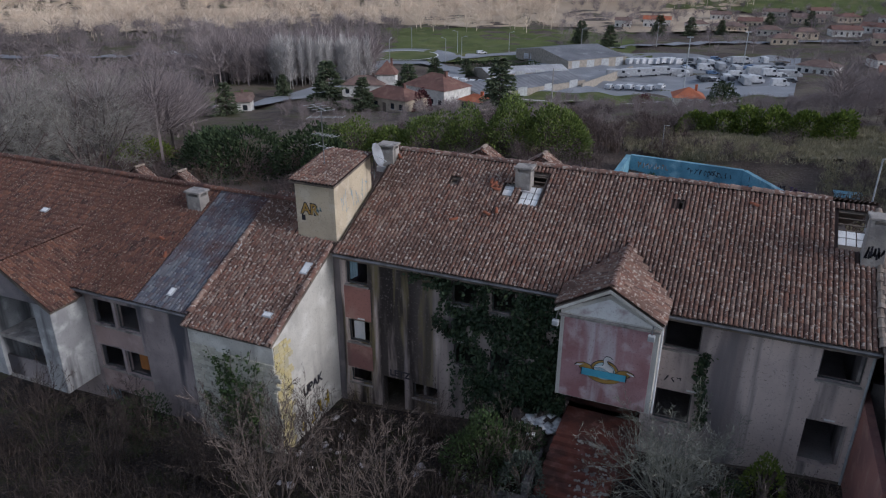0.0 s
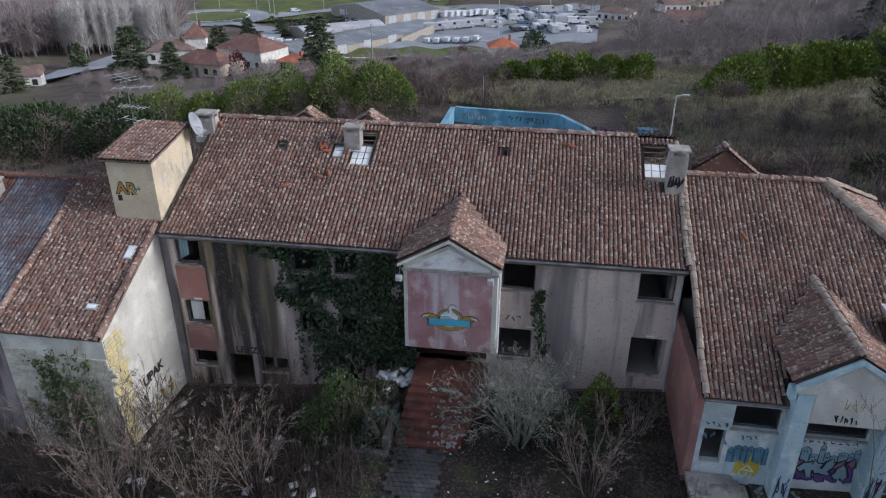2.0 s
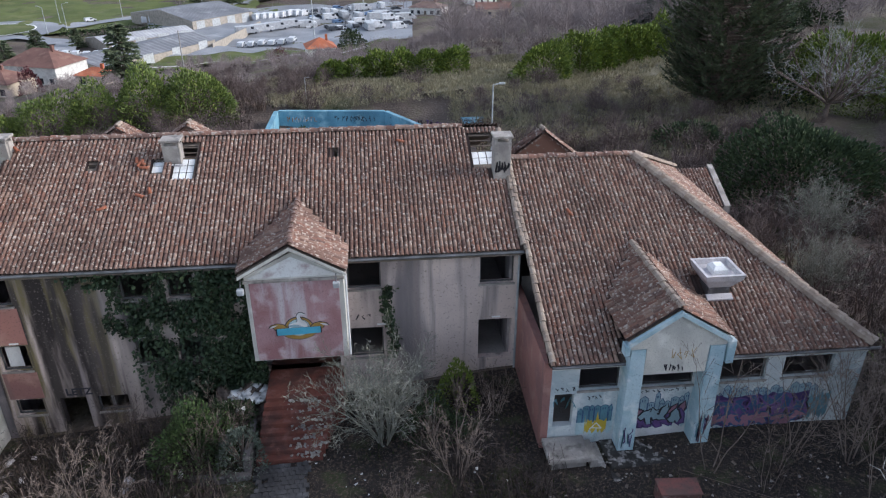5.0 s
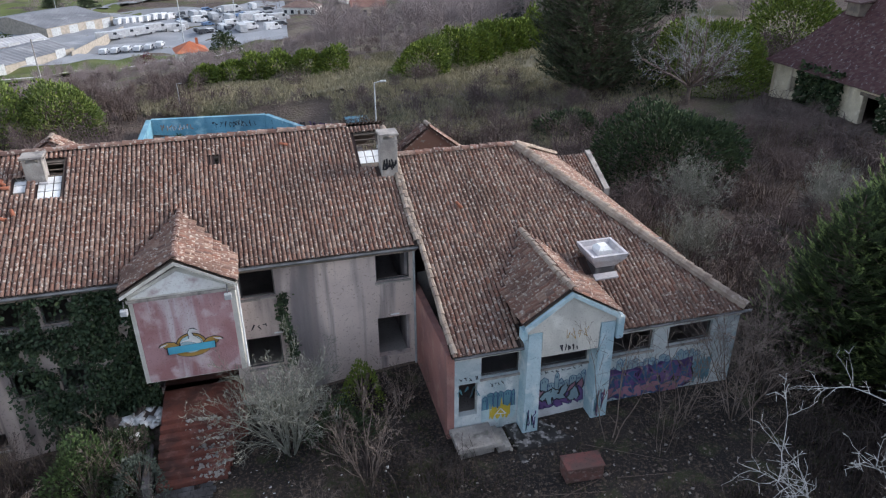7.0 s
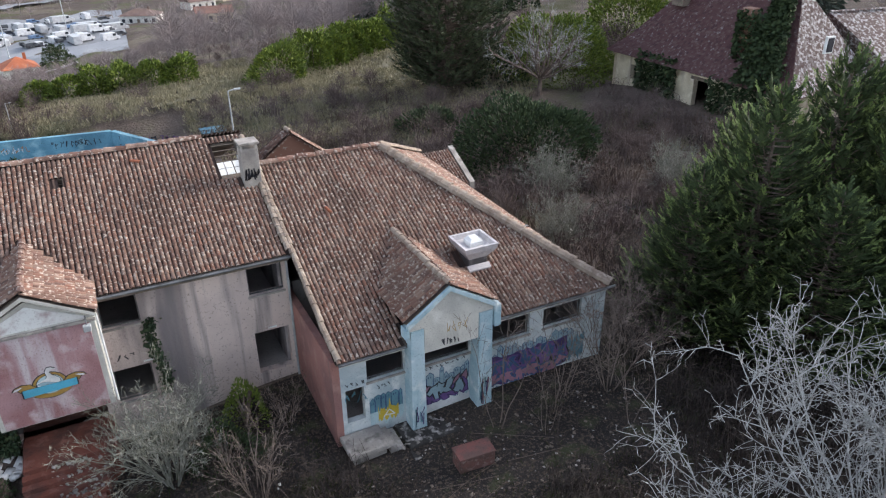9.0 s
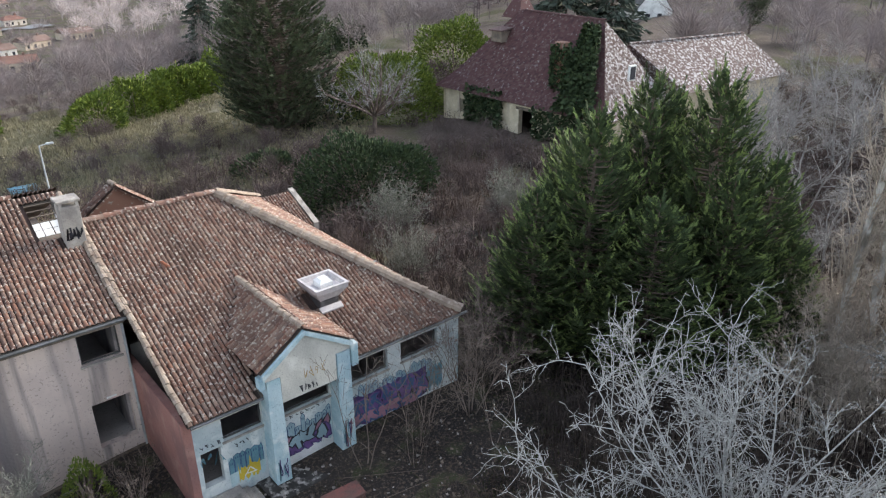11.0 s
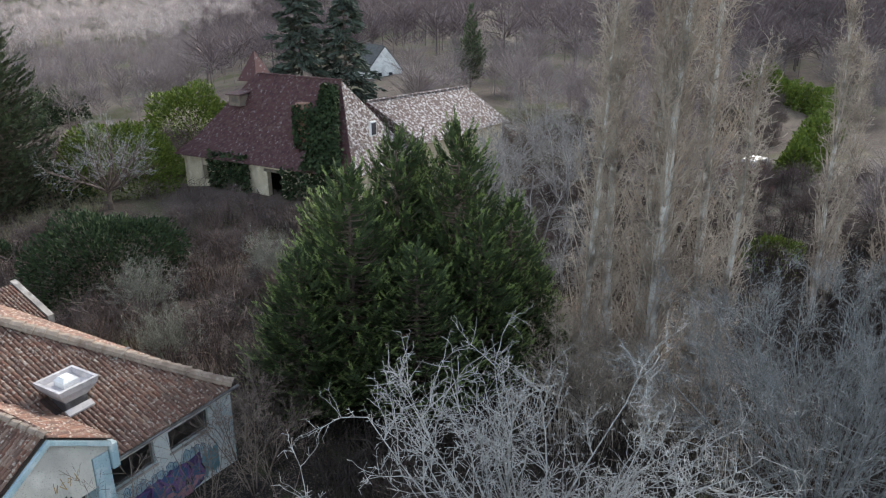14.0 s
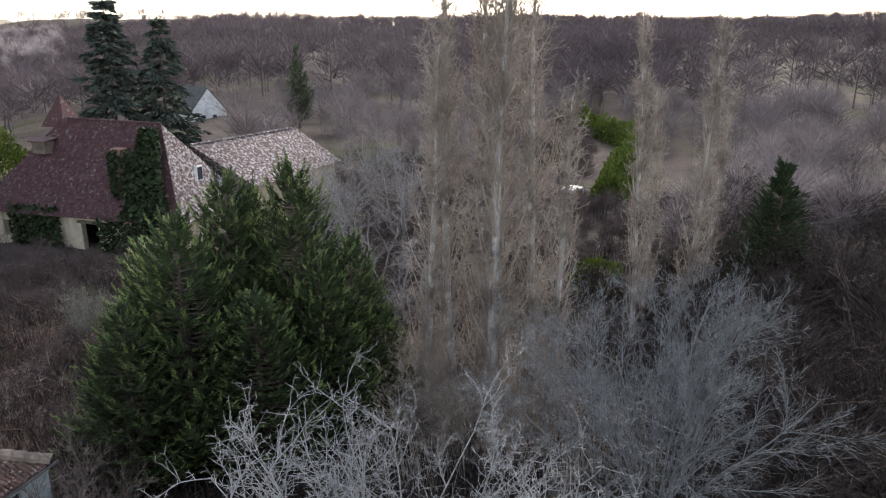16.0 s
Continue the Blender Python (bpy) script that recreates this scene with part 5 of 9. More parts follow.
# these trees look sunlit through their colour alone
lots("sunlit_wood", "bare trees across the valley, coloured as sunlit", 2500, -75, 0, 400, 780, 10, 17, ROUND_FAR, WOOD_WARM, 113, lambda x, y: az_of(x, y) > -14 and math.hypot(x, y) < 560)
lots("slope_wood", "thin bare grey trees on the falling slope", 620, 6, 42, 112, 330, 6, 11, ROUND_MID + TALL_MID, WOOD_LILAC, 115, lambda x, y: right_gap(x, y) or (az_of(x, y) < 12 and math.hypot(x, y) > 200))
lots("village_trees", "bare trees between the far houses", 420, -14, 14, 300, 640, 6, 11, ROUND_FAR, WOOD_LILAC, 117, lambda x, y: az_of(x, y) < 2 and math.hypot(x, y) < 335)
# the paleness of this wood is haze put into its colour
lots("north_wood", "bare woods beyond the slope, paled for haze", 950, 13, 47, 330, 660, 9, 15, ROUND_FAR, WOOD_HAZE, 121)
lots("drive_thicket", "reddish-brown leafless thicket beside the drive", 150, 78, 86.3, 88, 136, 2.2, 4.5, ROUND_MID, TWIG_HEATH, 123)
lots("lower_thicket", "brown leafless thicket below the drive", 170, 79, 101, 58, 82, 2.2, 4.6, ROUND_MID, TWIG_HEATH, 124)
# shade on the bank is painted in with the dark twig colour
lots("bank_thicket", "leafless trees darkened for the shaded bank", 230, 95, 126, 28, 80, 4.5, 9.5, ROUND_MID, TWIG_DARK, 125)
lots("drive_wood", "bare trees above the drive", 260, 82, 92, 146, 340, 10, 15, ROUND_FAR, WOOD_HILL, 122)
lots("far_hills_wood", "bare woods on the far hills", 900, -80, 45, 640, 1000, 11, 17, ROUND_FAR, WOOD_LILAC, 119)


def scrub(name, label, n, spots_of, h0, h1, material, seed, per=60, spread=1.5, thick=0.010):
    """Mounds of thin arching stems in one mesh."""
    rng = np.random.default_rng(seed)
    spots = spots_of(rng, n)
    segs = []
    for x, y in spots:
        z, h, w = surf_z(x, y) - 0.1, rng.uniform(h0, h1), spread * rng.uniform(0.6, 1.3)
        a = rng.uniform(0, 6.28, per)
        s = np.stack([rng.normal(0, 0.35, per) * w, rng.normal(0, 0.35, per) * w, np.zeros(per)], 1) + (x, y, z)
        k = rng.uniform(0.4, 1.0, per)
        m = s + np.stack([np.cos(a) * 0.3 * w * k, np.sin(a) * 0.3 * w * k, h * rng.uniform(0.4, 1.0, per)], 1)
        e = m + np.stack([np.cos(a) * 0.5 * w * k, np.sin(a) * 0.5 * w * k, h * rng.uniform(-0.3, 0.35, per)], 1)
        t = np.full((per, 1), thick)
        segs += [np.concatenate([s, m, t, t * 0.8], 1), np.concatenate([m, e, t * 0.8, t * 0.4], 1)]
    ob = new(name, quads_mesh(name, *ribbons(np.concatenate(segs), rng, 1.3), material))
    return tagged(ob, label, "undergrowth", kind="stuff")



lots("heath_shrubs", "lilac-brown leafless shrubs over the rough slope", 430, -32, 40, 40, 112, 1.6, 4.2, ROUND_MID, TWIG_HEATH, 131, lambda x, y: on_building(x, y, 3) or (-13 < x < 9 and 55 < y < 74) or (-3 < az_of(x, y) < 26 and 78 < math.hypot(x, y) < 98) or math.hypot(x - 40, y - 57) < 11 or math.hypot(x - 25.5, y - 37) < 7)
lots("slope_shrubs", "grey-brown shrubs below the hedges", 420, -36, 14, 92, 190, 2.0, 5.0, ROUND_MID, WOOD_LILAC, 133, lambda x, y: (-30 < az_of(x, y) < -16 and 150 < math.hypot(x, y) < 180) or math.hypot(x + 13, y - 192) < 16 or (-125 < x < -108 and y > 140))
lots("cottage_shrubs", "brown leafless shrubs round the cottage", 200, 30, 74, 36, 64, 1.5, 3.6, ROUND_MID, TWIG_HEATH, 135, lambda x, y: on_building(x, y, 1.5) or math.hypot(x - 40, y - 57) < 11 or math.hypot(x - 25.5, y - 37) < 7)

# ---- scrub round the buildings ----
def near_spots(rng, n):
    """Between the camera and the buildings, off the path and the steps."""
    out = []
    while len(out) < n:
        x, y = rng.uniform(-26, 24), rng.uniform(6, 21.5)
        if on_building(x, y, 0.3) or (-5.3 < x < -1.0 and y > 11) or (5.5 < x < 16.5 and y > 13.5 and rng.random() < 0.93) or (x > -0.5 and y > 17 and rng.random() < 0.5):
            continue
        out.append((x, y))
    return out


def back_spots(rng, n):
    out = []
    while len(out) < n:
        a, r = radians(rng.uniform(-60, 78)), rng.uniform(30, 100)
        x, y = r * math.sin(a), r * math.cos(a)
        d = math.degrees(a)
        if on_building(x, y, 0.8) or (-12 < x < 8 and 56 < y < 74) or (-2 < d < 28 and 68 < r < 104 and rng.random() < 0.95) or (-3 < d < 27 and 58 < r and rng.random() < 0.7) \
                or (math.hypot(x - 40, y - 57) < 10 and rng.random() < 0.85) or (d < -30 and 50 < r < 75 and rng.random() < 0.7):
            continue
        out.append((x, y))
    return out


def side_spots(rng, n):
    return polar_spots(rng, n, 50, 120, 14, 62, lambda x, y: on_building(x, y, 0.5))


TWIG_RUST = worn("rusty scrub stems", (0.12, 0.082, 0.064), (0.07, 0.05, 0.044), (0.16, 0.12, 0.095), 0.3, 20.0)
scrub("front_scrub", "dark tangled brambles before the buildings", 330, near_spots, 0.6, 1.6, TWIG_DARK, 201, 46, 1.2, 0.009)
scrub("back_scrub", "dark brown bramble thicket behind the buildings", 800, back_spots, 0.8, 2.3, TWIG_HEATH, 203, 60, 2.1, 0.016)
scrub("rusty_scrub", "rust-brown bramble thicket and dead bracken", 420, back_spots, 0.8, 2.0, TWIG_RUST, 205, 60, 2.0, 0.016)
# dark twigs stand for the shade beneath the cypresses
scrub("side_scrub", "thicket under the bare trees, darkened for shade", 420, side_spots, 1.0, 3.0, TWIG_DARK, 207, 60, 2.0, 0.014)
scrub("poplar_scrub", "tan suckers and brushwood round the poplars", 60, lambda rng, n: [(rng.normal(30.5, 3.0), rng.normal(7.0, 3.2)) for _ in range(n)], 1.5, 4.0, TWIG_TAN, 209, 60, 1.6, 0.010)
# dark twigs again carry the shade of the bank
scrub("dark_bank", "thicket on the steep bank, darkened for shade", 170, lambda rng, n: polar_spots(rng, n, 88, 118, 22, 60), 1.5, 4.0, TWIG_DARK, 211, 60, 2.6, 0.014)


def grass_tufts(name, label, n, spots_of, h, material, seed, lift=-0.05):
    rng = np.random.default_rng(seed)
    P, W = [], []
    for x, y in spots_of(rng, n):
        k = 14
        P.append(np.stack([x + rng.normal(0, 0.22, k), y + rng.normal(0, 0.22, k), np.full(k, surf_z(x, y) + lift)], 1))
        W.append(rng.normal(0, 0.45, (k, 3)) + np.array([0, 0, 1]))
    v, f = leaf_quads(np.concatenate(P), np.concatenate(W), h, h * 0.10, rng)
    return tagged(new(name, quads_mesh(name, v, f, material)), label, "grass", kind="stuff")


BLADE_GREEN = leafy("rough green grass", [(0.035, 0.046, 0.018), (0.05, 0.06, 0.024), (0.066, 0.066, 0.034)], 0.9, 0.1)
BLADE_DRY = leafy("dead grass", [(0.25, 0.225, 0.15), (0.31, 0.28, 0.19), (0.18, 0.17, 0.105)], 0.9, 0.1)
grass_tufts("rough_grass", "patchy dark green grass and weeds", 2600, lambda rng, n: near_spots(rng, n), 0.28, BLADE_GREEN, 221)
grass_tufts("dead_grass", "pale dead grass on the slope", 8000, lambda rng, n: polar_spots(rng, n, -8, 34, 52, 104, lambda x, y: -12 < x < 8 and 56 < y < 74), 0.6, BLADE_DRY, 223, 0.15)
grass_tufts("slope_grass", "rough grass behind the buildings", 3200, back_spots, 0.45, BLADE_GREEN, 225)

# ---- conifers ----
cyp = plant("cypress", "tall dense green cypress with feathery upswept plumes", "conifer", (25.1, 16.4), 10, plumed_meshes(1, 11.9, 2.9, LEAF_CYPRESS, LEAF_TIP, 270, 4, 1.6, 38, 0.32, blade=0.085), "cypress clump")
for (x, y), h, w, t in (((21.9, 16.6), 11.0, 1.0, 100), ((26.9, 16.4), 11.2, 0.72, 220), ((26.5, 14.1), 12.4, 1.0, 300), ((28.0, 12.2), 9.2, 0.8, 80), ((19.9, 17.7), 7.8, 0.8, 160), ((22.6, 13.9), 7.9, 0.9, 260), ((25.6, 12.6), 8.6, 0.82, 130), ((22.9, 18.8), 9.2, 0.85, 200), ((28.3, 11.0), 6.0, 0.62, 20)):
    c = copy_thing(cyp, pose(x, y, surf_z(x, y) - 0.05, 0, 0, t))
    c.scale = (w, w, h / 11.9)
plant("dark_conifer", "broad dark green conifer beside the field", "conifer", (31.8, 62.0), 0, plumed_meshes(5, 21.0, 6.3, LEAF_DARKFIR, LEAF_FIRTIP, 680, 6, 1.25, 18, 0.3, 0.55, 0.6, 0.3, 0.2))
fir = plant("fir", "tall dark fir with drooping tiers", "conifer", (70.2, 59.5), 0, fir_meshes(6, 21.0, 6.0, LEAF_SPRUCE, 19, 9, 0.4), "firs by the cottage")
c = copy_thing(fir, pose(56.5, 139.0, surf_z(56.5, 139.0) - 0.3, 0, 0, 60))
c.scale = (0.85, 0.85, 0.85)
c = copy_thing(fir, pose(73.8, 55.4, surf_z(73.8, 55.4), 0, 0, 130))
c.scale = (0.9, 0.9, 0.9)
plant("dark_conifer", "slim dark conifer behind the trees", "conifer", (111.3, 57.0), 0, cypress_meshes(7, 13.5, 3.2, LEAF_DARKFIR, 150, 36, 0.6))
plant("dark_conifer", "dark green conifer among bare trees", "conifer", (50.0, -9.0), 0, cypress_meshes(8, 12.0, 4.2, LEAF_DARK, 180, 60, 0.4, None, 0.3))

LEAF_OLIVE = leafy("olive laurel leaves", [(0.095, 0.135, 0.036), (0.155, 0.20, 0.046), (0.075, 0.11, 0.036), (0.21, 0.25, 0.056)], 0.65, 0.2)


# ---- evergreen bushes and hedges ----
def evergreen(name, label, category, place, rx, ry, rz, n, leaf, material, seed, turn=0.0, group="", lumpy=0.35):
    ob = plant(name, label, category, place, turn, [("stem", stems_mesh("stem", seed, 14, min(rx, ry) * 0.8, rz * 0.8, BARK_BROWN, 0.04)), ("foliage", bush_mesh("foliage", seed, rx, ry, rz, n, leaf, material, 12, lumpy))], group)
    tagged(next(c for c in ob.children if c.name.startswith("stem")), kind="stuff")
    return ob


def hedge(label, points, height, width, n_per_m, leaf, material, seed, category="hedge"):
    """A hedge along a line of (x, y): lumpy foliage over a row of stems."""
    rng = np.random.default_rng(seed)
    x0, y0 = points[0]
    ob = thing("hedge", label, category, (x0, y0, surf_z(x0, y0)))
    P, W, segs = [], [], []
    for (ax, ay), (bx, by) in zip(points, points[1:]):
        length = math.hypot(bx - ax, by - ay)
        steps = max(1, int(length / (width * 0.55)))
        for i in range(steps):
            f = (i + 0.5) / steps
            cx, cy = ax + (bx - ax) * f, ay + (by - ay) * f
            h, w = height * rng.uniform(0.82, 1.12), width * rng.uniform(0.5, 0.64)
            p, d = blob_points(rng, int(n_per_m * length / steps), w, w, h, 7, 0.35)
            base = np.array([cx - x0, cy - y0, surf_z(cx, cy) - surf_z(x0, y0) - 0.15])
            P.append(p + base)
            W.append(d)
            segs.append((*base, *(base + np.array([rng.normal(0, 0.3), rng.normal(0, 0.3), h * 0.8])), 0.06, 0.02))
    tagged(part("stem", quads_mesh("stem", *sticks(segs, 4), BARK_BROWN), None, ob), kind="stuff")
    part("foliage", quads_mesh("foliage", *leaf_quads(np.concatenate(P), np.concatenate(W), leaf, leaf * 0.6, rng), material), None, ob)
    return ob


hedge("yellow-green laurel hedge across the field", [(-6.5, 95), (3, 93), (12, 89)], 4.4, 4.6, 620, 0.42, LEAF_LAUREL, 301)
hedge("yellow-green laurel hedge on the rise", [(24.0, 83), (31, 88), (40, 95)], 6.2, 5.0, 800, 0.42, LEAF_LAUREL, 302)
evergreen("laurel_bush", "rounded yellow-green laurel bush", "bush", (19.6, 79.0), 3.4, 3.4, 5.4, 3600, 0.40, LEAF_LAUREL, 303)
hedge("dark green overgrown laurel hedge behind the roof", [(-41, 66), (-33, 69), (-24, 70), (-14.5, 71)], 6.4, 7.0, 900, 0.30, LEAF_OLIVE, 304)
hedge("yellow-green hedge tops above the overgrown laurel", [(-24, 71.5), (-15, 72.5)], 5.4, 4.0, 160, 0.36, LEAF_LAUREL, 314)
hedge("clipped bright hedge along the drive", [(84.0, 4.0), (90, 3.2), (98, 2.4), (108, 1.6), (117, 1.8), (122, 3.0), (129, 8.4), (136, 12), (143, 16)], 4.6, 4.0, 420, 0.45, LEAF_LAUREL, 305)
evergreen("laurel_bush", "low yellow-green bush among grey twigs", "bush", (54.7, 2.9), 3.0, 2.6, 2.6, 1800, 0.32, LEAF_LAUREL, 306)
evergreen("laurel_bush", "big rounded green laurel behind the fruit tree", "bush", (44.2, 61.6), 6.8, 6.4, 7.8, 17000, 0.32, LEAF_LAUREL, 307, lumpy=0.22)
evergreen("laurel_bush", "broad green laurel near the cottage", "bush", (66.0, 75.5), 6.6, 5.4, 7.6, 7000, 0.45, LEAF_LAUREL, 308)
hedge("dark clipped hedge far behind the field", [(58, 106), (72, 108)], 5.6, 5.0, 300, 0.5, LEAF_DARK, 309)
evergreen("evergreen_mound", "wide dark ivy-covered mound of shrubs", "bush", (26.4, 39.0), 5.4, 4.2, 6.0, 11000, 0.30, LEAF_DARK, 310)
evergreen("evergreen_mound", "small dark evergreen shrub", "bush", (24.5, 50.0), 3.0, 2.6, 3.0, 1800, 0.30, LEAF_DARK, 311)
evergreen("evergreen_mound", "dark evergreen beside the conifer", "bush", (36.6, 60.5), 3.0, 2.6, 4.2, 1500, 0.34, LEAF_DARK, 312)
for i, (x, y, r, h) in enumerate(((-47, 58, 5.0, 7.0), (-41, 62, 4.2, 6.0), (-53, 62, 5.0, 5.5), (-37, 58, 3.5, 5.2), (-58, 66, 4.0, 4.6))):
    evergreen("evergreen_tree", "dark green bushy tree behind the wing", "tree", (x, y), r, r, h, 3200, 0.40, LEAF_DARK, 320 + i, group="dark trees behind the wing")
evergreen("laurel_bush", "rounded olive-green bush at the wood's edge", "bush", (-73, 69), 4.8, 4.8, 5.4, 3000, 0.40, LEAF_LAUREL, 330)
evergreen("garden_bush", "glossy green garden bush by the steps", "bush", (-6.5, 19.3), 1.45, 1.2, 2.9, 4200, 0.13, LEAF_GARDEN, 331)
evergreen("garden_bush", "grey-green garden shrub beside the steps", "bush", (-4.95, 18.9), 0.95, 0.9, 2.2, 1800, 0.12, leafy("grey-green leaves", [(0.09, 0.11, 0.09), (0.13, 0.15, 0.12), (0.06, 0.08, 0.06)]), 332)
evergreen("garden_bush", "dark evergreen beside the steps", "bush", (-5.6, 20.3), 1.2, 0.9, 2.4, 2400, 0.12, LEAF_DARK, 333)
evergreen("garden_bush", "low green weeds and laurel by the path", "bush", (1.6, 19.2), 1.2, 0.9, 1.9, 1800, 0.12, LEAF_DARK, 334)
evergreen("garden_bush", "olive-green low bush by the facade", "bush", (2.6, 20.6), 0.9, 0.8, 2.4, 1500, 0.12, LEAF_LAUREL, 335)
wood("red_thicket", "reddish-brown leafless thicket by the drive", "undergrowth", [(VR.normal(79, 2.5), VR.normal(8.5, 2.2)) for _ in range(26)], VR.uniform(2.5, 4.5, 26), ROUND_MID, worn("reddish twigs", (0.22, 0.11, 0.10), (0.14, 0.08, 0.075), None, 0.5, 20.0), 336)

# ---- bare trees ----
def bare(name, label, category, place, turn, seed, spec, height, radius, trunk, twig, stems=1, lean=0.0, group="", bole=0.0):
    return plant(name, label, category, place, turn, split_tree(name, seed, spec, height, radius, trunk, twig, stems, lean, bole), group)


plant("bare_tree", "spreading bare tree with crooked silver lichened branches", "tree", (13.9, 5.4), 25, crooked_meshes(402, 2.9, 24, 5.7, 1.8, BARK_SILVER))
pop = plant("poplar", "tall slender bare poplar with pale trunk and tan twigs", "tree", (29.4, 5.8), 0, poplar_meshes(403, 24.0, 0.31, BARK_POPLAR, TWIG_TAN, 96, 15), "bare poplars")
for (x, y), k, t in (((30.3, 8.0), 0.92, 70), ((31.2, 4.4), 0.95, 140), ((29.0, 9.0), 0.74, 300), ((32.2, 7.2), 1.0, 190), ((31.6, 5.9), 0.97, 20), ((29.6, 3.4), 0.70, 250)):
    c = copy_thing(pop, pose(x, y, surf_z(x, y) - 0.1, 0, 0, t))
    c.scale = (k, k, k)
slim = plant("poplar", "slim grey bare poplar farther down the bank", "tree", (44.0, -0.2), 0, poplar_meshes(417, 21.0, 0.17, BARK_POPLAR, TWIG_TAN, 70, 13, 4, 0.75), "slim bare poplars")
for (x, y), k, t in (((45.9, -3.4), 1.0, 110), ((46.5, -0.9), 0.8, 40), ((48.0, -4.6), 0.78, 200)):
    c = copy_thing(slim, pose(x, y, surf_z(x, y) - 0.1, 0, 0, t))
    c.scale = (k, k, k)
bare("bare_tree", "wide grey bare tree with dense fanned twigs", "tree", (23.8, -1.5), 0, 404, [(14, 0.5, 32, 0.06, 0.02), (11, 0.5, 32, 0.10, 0.03), (7, 0.5, 34, 0.14, 0.03), (0, 0.5, 30, 0.2, 0)], 12.2, 0.06, TWIG_PALE, TWIG_PALE, 15, 0.7, bole=1.2)
bare("fruit_tree", "rounded grey bare fruit tree on the grass", "tree", (38.4, 55.4), 0, 406, [(7, 0.5, 40, 0.10, 0.05), (6, 0.55, 42, 0.14, 0.03), (4, 0.55, 42, 0.16, 0.02), (0, 0.5, 30, 0.2, 0)], 8.4, 0.11, BARK_BROWN, BARK_SILVER, 15, 1.8, bole=1.8)
grey = bare("bare_tree", "grey bare tree near the cottage", "tree", (47.0, 22.5), 0, 407, ROUND, 10.0, 0.14, BARK_GREY, BARK_GREY, 3, 0.3, "grey bare trees")
for (x, y), k, t in (((52, 25), 1.0, 60), ((44, 17.5), 0.9, 120), ((57, 20), 1.1, 200), ((40, 20), 0.75, 250), ((60, 26), 0.9, 320), ((38, 13), 0.8, 20), ((66, 22), 1.1, 90), ((75, 30), 1.0, 140), ((55, 12), 0.9, 190), ((64, 10), 0.9, 230), ((74, 14), 1.0, 280),
                    ):
    c = copy_thing(grey, pose(x, y, surf_z(x, y) - 0.1, 0, 0, t))
    c.scale = (k, k, k)
big = bare("bare_tree", "big lilac-grey bare tree beyond the wing", "tree", (-62, 40), 0, 410, ROUND, 14.0, 0.15, TWIG_HEATH, TWIG_LILAC, 6, 0.45, "big trees beyond the wing")
for (x, y), k, t in (((-72, 50), 1.15, 70), ((-66, 55), 1.1, 130), ((-80, 58), 1.2, 200), ((-58, 49), 0.9, 250), ((-76, 66), 1.15, 300), ((-88, 62), 1.2, 30), ((-84, 76), 1.1, 90)):
    c = copy_thing(big, pose(x, y, surf_z(x, y) - 0.1, 0, 0, t))
    c.scale = (k, k, k)
shrub = bare("bare_shrub", "rounded grey-green bare shrub before the facade", "shrub", (-0.1, 19.3), 0, 408, SHRUB, 4.9, 0.030, TWIG_GREY, TWIG_GREY, 20, 0.42, "bare shrubs")
for (x, y), k, t in (((20.5, 27.0), 0.8, 80), ((24, 33), 0.9, 130), ((31, 30), 0.9, 170)):
    c = copy_thing(shrub, pose(x, y, surf_z(x, y) - 0.1, 0, 0, t))
    c.scale = (k, k, k)
tan = bare("bare_shrub", "upright tan bare shrub", "shrub", (2.2, 16.9), 0, 409, SPARSE, 4.6, 0.024, TWIG_SHRUB, TWIG_SHRUB, 9, 0.3, "tan shrubs")
for (x, y), k, t in (((-12.4, 15.0), 1.45, 75), ((-13.6, 15.6), 1.25, 265), ((-8.8, 16.6), 1.15, 60), ((-10.2, 15.6), 1.1, 120),
                    ((0.4, 15.9), 0.5, 40), ((3.9, 19.8), 0.6, 310), ((-5.6, 19.6), 0.75, 200)):
    c = copy_thing(tan, pose(x, y, surf_z(x, y) - 0.1, 0, 0, t))
    c.scale = (k, k, k)
shoot = bare("bare_shrub", "tall upright tan shoots round the poplars", "shrub", (26.8, 8.8), 0, 413, SHRUB, 6.0, 0.03, TWIG_TAN, TWIG_TAN, 12, 0.25, "poplar shoots")
for (x, y), k, t in (((27.6, 5.0), 0.9, 10), ((28.5, 9.5), 1.0, 70), ((31.5, 3.0), 1.0, 130), ((30.0, 10.6), 0.9, 250), ((26.0, 7.5), 0.8, 310), ((25.8, 4.4), 0.75, 100), ((28.2, 7.4), 1.0, 30)):
    c = copy_thing(shoot, pose(x, y, surf_z(x, y) - 0.1, 0, 0, t))
    c.scale = (k, k, k)
# shaded counterpart of the tan shrubs: the shade is in the twig colour
dim = bare("bare_shrub", "sparse upright shrub, darkened for shade", "shrub", (-12.6, 17.0), 0, 411, SPARSE, 5.6, 0.026, TWIG_DARK, TWIG_DARK, 9, 0.3, "dark shrubs")
for (x, y), k, t in (((16.8, 16.4), 0.9, 330), ((18.8, 20.5), 0.85, 30), ((20.0, 22.5), 0.8, 110), ((17.6, 18.4), 0.8, 190), ((-14.6, 15.4), 1.05, 20), ((-16.4, 15.6), 0.85, 80), ((-19.5, 14.5), 0.9, 200), ((-23, 14.8), 0.95, 260), ((-20.5, 16.8), 0.7, 10), ((-13.4, 18.6), 0.7, 150), ((-26, 14.0), 0.9, 90), ((-9.0, 20.4), 0.6, 230), ((-7.6, 19.8), 0.6, 50)):
    c = copy_thing(dim, pose(x, y, surf_z(x, y) - 0.1, 0, 0, t))
    c.scale = (k, k, k)
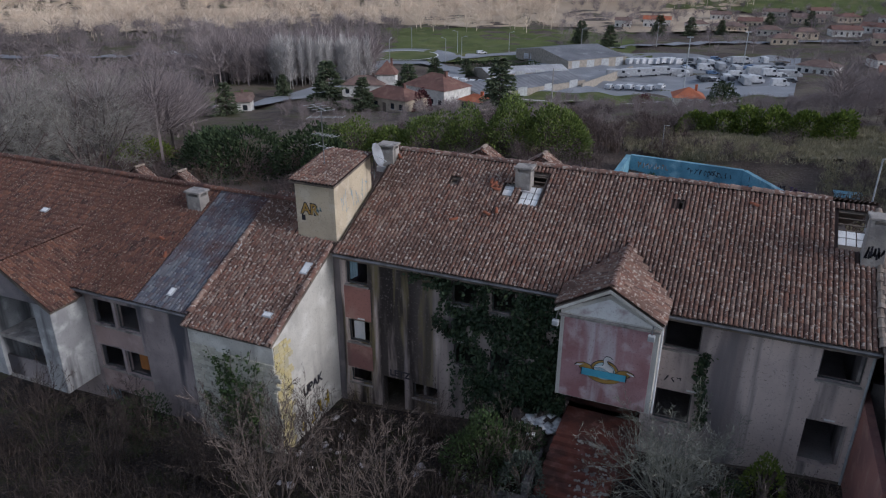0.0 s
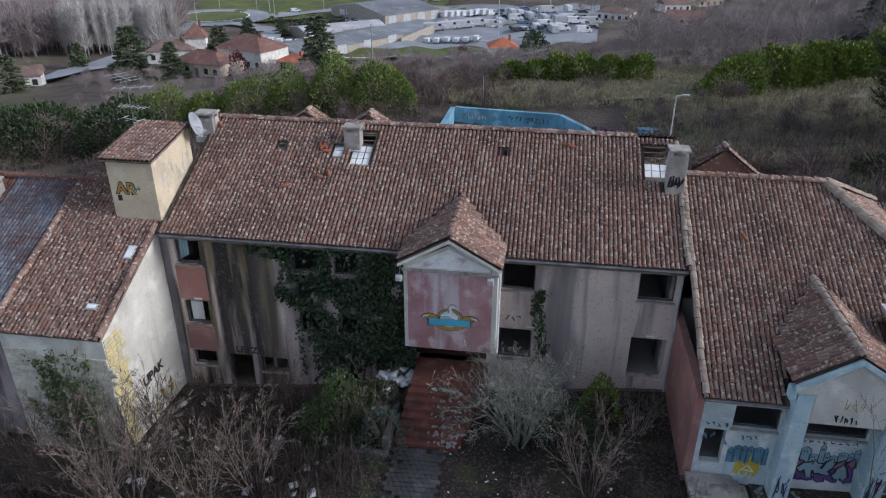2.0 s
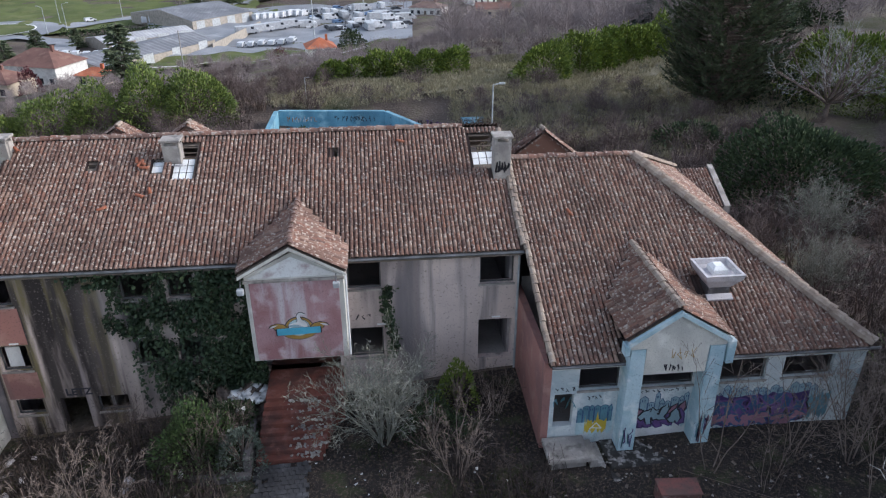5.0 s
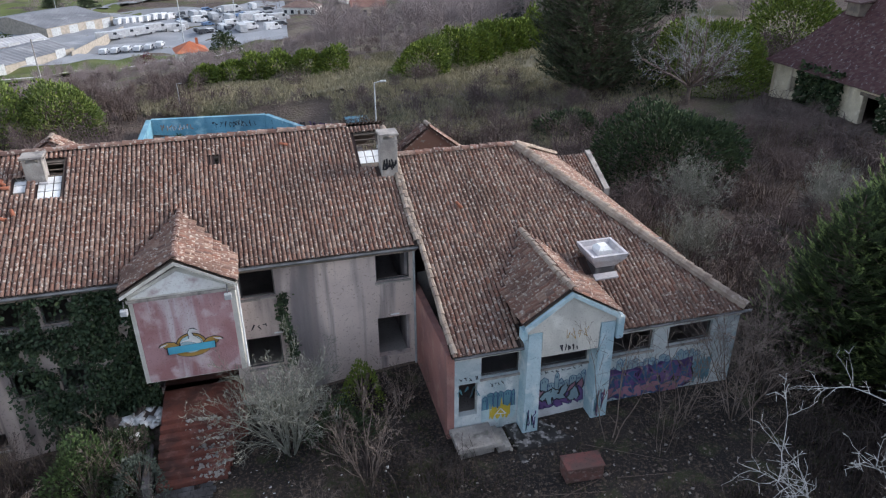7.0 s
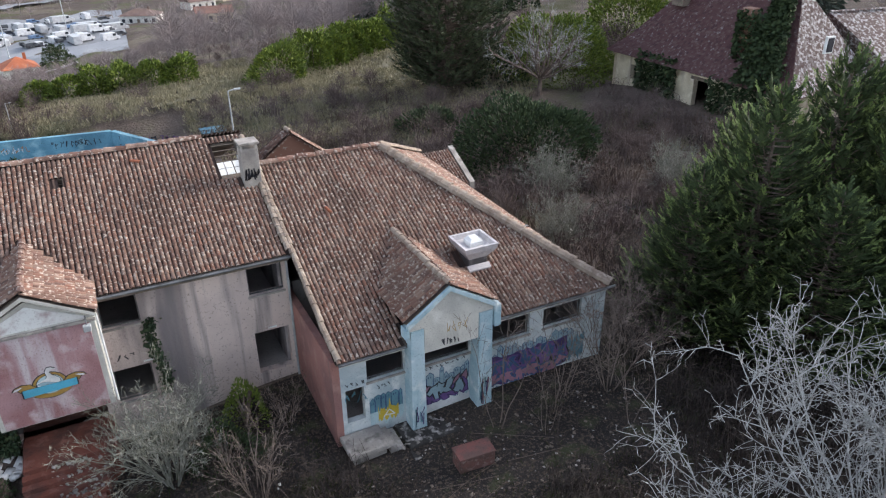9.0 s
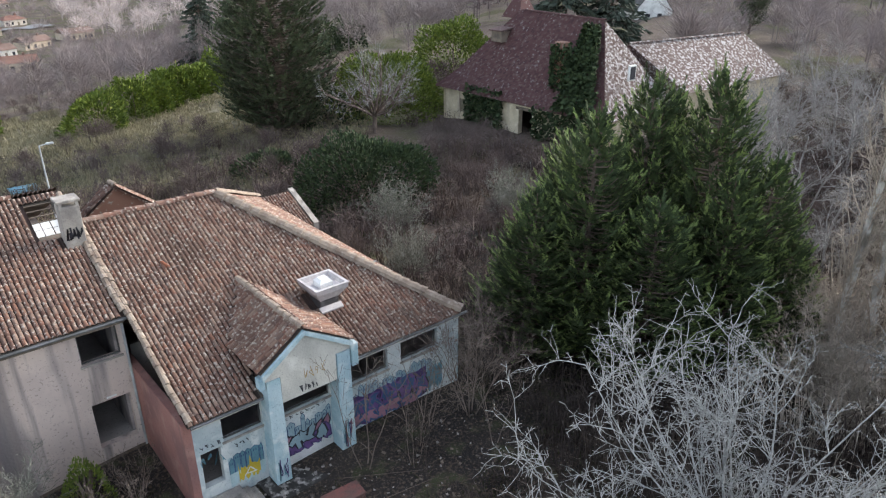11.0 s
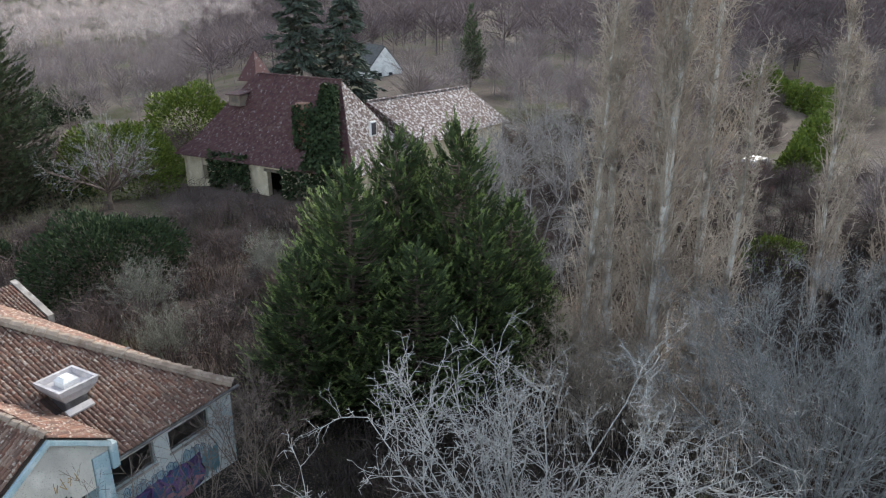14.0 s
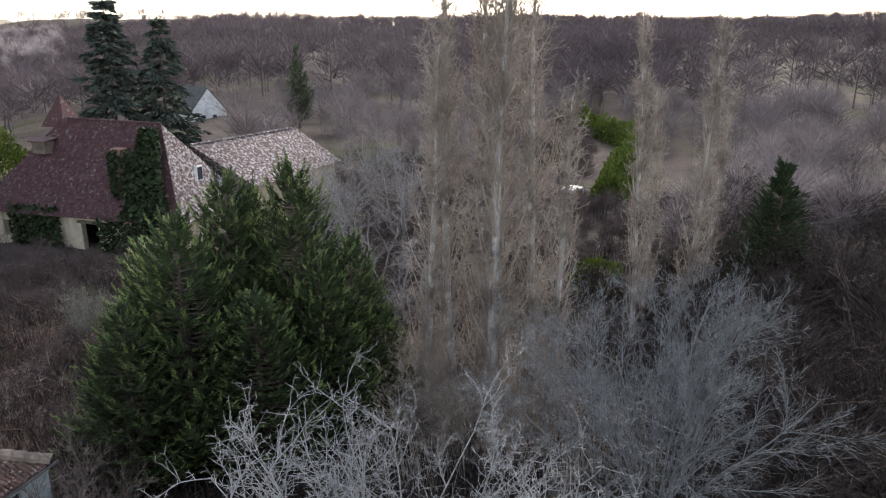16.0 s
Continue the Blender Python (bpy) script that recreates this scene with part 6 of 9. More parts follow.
wisp = bare("bare_tree", "wispy grey bare tree at the corner of the wing", "tree", (15.0, 16.1), 0, 414, [(9, 0.55, 34, 0.07, 0.04), (7, 0.55, 36, 0.10, 0.03), (6, 0.5, 38, 0.14, 0.02), (0, 0.5, 30, 0.2, 0)], 6.6, 0.030, TWIG_SHRUB, TWIG_SHRUB, 5, 0.4, "wispy trees")
for (x, y), k, t in (((16.9, 18.7), 0.9, 150),):
    c = copy_thing(wisp, pose(x, y, surf_z(x, y) - 0.1, 0, 0, t))
    c.scale = (k, k, k)
sapling = bare("bare_shrub", "thin brown sapling with long bare branches", "shrub", (10.3, 16.2), 0, 415, [(7, 0.6, 34, 0.08, 0.06), (5, 0.5, 40, 0.12, 0.03), (0, 0.5, 30, 0.2, 0.0)], 5.8, 0.024, TWIG_SHRUB, TWIG_SHRUB, 3, 0.3, "saplings")
for (x, y), k, t in (((12.4, 16.0), 0.8, 90), ((13.4, 16.6), 0.9, 200), ((11.6, 15.2), 0.6, 300), ((14.6, 14.4), 0.8, 40)):
    c = copy_thing(sapling, pose(x, y, surf_z(x, y) - 0.1, 0, 0, t))
    c.scale = (k, k, k)
# crowns use the shade-dark twig colour, as the bank lies in shade
brown = bare("bare_tree", "bare tree on the bank, twigs darkened for shade", "tree", (30.0, -9.0), 0, 412, ROUND, 10.0, 0.14, BARK_BROWN, TWIG_DARK, 3, 0.35, "dark bare trees")
for (x, y), k, t in (((36, -12), 1.0, 60), ((27, -6.5), 0.7, 120), ((40, -6), 0.9, 200), ((33, -15), 1.0, 250), ((44, -14), 1.1, 320), ((26, -12), 0.9, 20), ((52, -12), 1.1, 90), ((48, -20), 1.2, 150), ((60, -8), 1.1, 210)):
    c = copy_thing(brown, pose(x, y, surf_z(x, y) - 0.1, 0, 0, t))
    c.scale = (k, k, k)

evergreen("garden_bush", "grey-green shrub at the foot of the wing", "bush", (-20.5, 17.4), 1.5, 0.9, 2.2, 1200, 0.13, LEAF_DARK, 341)


# ---- ivy over the facade ----
def ivy():
    rng = np.random.default_rng(77)
    P, W = [], []
    while len(P) < 12500:
        x, z = rng.uniform(-10.9, -4.3), rng.uniform(1.2, 7.5)
        edge = noise.noise((x * 0.9, z * 0.7, 5.0)) * 1.3
        left_edge = -10.7 + (7.5 - z) * 0.55 + edge
        if x < left_edge:
            continue
        thin = noise.noise((x * 1.3, z * 1.1, 9.0)) + 0.5 * noise.noise((x * 3.1, z * 2.4, 2.0))
        if thin > 0.28 + 0.10 * (x + 8) and rng.random() < 0.93:
            continue
        if any(a - 0.05 < x < b + 0.05 and c < z < d for a, b, c, d in OPEN[5:9]) and rng.random() < 0.9:
            continue
        if x < -5.6 and 4.5 < z < 4.85 and rng.random() < 0.6:
            continue
        P.append((x, FY - abs(rng.normal(0, 0.16)) - 0.03 - 0.22 * max(0, (x + 8) / 4), z))
        W.append((rng.normal(0, 0.5), -0.7, rng.normal(-0.4, 0.5)))
    for i in range(46):                                      # strands that hang free below
        x, z, n = rng.uniform(-9.0, -4.6), rng.uniform(2.6, 5.6), int(rng.integers(14, 40))
        for k in range(n):
            P.append((x + rng.normal(0, 0.06), FY - 0.25 - abs(rng.normal(0, 0.08)), z - k * 0.06))
            W.append((rng.normal(0, 0.5), -0.4, -0.8))
    for i in range(700):                                     # a thin climber on the other side of the bay
        z = rng.uniform(3.2, 6.3)
        P.append((0.32 + rng.normal(0, 0.09) + 0.12 * math.sin(z * 2), FY - 0.05 - abs(rng.normal(0, 0.05)), z))
        W.append((rng.normal(0, 0.5), -0.7, -0.3))
    v, f = leaf_quads(np.array(P), np.array(W), 0.14, 0.12, rng)
    tagged(new("ivy", quads_mesh("ivy", v, f, LEAF_IVY)), "dark green ivy covering the facade beside the bay", "climber", kind="stuff")


def stone_climber():
    """A thin creeper that forks up the stone wall."""
    rng = np.random.default_rng(78)
    P, W, segs = [], [], []
    for i in range(26):
        p, a = np.array([rng.uniform(-16.6, -14.9), 0.9]), rng.normal(0.0, 0.32)
        for k in range(int(rng.integers(7, 15))):
            a = a * 0.85 + rng.normal(0, 0.22)
            q = p + 0.32 * np.array([math.sin(a), math.cos(a)])
            if not -17.6 < q[0] < -14.6 or q[1] > 5.2:
                break
            segs.append((p[0], JY - 0.05, p[1], q[0], JY - 0.05, q[1], 0.012, 0.010))
            for _ in range(int(rng.integers(3, 12))):
                f = rng.random()
                P.append((p[0] + (q[0] - p[0]) * f + rng.normal(0, 0.09), JY - 0.07 - abs(rng.normal(0, 0.07)), p[1] + (q[1] - p[1]) * f + rng.normal(0, 0.07)))
                W.append((rng.normal(0, 0.6), -0.6, rng.normal(-0.2, 0.5)))
            p = q
    climber = thing("creeper", "green creeper on the pale stone wall", "climber", (0, 0, 0))
    tagged(part("stem", quads_mesh("stem", *sticks(segs, 4), BARK_BROWN), None, climber), kind="stuff")
    part("foliage", quads_mesh("foliage", *leaf_quads(np.array(P), np.array(W), 0.14, 0.11, rng), LEAF_GARDEN), None, climber)


ivy()
stone_climber()

# ---- sheets laid over the ground ----
def draped(name, label, category, outline_of, nu, nv, lift, material):
    """A sheet over the ground: outline_of(u, v) gives x, y for u, v from 0 to 1."""
    verts = []
    for j in range(nv + 1):
        for i in range(nu + 1):
            x, y = outline_of(i / nu, j / nv)
            verts.append((x, y, surf_z(x, y) + lift))
    quads = [(j * (nu + 1) + i, j * (nu + 1) + i + 1, (j + 1) * (nu + 1) + i + 1, (j + 1) * (nu + 1) + i) for j in range(nv) for i in range(nu)]
    ob = new(name, quads_mesh(name, verts, quads, material))
    return tagged(ob, label, category, kind="structure")


def polar_sheet(name, label, category, az0, az1, r0, r1, lift, material, wobble=0.0):
    def at(u, v):
        e = 4 * u * (1 - u) * 4 * v * (1 - v)
        k = wobble * (1 - min(e * 3, 1)) * noise.noise((u * 7, v * 7, az0))
        a, r = radians(az0 + (az1 - az0) * (u + k)), r0 + (r1 - r0) * (v + k)
        return r * math.sin(a), r * math.cos(a)
    return draped(name, label, category, at, 60, 40, lift, material)


def ribbon(name, label, points, width, lift, material, category="road"):
    """A strip of even width along a line of (x, y)."""
    p = [Vector((x, y, 0)) for x, y in points]
    fine = []
    for a, b in zip(p, p[1:]):
        n = max(2, int((b - a).length / 6))
        fine += [a.lerp(b, i / n) for i in range(n)]
    fine.append(p[-1])
    verts, quads = [], []
    for i, c in enumerate(fine):
        d = (fine[min(i + 1, len(fine) - 1)] - fine[max(i - 1, 0)]).normalized()
        s = Vector((-d.y, d.x, 0)) * width / 2
        zc = surf_z(c.x, c.y) + lift
        for q in (c - s, c + s):
            verts.append((q.x, q.y, max(zc, surf_z(q.x, q.y) + lift)))
    quads = [(2 * i, 2 * i + 1, 2 * i + 3, 2 * i + 2)[::-1] for i in range(len(fine) - 1)]
    return tagged(new(name, quads_mesh(name, verts, quads, material)), label, category, kind="structure")


def forecourt_at(u, v):
    return -30 + 58 * u, 3.0 + 19.2 * v


draped("forecourt", "wet dark earth and dead leaves before the buildings", "ground", forecourt_at, 90, 40, 0.03, DARK_SOIL)
# dark sheets added where the ground lies in shade under the trees
polar_sheet("bank_litter", "litter sheet under the bank's trees, darkened for shade", "ground", 57, 128, 14, 92, 0.05, DARK_SOIL, 0.06)
polar_sheet("bank_litter", "litter sheet beside the wing, darkened for shade", "ground", 42, 58, 22, 41, 0.06, DARK_SOIL, 0.06)
polar_sheet("meadow", "pale dry grass below the laurel hedge", "field", 6, 30, 76, 93, 0.22, DRY_GRASS, 0.12)
polar_sheet("field", "short green grass field above the yard", "field", -21, 3, 190, 228, 0.45, GRASS, 0.1)
polar_sheet("field", "green verge round the roundabout", "field", -36, -8, 292, 420, 0.5, GRASS, 0.1)
polar_sheet("field", "distant pale green meadow", "field", -6, 10, 560, 700, 0.8, GRASS, 0.1)
# sheet added to brighten the far slope: sunlight put into the litter's colour
polar_sheet("far_slope", "litter under the far trees, lightened as if sunlit", "ground", -78, 0, 430, 800, 0.6, worn("sun-brightened leaf litter", (0.46, 0.36, 0.26), (0.36, 0.28, 0.20), (0.52, 0.42, 0.31), 0.02, 1.0, 0.95), 0.1)
polar_sheet("field", "small green clearing in the wood", "field", -43, -38, 195, 225, 0.45, GRASS, 0.1)

# ---- the empty swimming pool ----
POOL_BLUE = worn("faded blue pool paint", (0.17, 0.35, 0.44), (0.11, 0.24, 0.31), (0.31, 0.47, 0.53), 0.5, 6.0)
pool = thing("swimming_pool", "empty blue-painted pool with graffiti walls", "pool")
RIM, FLOOR = -0.75, -2.35
outline = [(-9.6, 60.0), (-9.3, 71.0), (1.3, 69.8), (6.2, 61.6), (5.0, 59.0)]
bm = bmesh.new()
add_loft(bm, [[(x, y, FLOOR - 0.2) for x, y in outline[::-1]], [(x, y, FLOOR) for x, y in outline[::-1]]])
part("pool_floor", bm, POOL_BLUE, pool)
for (ax, ay), (bx, by) in zip(outline, outline[1:] + outline[:1]):
    d = Vector((bx - ax, by - ay, 0)).normalized()
    s = Vector((-d.y, d.x, 0)) * 0.35
    bm = bmesh.new()
    a, b = Vector((ax, ay, 0)), Vector((bx, by, 0))
    add_loft(bm, [[p + Vector((0, 0, z)) for p in (a, b, b + s, a + s)] for z in (FLOOR - 0.2, RIM)])
    bmesh.ops.recalc_face_normals(bm, faces=bm.faces)
    part("pool_wall", bm, POOL_BLUE, pool)
    bm = bmesh.new()
    add_loft(bm, [[p + Vector((0, 0, z)) for p in (a - s * 0.1, b - s * 0.1, b + s * 1.2, a + s * 1.2)] for z in (RIM + 0.004, RIM + 0.05)])
    bmesh.ops.recalc_face_normals(bm, faces=bm.faces)
    part("coping", bm, POOL_BLUE, pool)
PAINTS = {n: plain(n + " spray paint", c, 0.6) for n, c in (("orange", (0.42, 0.17, 0.05)), ("black", (0.03, 0.03, 0.04)), ("purple", (0.07, 0.045, 0.14)), ("violet", (0.15, 0.085, 0.23)), ("pink", (0.33, 0.17, 0.22)), ("yellow", (0.55, 0.40, 0.05)),
                                                             ("turquoise", (0.12, 0.25, 0.31)), ("skyblue", (0.27, 0.38, 0.43)), ("white", (0.66, 0.66, 0.66)), ("gold", (0.36, 0.22, 0.06)), ("banner_blue", (0.08, 0.36, 0.50)), ("deepblue", (0.05, 0.10, 0.20)), ("paleblue", (0.40, 0.52, 0.55)))}


def stroke(bm, pts, width, y, thick=0.004):
    """A flat brush stroke through (x, z) points on an upright wall that faces -y."""
    for (ax, az), (bx, bz) in zip(pts, pts[1:]):
        d = Vector((bx - ax, bz - az)).normalized()
        n = Vector((-d.y, d.x)) * width / 2
        e = d * width * 0.3
        q = [(ax - e.x + n.x, az - e.y + n.y), (ax - e.x - n.x, az - e.y - n.y), (bx + e.x - n.x, bz + e.y - n.y), (bx + e.x + n.x, bz + e.y + n.y)]
        vs = [bm.verts.new((x, y, z)) for x, z in q]
        bm.faces.new(vs)


def tag(parent, x0, x1, z0, z1, y, paint, seed, letters=4, width=0.05, label="", name="graffiti_tag"):
    """Scrawled lettering that cannot be read: strokes in its place and size."""
    rng = np.random.default_rng(seed)
    bm = bmesh.new()
    w = (x1 - x0) / letters
    for i in range(letters):
        a = x0 + i * w
        pts = [(a + rng.uniform(0.05, 0.85) * w, z0 + rng.uniform(0, 1) * (z1 - z0)) for _ in range(5)]
        stroke(bm, pts, width, y)
    return part(name, bm, PAINTS[paint], parent, label)


for i, (x0, x1, c) in enumerate(((-8.4, -5.4, "orange"), (-3.8, -0.6, "black"), (-7.9, -5.9, "white"), (-2.6, 0.4, "black"))):
    t = tag(pool, x0, x1, -1.7, -1.1, 0, c, 60 + i, 8, 0.05)
    t.matrix_basis = Matrix(((1, 0, 0, 0), (-0.113, 1, 0, 69.85 - 0.03 * (i + 1)), (0, 0, 1, 0), (0, 0, 0, 1)))
for i, c in enumerate(("violet", "pink", "black")):
    t = tag(pool, 0, 6.5, -1.9, -0.95, 0, c, 70 + i, 12, 0.07)
    t.matrix_basis = Matrix(((0.51, 0, 0, 1.75), (-0.86, 1, 0, 69.0 - 0.05 * (i + 1)), (0, 0, 1, 0), (0, 0, 0, 1)))
evergreen("pool_shrub", "dark shrub growing before the pool wall", "bush", (-6.0, 63.0), 1.8, 1.6, 2.6, 1200, 0.3, LEAF_DARK, 350)
bm = bmesh.new()
tube_between(bm, (0, 0, 0), (0, 0, 7.5), 0.05, 0.04, 8)
tube_between(bm, (0, 0, 7.5), (0.4, 0, 7.58), 0.03, 0.03, 6)
lamp = thing("street_lamp", "thin grey lamp post by the pool", "lamp", (7.35, 41.9, surf_z(7.35, 41.9) - 0.1))
part("pole", bm, PALE_METAL, lamp)
part("lamp_head", box(0.34, 0.72, -0.08, 0.08, 7.52, 7.62, 0.02), PALE_METAL, lamp)
c = copy_thing(lamp, pose(-7.0, 77.7, surf_z(-7, 77.7) - 0.1, 0, 0, 0))
c.scale = (0.7, 0.7, 0.36)
loose_sheet = thing("loose_sheet", "blue-grey sheet lying in the scrub", "debris", (9.3, 63.5, surf_z(9.3, 63.5) + 0.5))
part("sheet", box(-1.0, 1.1, -0.9, 0.9, -0.05, 0.05), POOL_BLUE, loose_sheet)


# ---- flat-tiled roofs of the old cottage ----
def shingles(name, parent, a, b, c, d, material, wide=0.24, tall=0.22, seed=1):
    """Overlapping flat tiles over a patch: a, b along the eave, d, c along the top."""
    rng = np.random.default_rng(seed)
    a, b, c, d = (np.array(p, float) for p in (a, b, c, d))
    nv = int(np.linalg.norm((d + c - a - b) / 2) / tall)
    nrm = np.cross(b - a, (d + c) / 2 - (a + b) / 2)
    nrm = nrm / np.linalg.norm(nrm)
    out = []
    for j in range(nv):
        l0, r0 = a + (d - a) * (j / nv), b + (c - b) * (j / nv)
        l1, r1 = a + (d - a) * ((j + 1.25) / nv), b + (c - b) * ((j + 1.25) / nv)
        nu = max(1, int(np.linalg.norm(r0 - l0) / wide))
        f = (np.arange(nu) + (0.5 if j % 2 else 0)) / nu
        g = np.minimum(f + 0.96 / nu, 1.0)
        lift = (0.03 + np.abs(rng.normal(0, 0.012, nu)))[:, None] * nrm
        q = np.stack([l0 + (r0 - l0) * f[:, None] + lift, l0 + (r0 - l0) * g[:, None] + lift, l1 + (r1 - l1) * g[:, None], l1 + (r1 - l1) * f[:, None]], 1)
        out.append(q[f < 0.999])
    v = np.concatenate(out).reshape(-1, 3)
    return tagged(part(name, quads_mesh(name, v, np.arange(len(v)).reshape(-1, 4), material), None, parent), kind="stuff")


def solid_roof(name, parent, rings, material):
    bm = bmesh.new()
    add_loft(bm, rings)
    bmesh.ops.recalc_face_normals(bm, faces=bm.faces)
    return part(name, bm, material, parent)


cottage = thing("cottage", "old hipped stone cottage with dark tile roof, overgrown by ivy", "house")
GZ0 = 0.6
COPEN = [(43.7, 45.4, 1.5, 3.9), (52.9, 53.7, 2.2, 3.6), (38.2, 39.2, 2.4, 3.8)]
fwall = part("front_wall", wall_with_openings(-55.8, -36.0, GZ0, 4.9, 0.5, [(-b, -a, z0, z1) for a, b, z0, z1 in COPEN]), LIMEWASH, cottage, "cream limewashed stone wall")
fwall.matrix_basis = Matrix(((0, 1, 0, 47.8), (-1, 0, 0, 0), (0, 0, 1, 0), (0, 0, 0, 1)))
part("side_wall", box(47.8, 57.2, 35.5, 36.0, GZ0, 4.9), RENDER_CREAM, cottage)
part("side_wall", box(47.8, 57.2, 55.8, 56.2, GZ0, 4.9), RENDER_CREAM, cottage)
part("back_wall", box(56.8, 57.2, 36.0, 55.8, GZ0, 4.9), RENDER_CREAM, cottage)
part("floor", box(48.3, 56.8, 36.0, 55.8, GZ0, 1.3), INTERIOR, cottage)
part("lintel", box(47.68, 47.797, 43.4, 45.7, 3.9, 4.15), WOOD, cottage, "weathered wooden door lintel")
E0 = [(47.0, 35.0, 4.6), (58.0, 35.0, 4.6), (58.0, 56.6, 4.6), (47.0, 56.6, 4.6)]
E1 = [(48.6, 36.4, 6.2), (56.4, 36.4, 6.2), (56.4, 55.0, 6.2), (48.6, 55.0, 6.2)]
E2 = [(52.45, 40.0, 11.85), (52.55, 40.0, 11.85), (52.55, 50.2, 12.0), (52.45, 50.2, 12.0)]
solid_roof("roof", cottage, [[(x, y, z - 0.06) for x, y, z in r] for r in (E0, E1, E2)], FLAT_TILE)
for i, mat in ((3, FLAT_TILE), (0, FLAT_PALE), (2, FLAT_TILE), (1, FLAT_TILE)):
    j = (i + 1) % 4
    for lo, hi, s in ((E0, E1, 1), (E1, E2, 2)):
        shingles("shingles", cottage, lo[i], lo[j], hi[j], hi[i], mat, seed=80 + 3 * i + s)
cap_row("ridge", (52.5, 40.0, 11.9), (52.5, 50.2, 12.05), cottage, 0.16, FLAT_TILE)
solid_roof("turret_roof", cottage, [[(52.6, 50.3, 11.2), (55.2, 50.3, 11.2), (55.2, 52.9, 11.2), (52.6, 52.9, 11.2)], [(53.85, 51.55, 14.0), (53.95, 51.55, 14.0), (53.95, 51.65, 14.0), (53.85, 51.65, 14.0)]], FLAT_TILE)
dm = new("dormer")
dm.parent = cottage
part("dormer_wall", box(50.0, 52.0, 50.2, 51.6, 9.2, 10.2), WOOD, dm)
solid_roof("dormer_roof", dm, [[(49.8, 50.0, 10.2), (52.2, 50.0, 10.5), (52.2, 51.8, 10.5), (49.8, 51.8, 10.2)], [(49.8, 50.0, 10.32), (52.2, 50.0, 10.62), (52.2, 51.8, 10.62), (49.8, 51.8, 10.32)]], FLAT_TILE)
part("skylight", box(51.6, 52.5, 36.3, 36.5, 7.3, 8.6), WHITE_PAINT, cottage, "white framed broken skylight")
# black plate in place of an opening: the dark inside is painted
part("skylight_dark_plate", box(51.72, 52.38, 36.26, 36.297, 7.42, 8.48), PAINTS["black"], cottage)
part("chimney", box(48.9, 49.8, 41.4, 42.5, 4.5, 10.2, 0.03), BRICK, cottage)


def cottage_ivy():
    rng = np.random.default_rng(91)
    P, W = [], []
    for i in range(8200):
        k = rng.random()
        if k < 0.42:                                     # over the corner of the roof
            v = rng.uniform(0, 0.92)
            y = rng.uniform(36.2 + 3.6 * v, 40.6 + 0.6 * v)
            x = 47.2 + (5.0 * v if v > 0.22 else 7 * v)
            z = 4.6 + (1.6 * v / 0.22 if v < 0.22 else 1.6 + 5.7 * (v - 0.22) / 0.78)
            P.append((x - 0.2 - abs(rng.normal(0, 0.2)), y, z + 0.15 + abs(rng.normal(0, 0.2))))
        elif k < 0.6:                                    # round the chimney
            a = rng.uniform(0, 6.28)
            P.append((49.3 + 0.75 * math.cos(a), 41.9 + 0.85 * math.sin(a), rng.uniform(5.0, 10.0)))
        elif k < 0.78:                                   # on the wall under that corner
            P.append((47.6 - abs(rng.normal(0, 0.25)), rng.uniform(36.0, 43.2), rng.uniform(1.3, 4.8)))
        else:                                            # on the wall further along
            y = rng.uniform(47.2, 52.3)
            P.append((47.6 - abs(rng.normal(0, 0.2)), y, rng.uniform(1.2, 5.2)))
        W.append((-0.8, rng.normal(0, 0.5), rng.normal(-0.2, 0.5)))
    v, f = leaf_quads(np.array(P), np.array(W), 0.38, 0.3, rng)
    tagged(new("ivy", quads_mesh("ivy", v, f, LEAF_DARK)), "dark ivy over the cottage roof and wall", "climber", kind="stuff")


t = tag(cottage, 0.0, 2.4, 1.0, 1.75, 0, "white", 191, 6, 0.10, "white scrawled graffiti")
t.matrix_basis = Matrix(((0, 1, 0, 47.78), (-1, 0, 0, 43.5), (0, 0, 1, 0), (0, 0, 0, 1)))
t = tag(cottage, 0.1, 2.3, 1.05, 1.7, 0, "violet", 192, 6, 0.05)
t.matrix_basis = Matrix(((0, 1, 0, 47.77), (-1, 0, 0, 43.5), (0, 0, 1, 0), (0, 0, 0, 1)))
cottage_ivy()
barn = thing("barn", "long low barn with pale lichened tile roof", "house")
BF, BR, BB = [(57.0, 33.9, 5.9), (72.8, 32.4, 6.0)], [(55.6, 39.5, 9.7), (70.3, 36.6, 9.75)], [(58.0, 44.5, 5.9), (73.5, 41.5, 6.0)]
bm = bmesh.new()
add_loft(bm, [[(57.4, 34.4, 0.8), (72.2, 33.0, 0.8), (72.8, 41.2, 0.8), (58.2, 44.0, 0.8)], [(57.4, 34.4, 5.95), (72.2, 33.0, 6.0), (72.8, 41.2, 6.0), (58.2, 44.0, 5.95)]])
bmesh.ops.recalc_face_normals(bm, faces=bm.faces)
part("barn_wall", bm, RENDER_CREAM, barn)
bm = bmesh.new()
tri = [[BF[0], BR[0], BB[0]], [BF[1], BR[1], BB[1]]]
add_loft(bm, tri)
bmesh.ops.recalc_face_normals(bm, faces=bm.faces)
part("roof", bm, FLAT_PALE, barn)
shingles("shingles", barn, BF[0], BF[1], BR[1], BR[0], FLAT_PALE, seed=95)
shingles("shingles", barn, BB[1], BB[0], BR[0], BR[1], FLAT_PALE, seed=96)
cap_row("ridge", BR[0], BR[1], barn, 0.16, FLAT_PALE)


# ---- houses of the village ----
PALE_WALLS = [plain("pale house wall", (0.55, 0.50, 0.44)), plain("white house wall", (0.70, 0.68, 0.64)), plain("cream house wall", (0.58, 0.48, 0.37))]
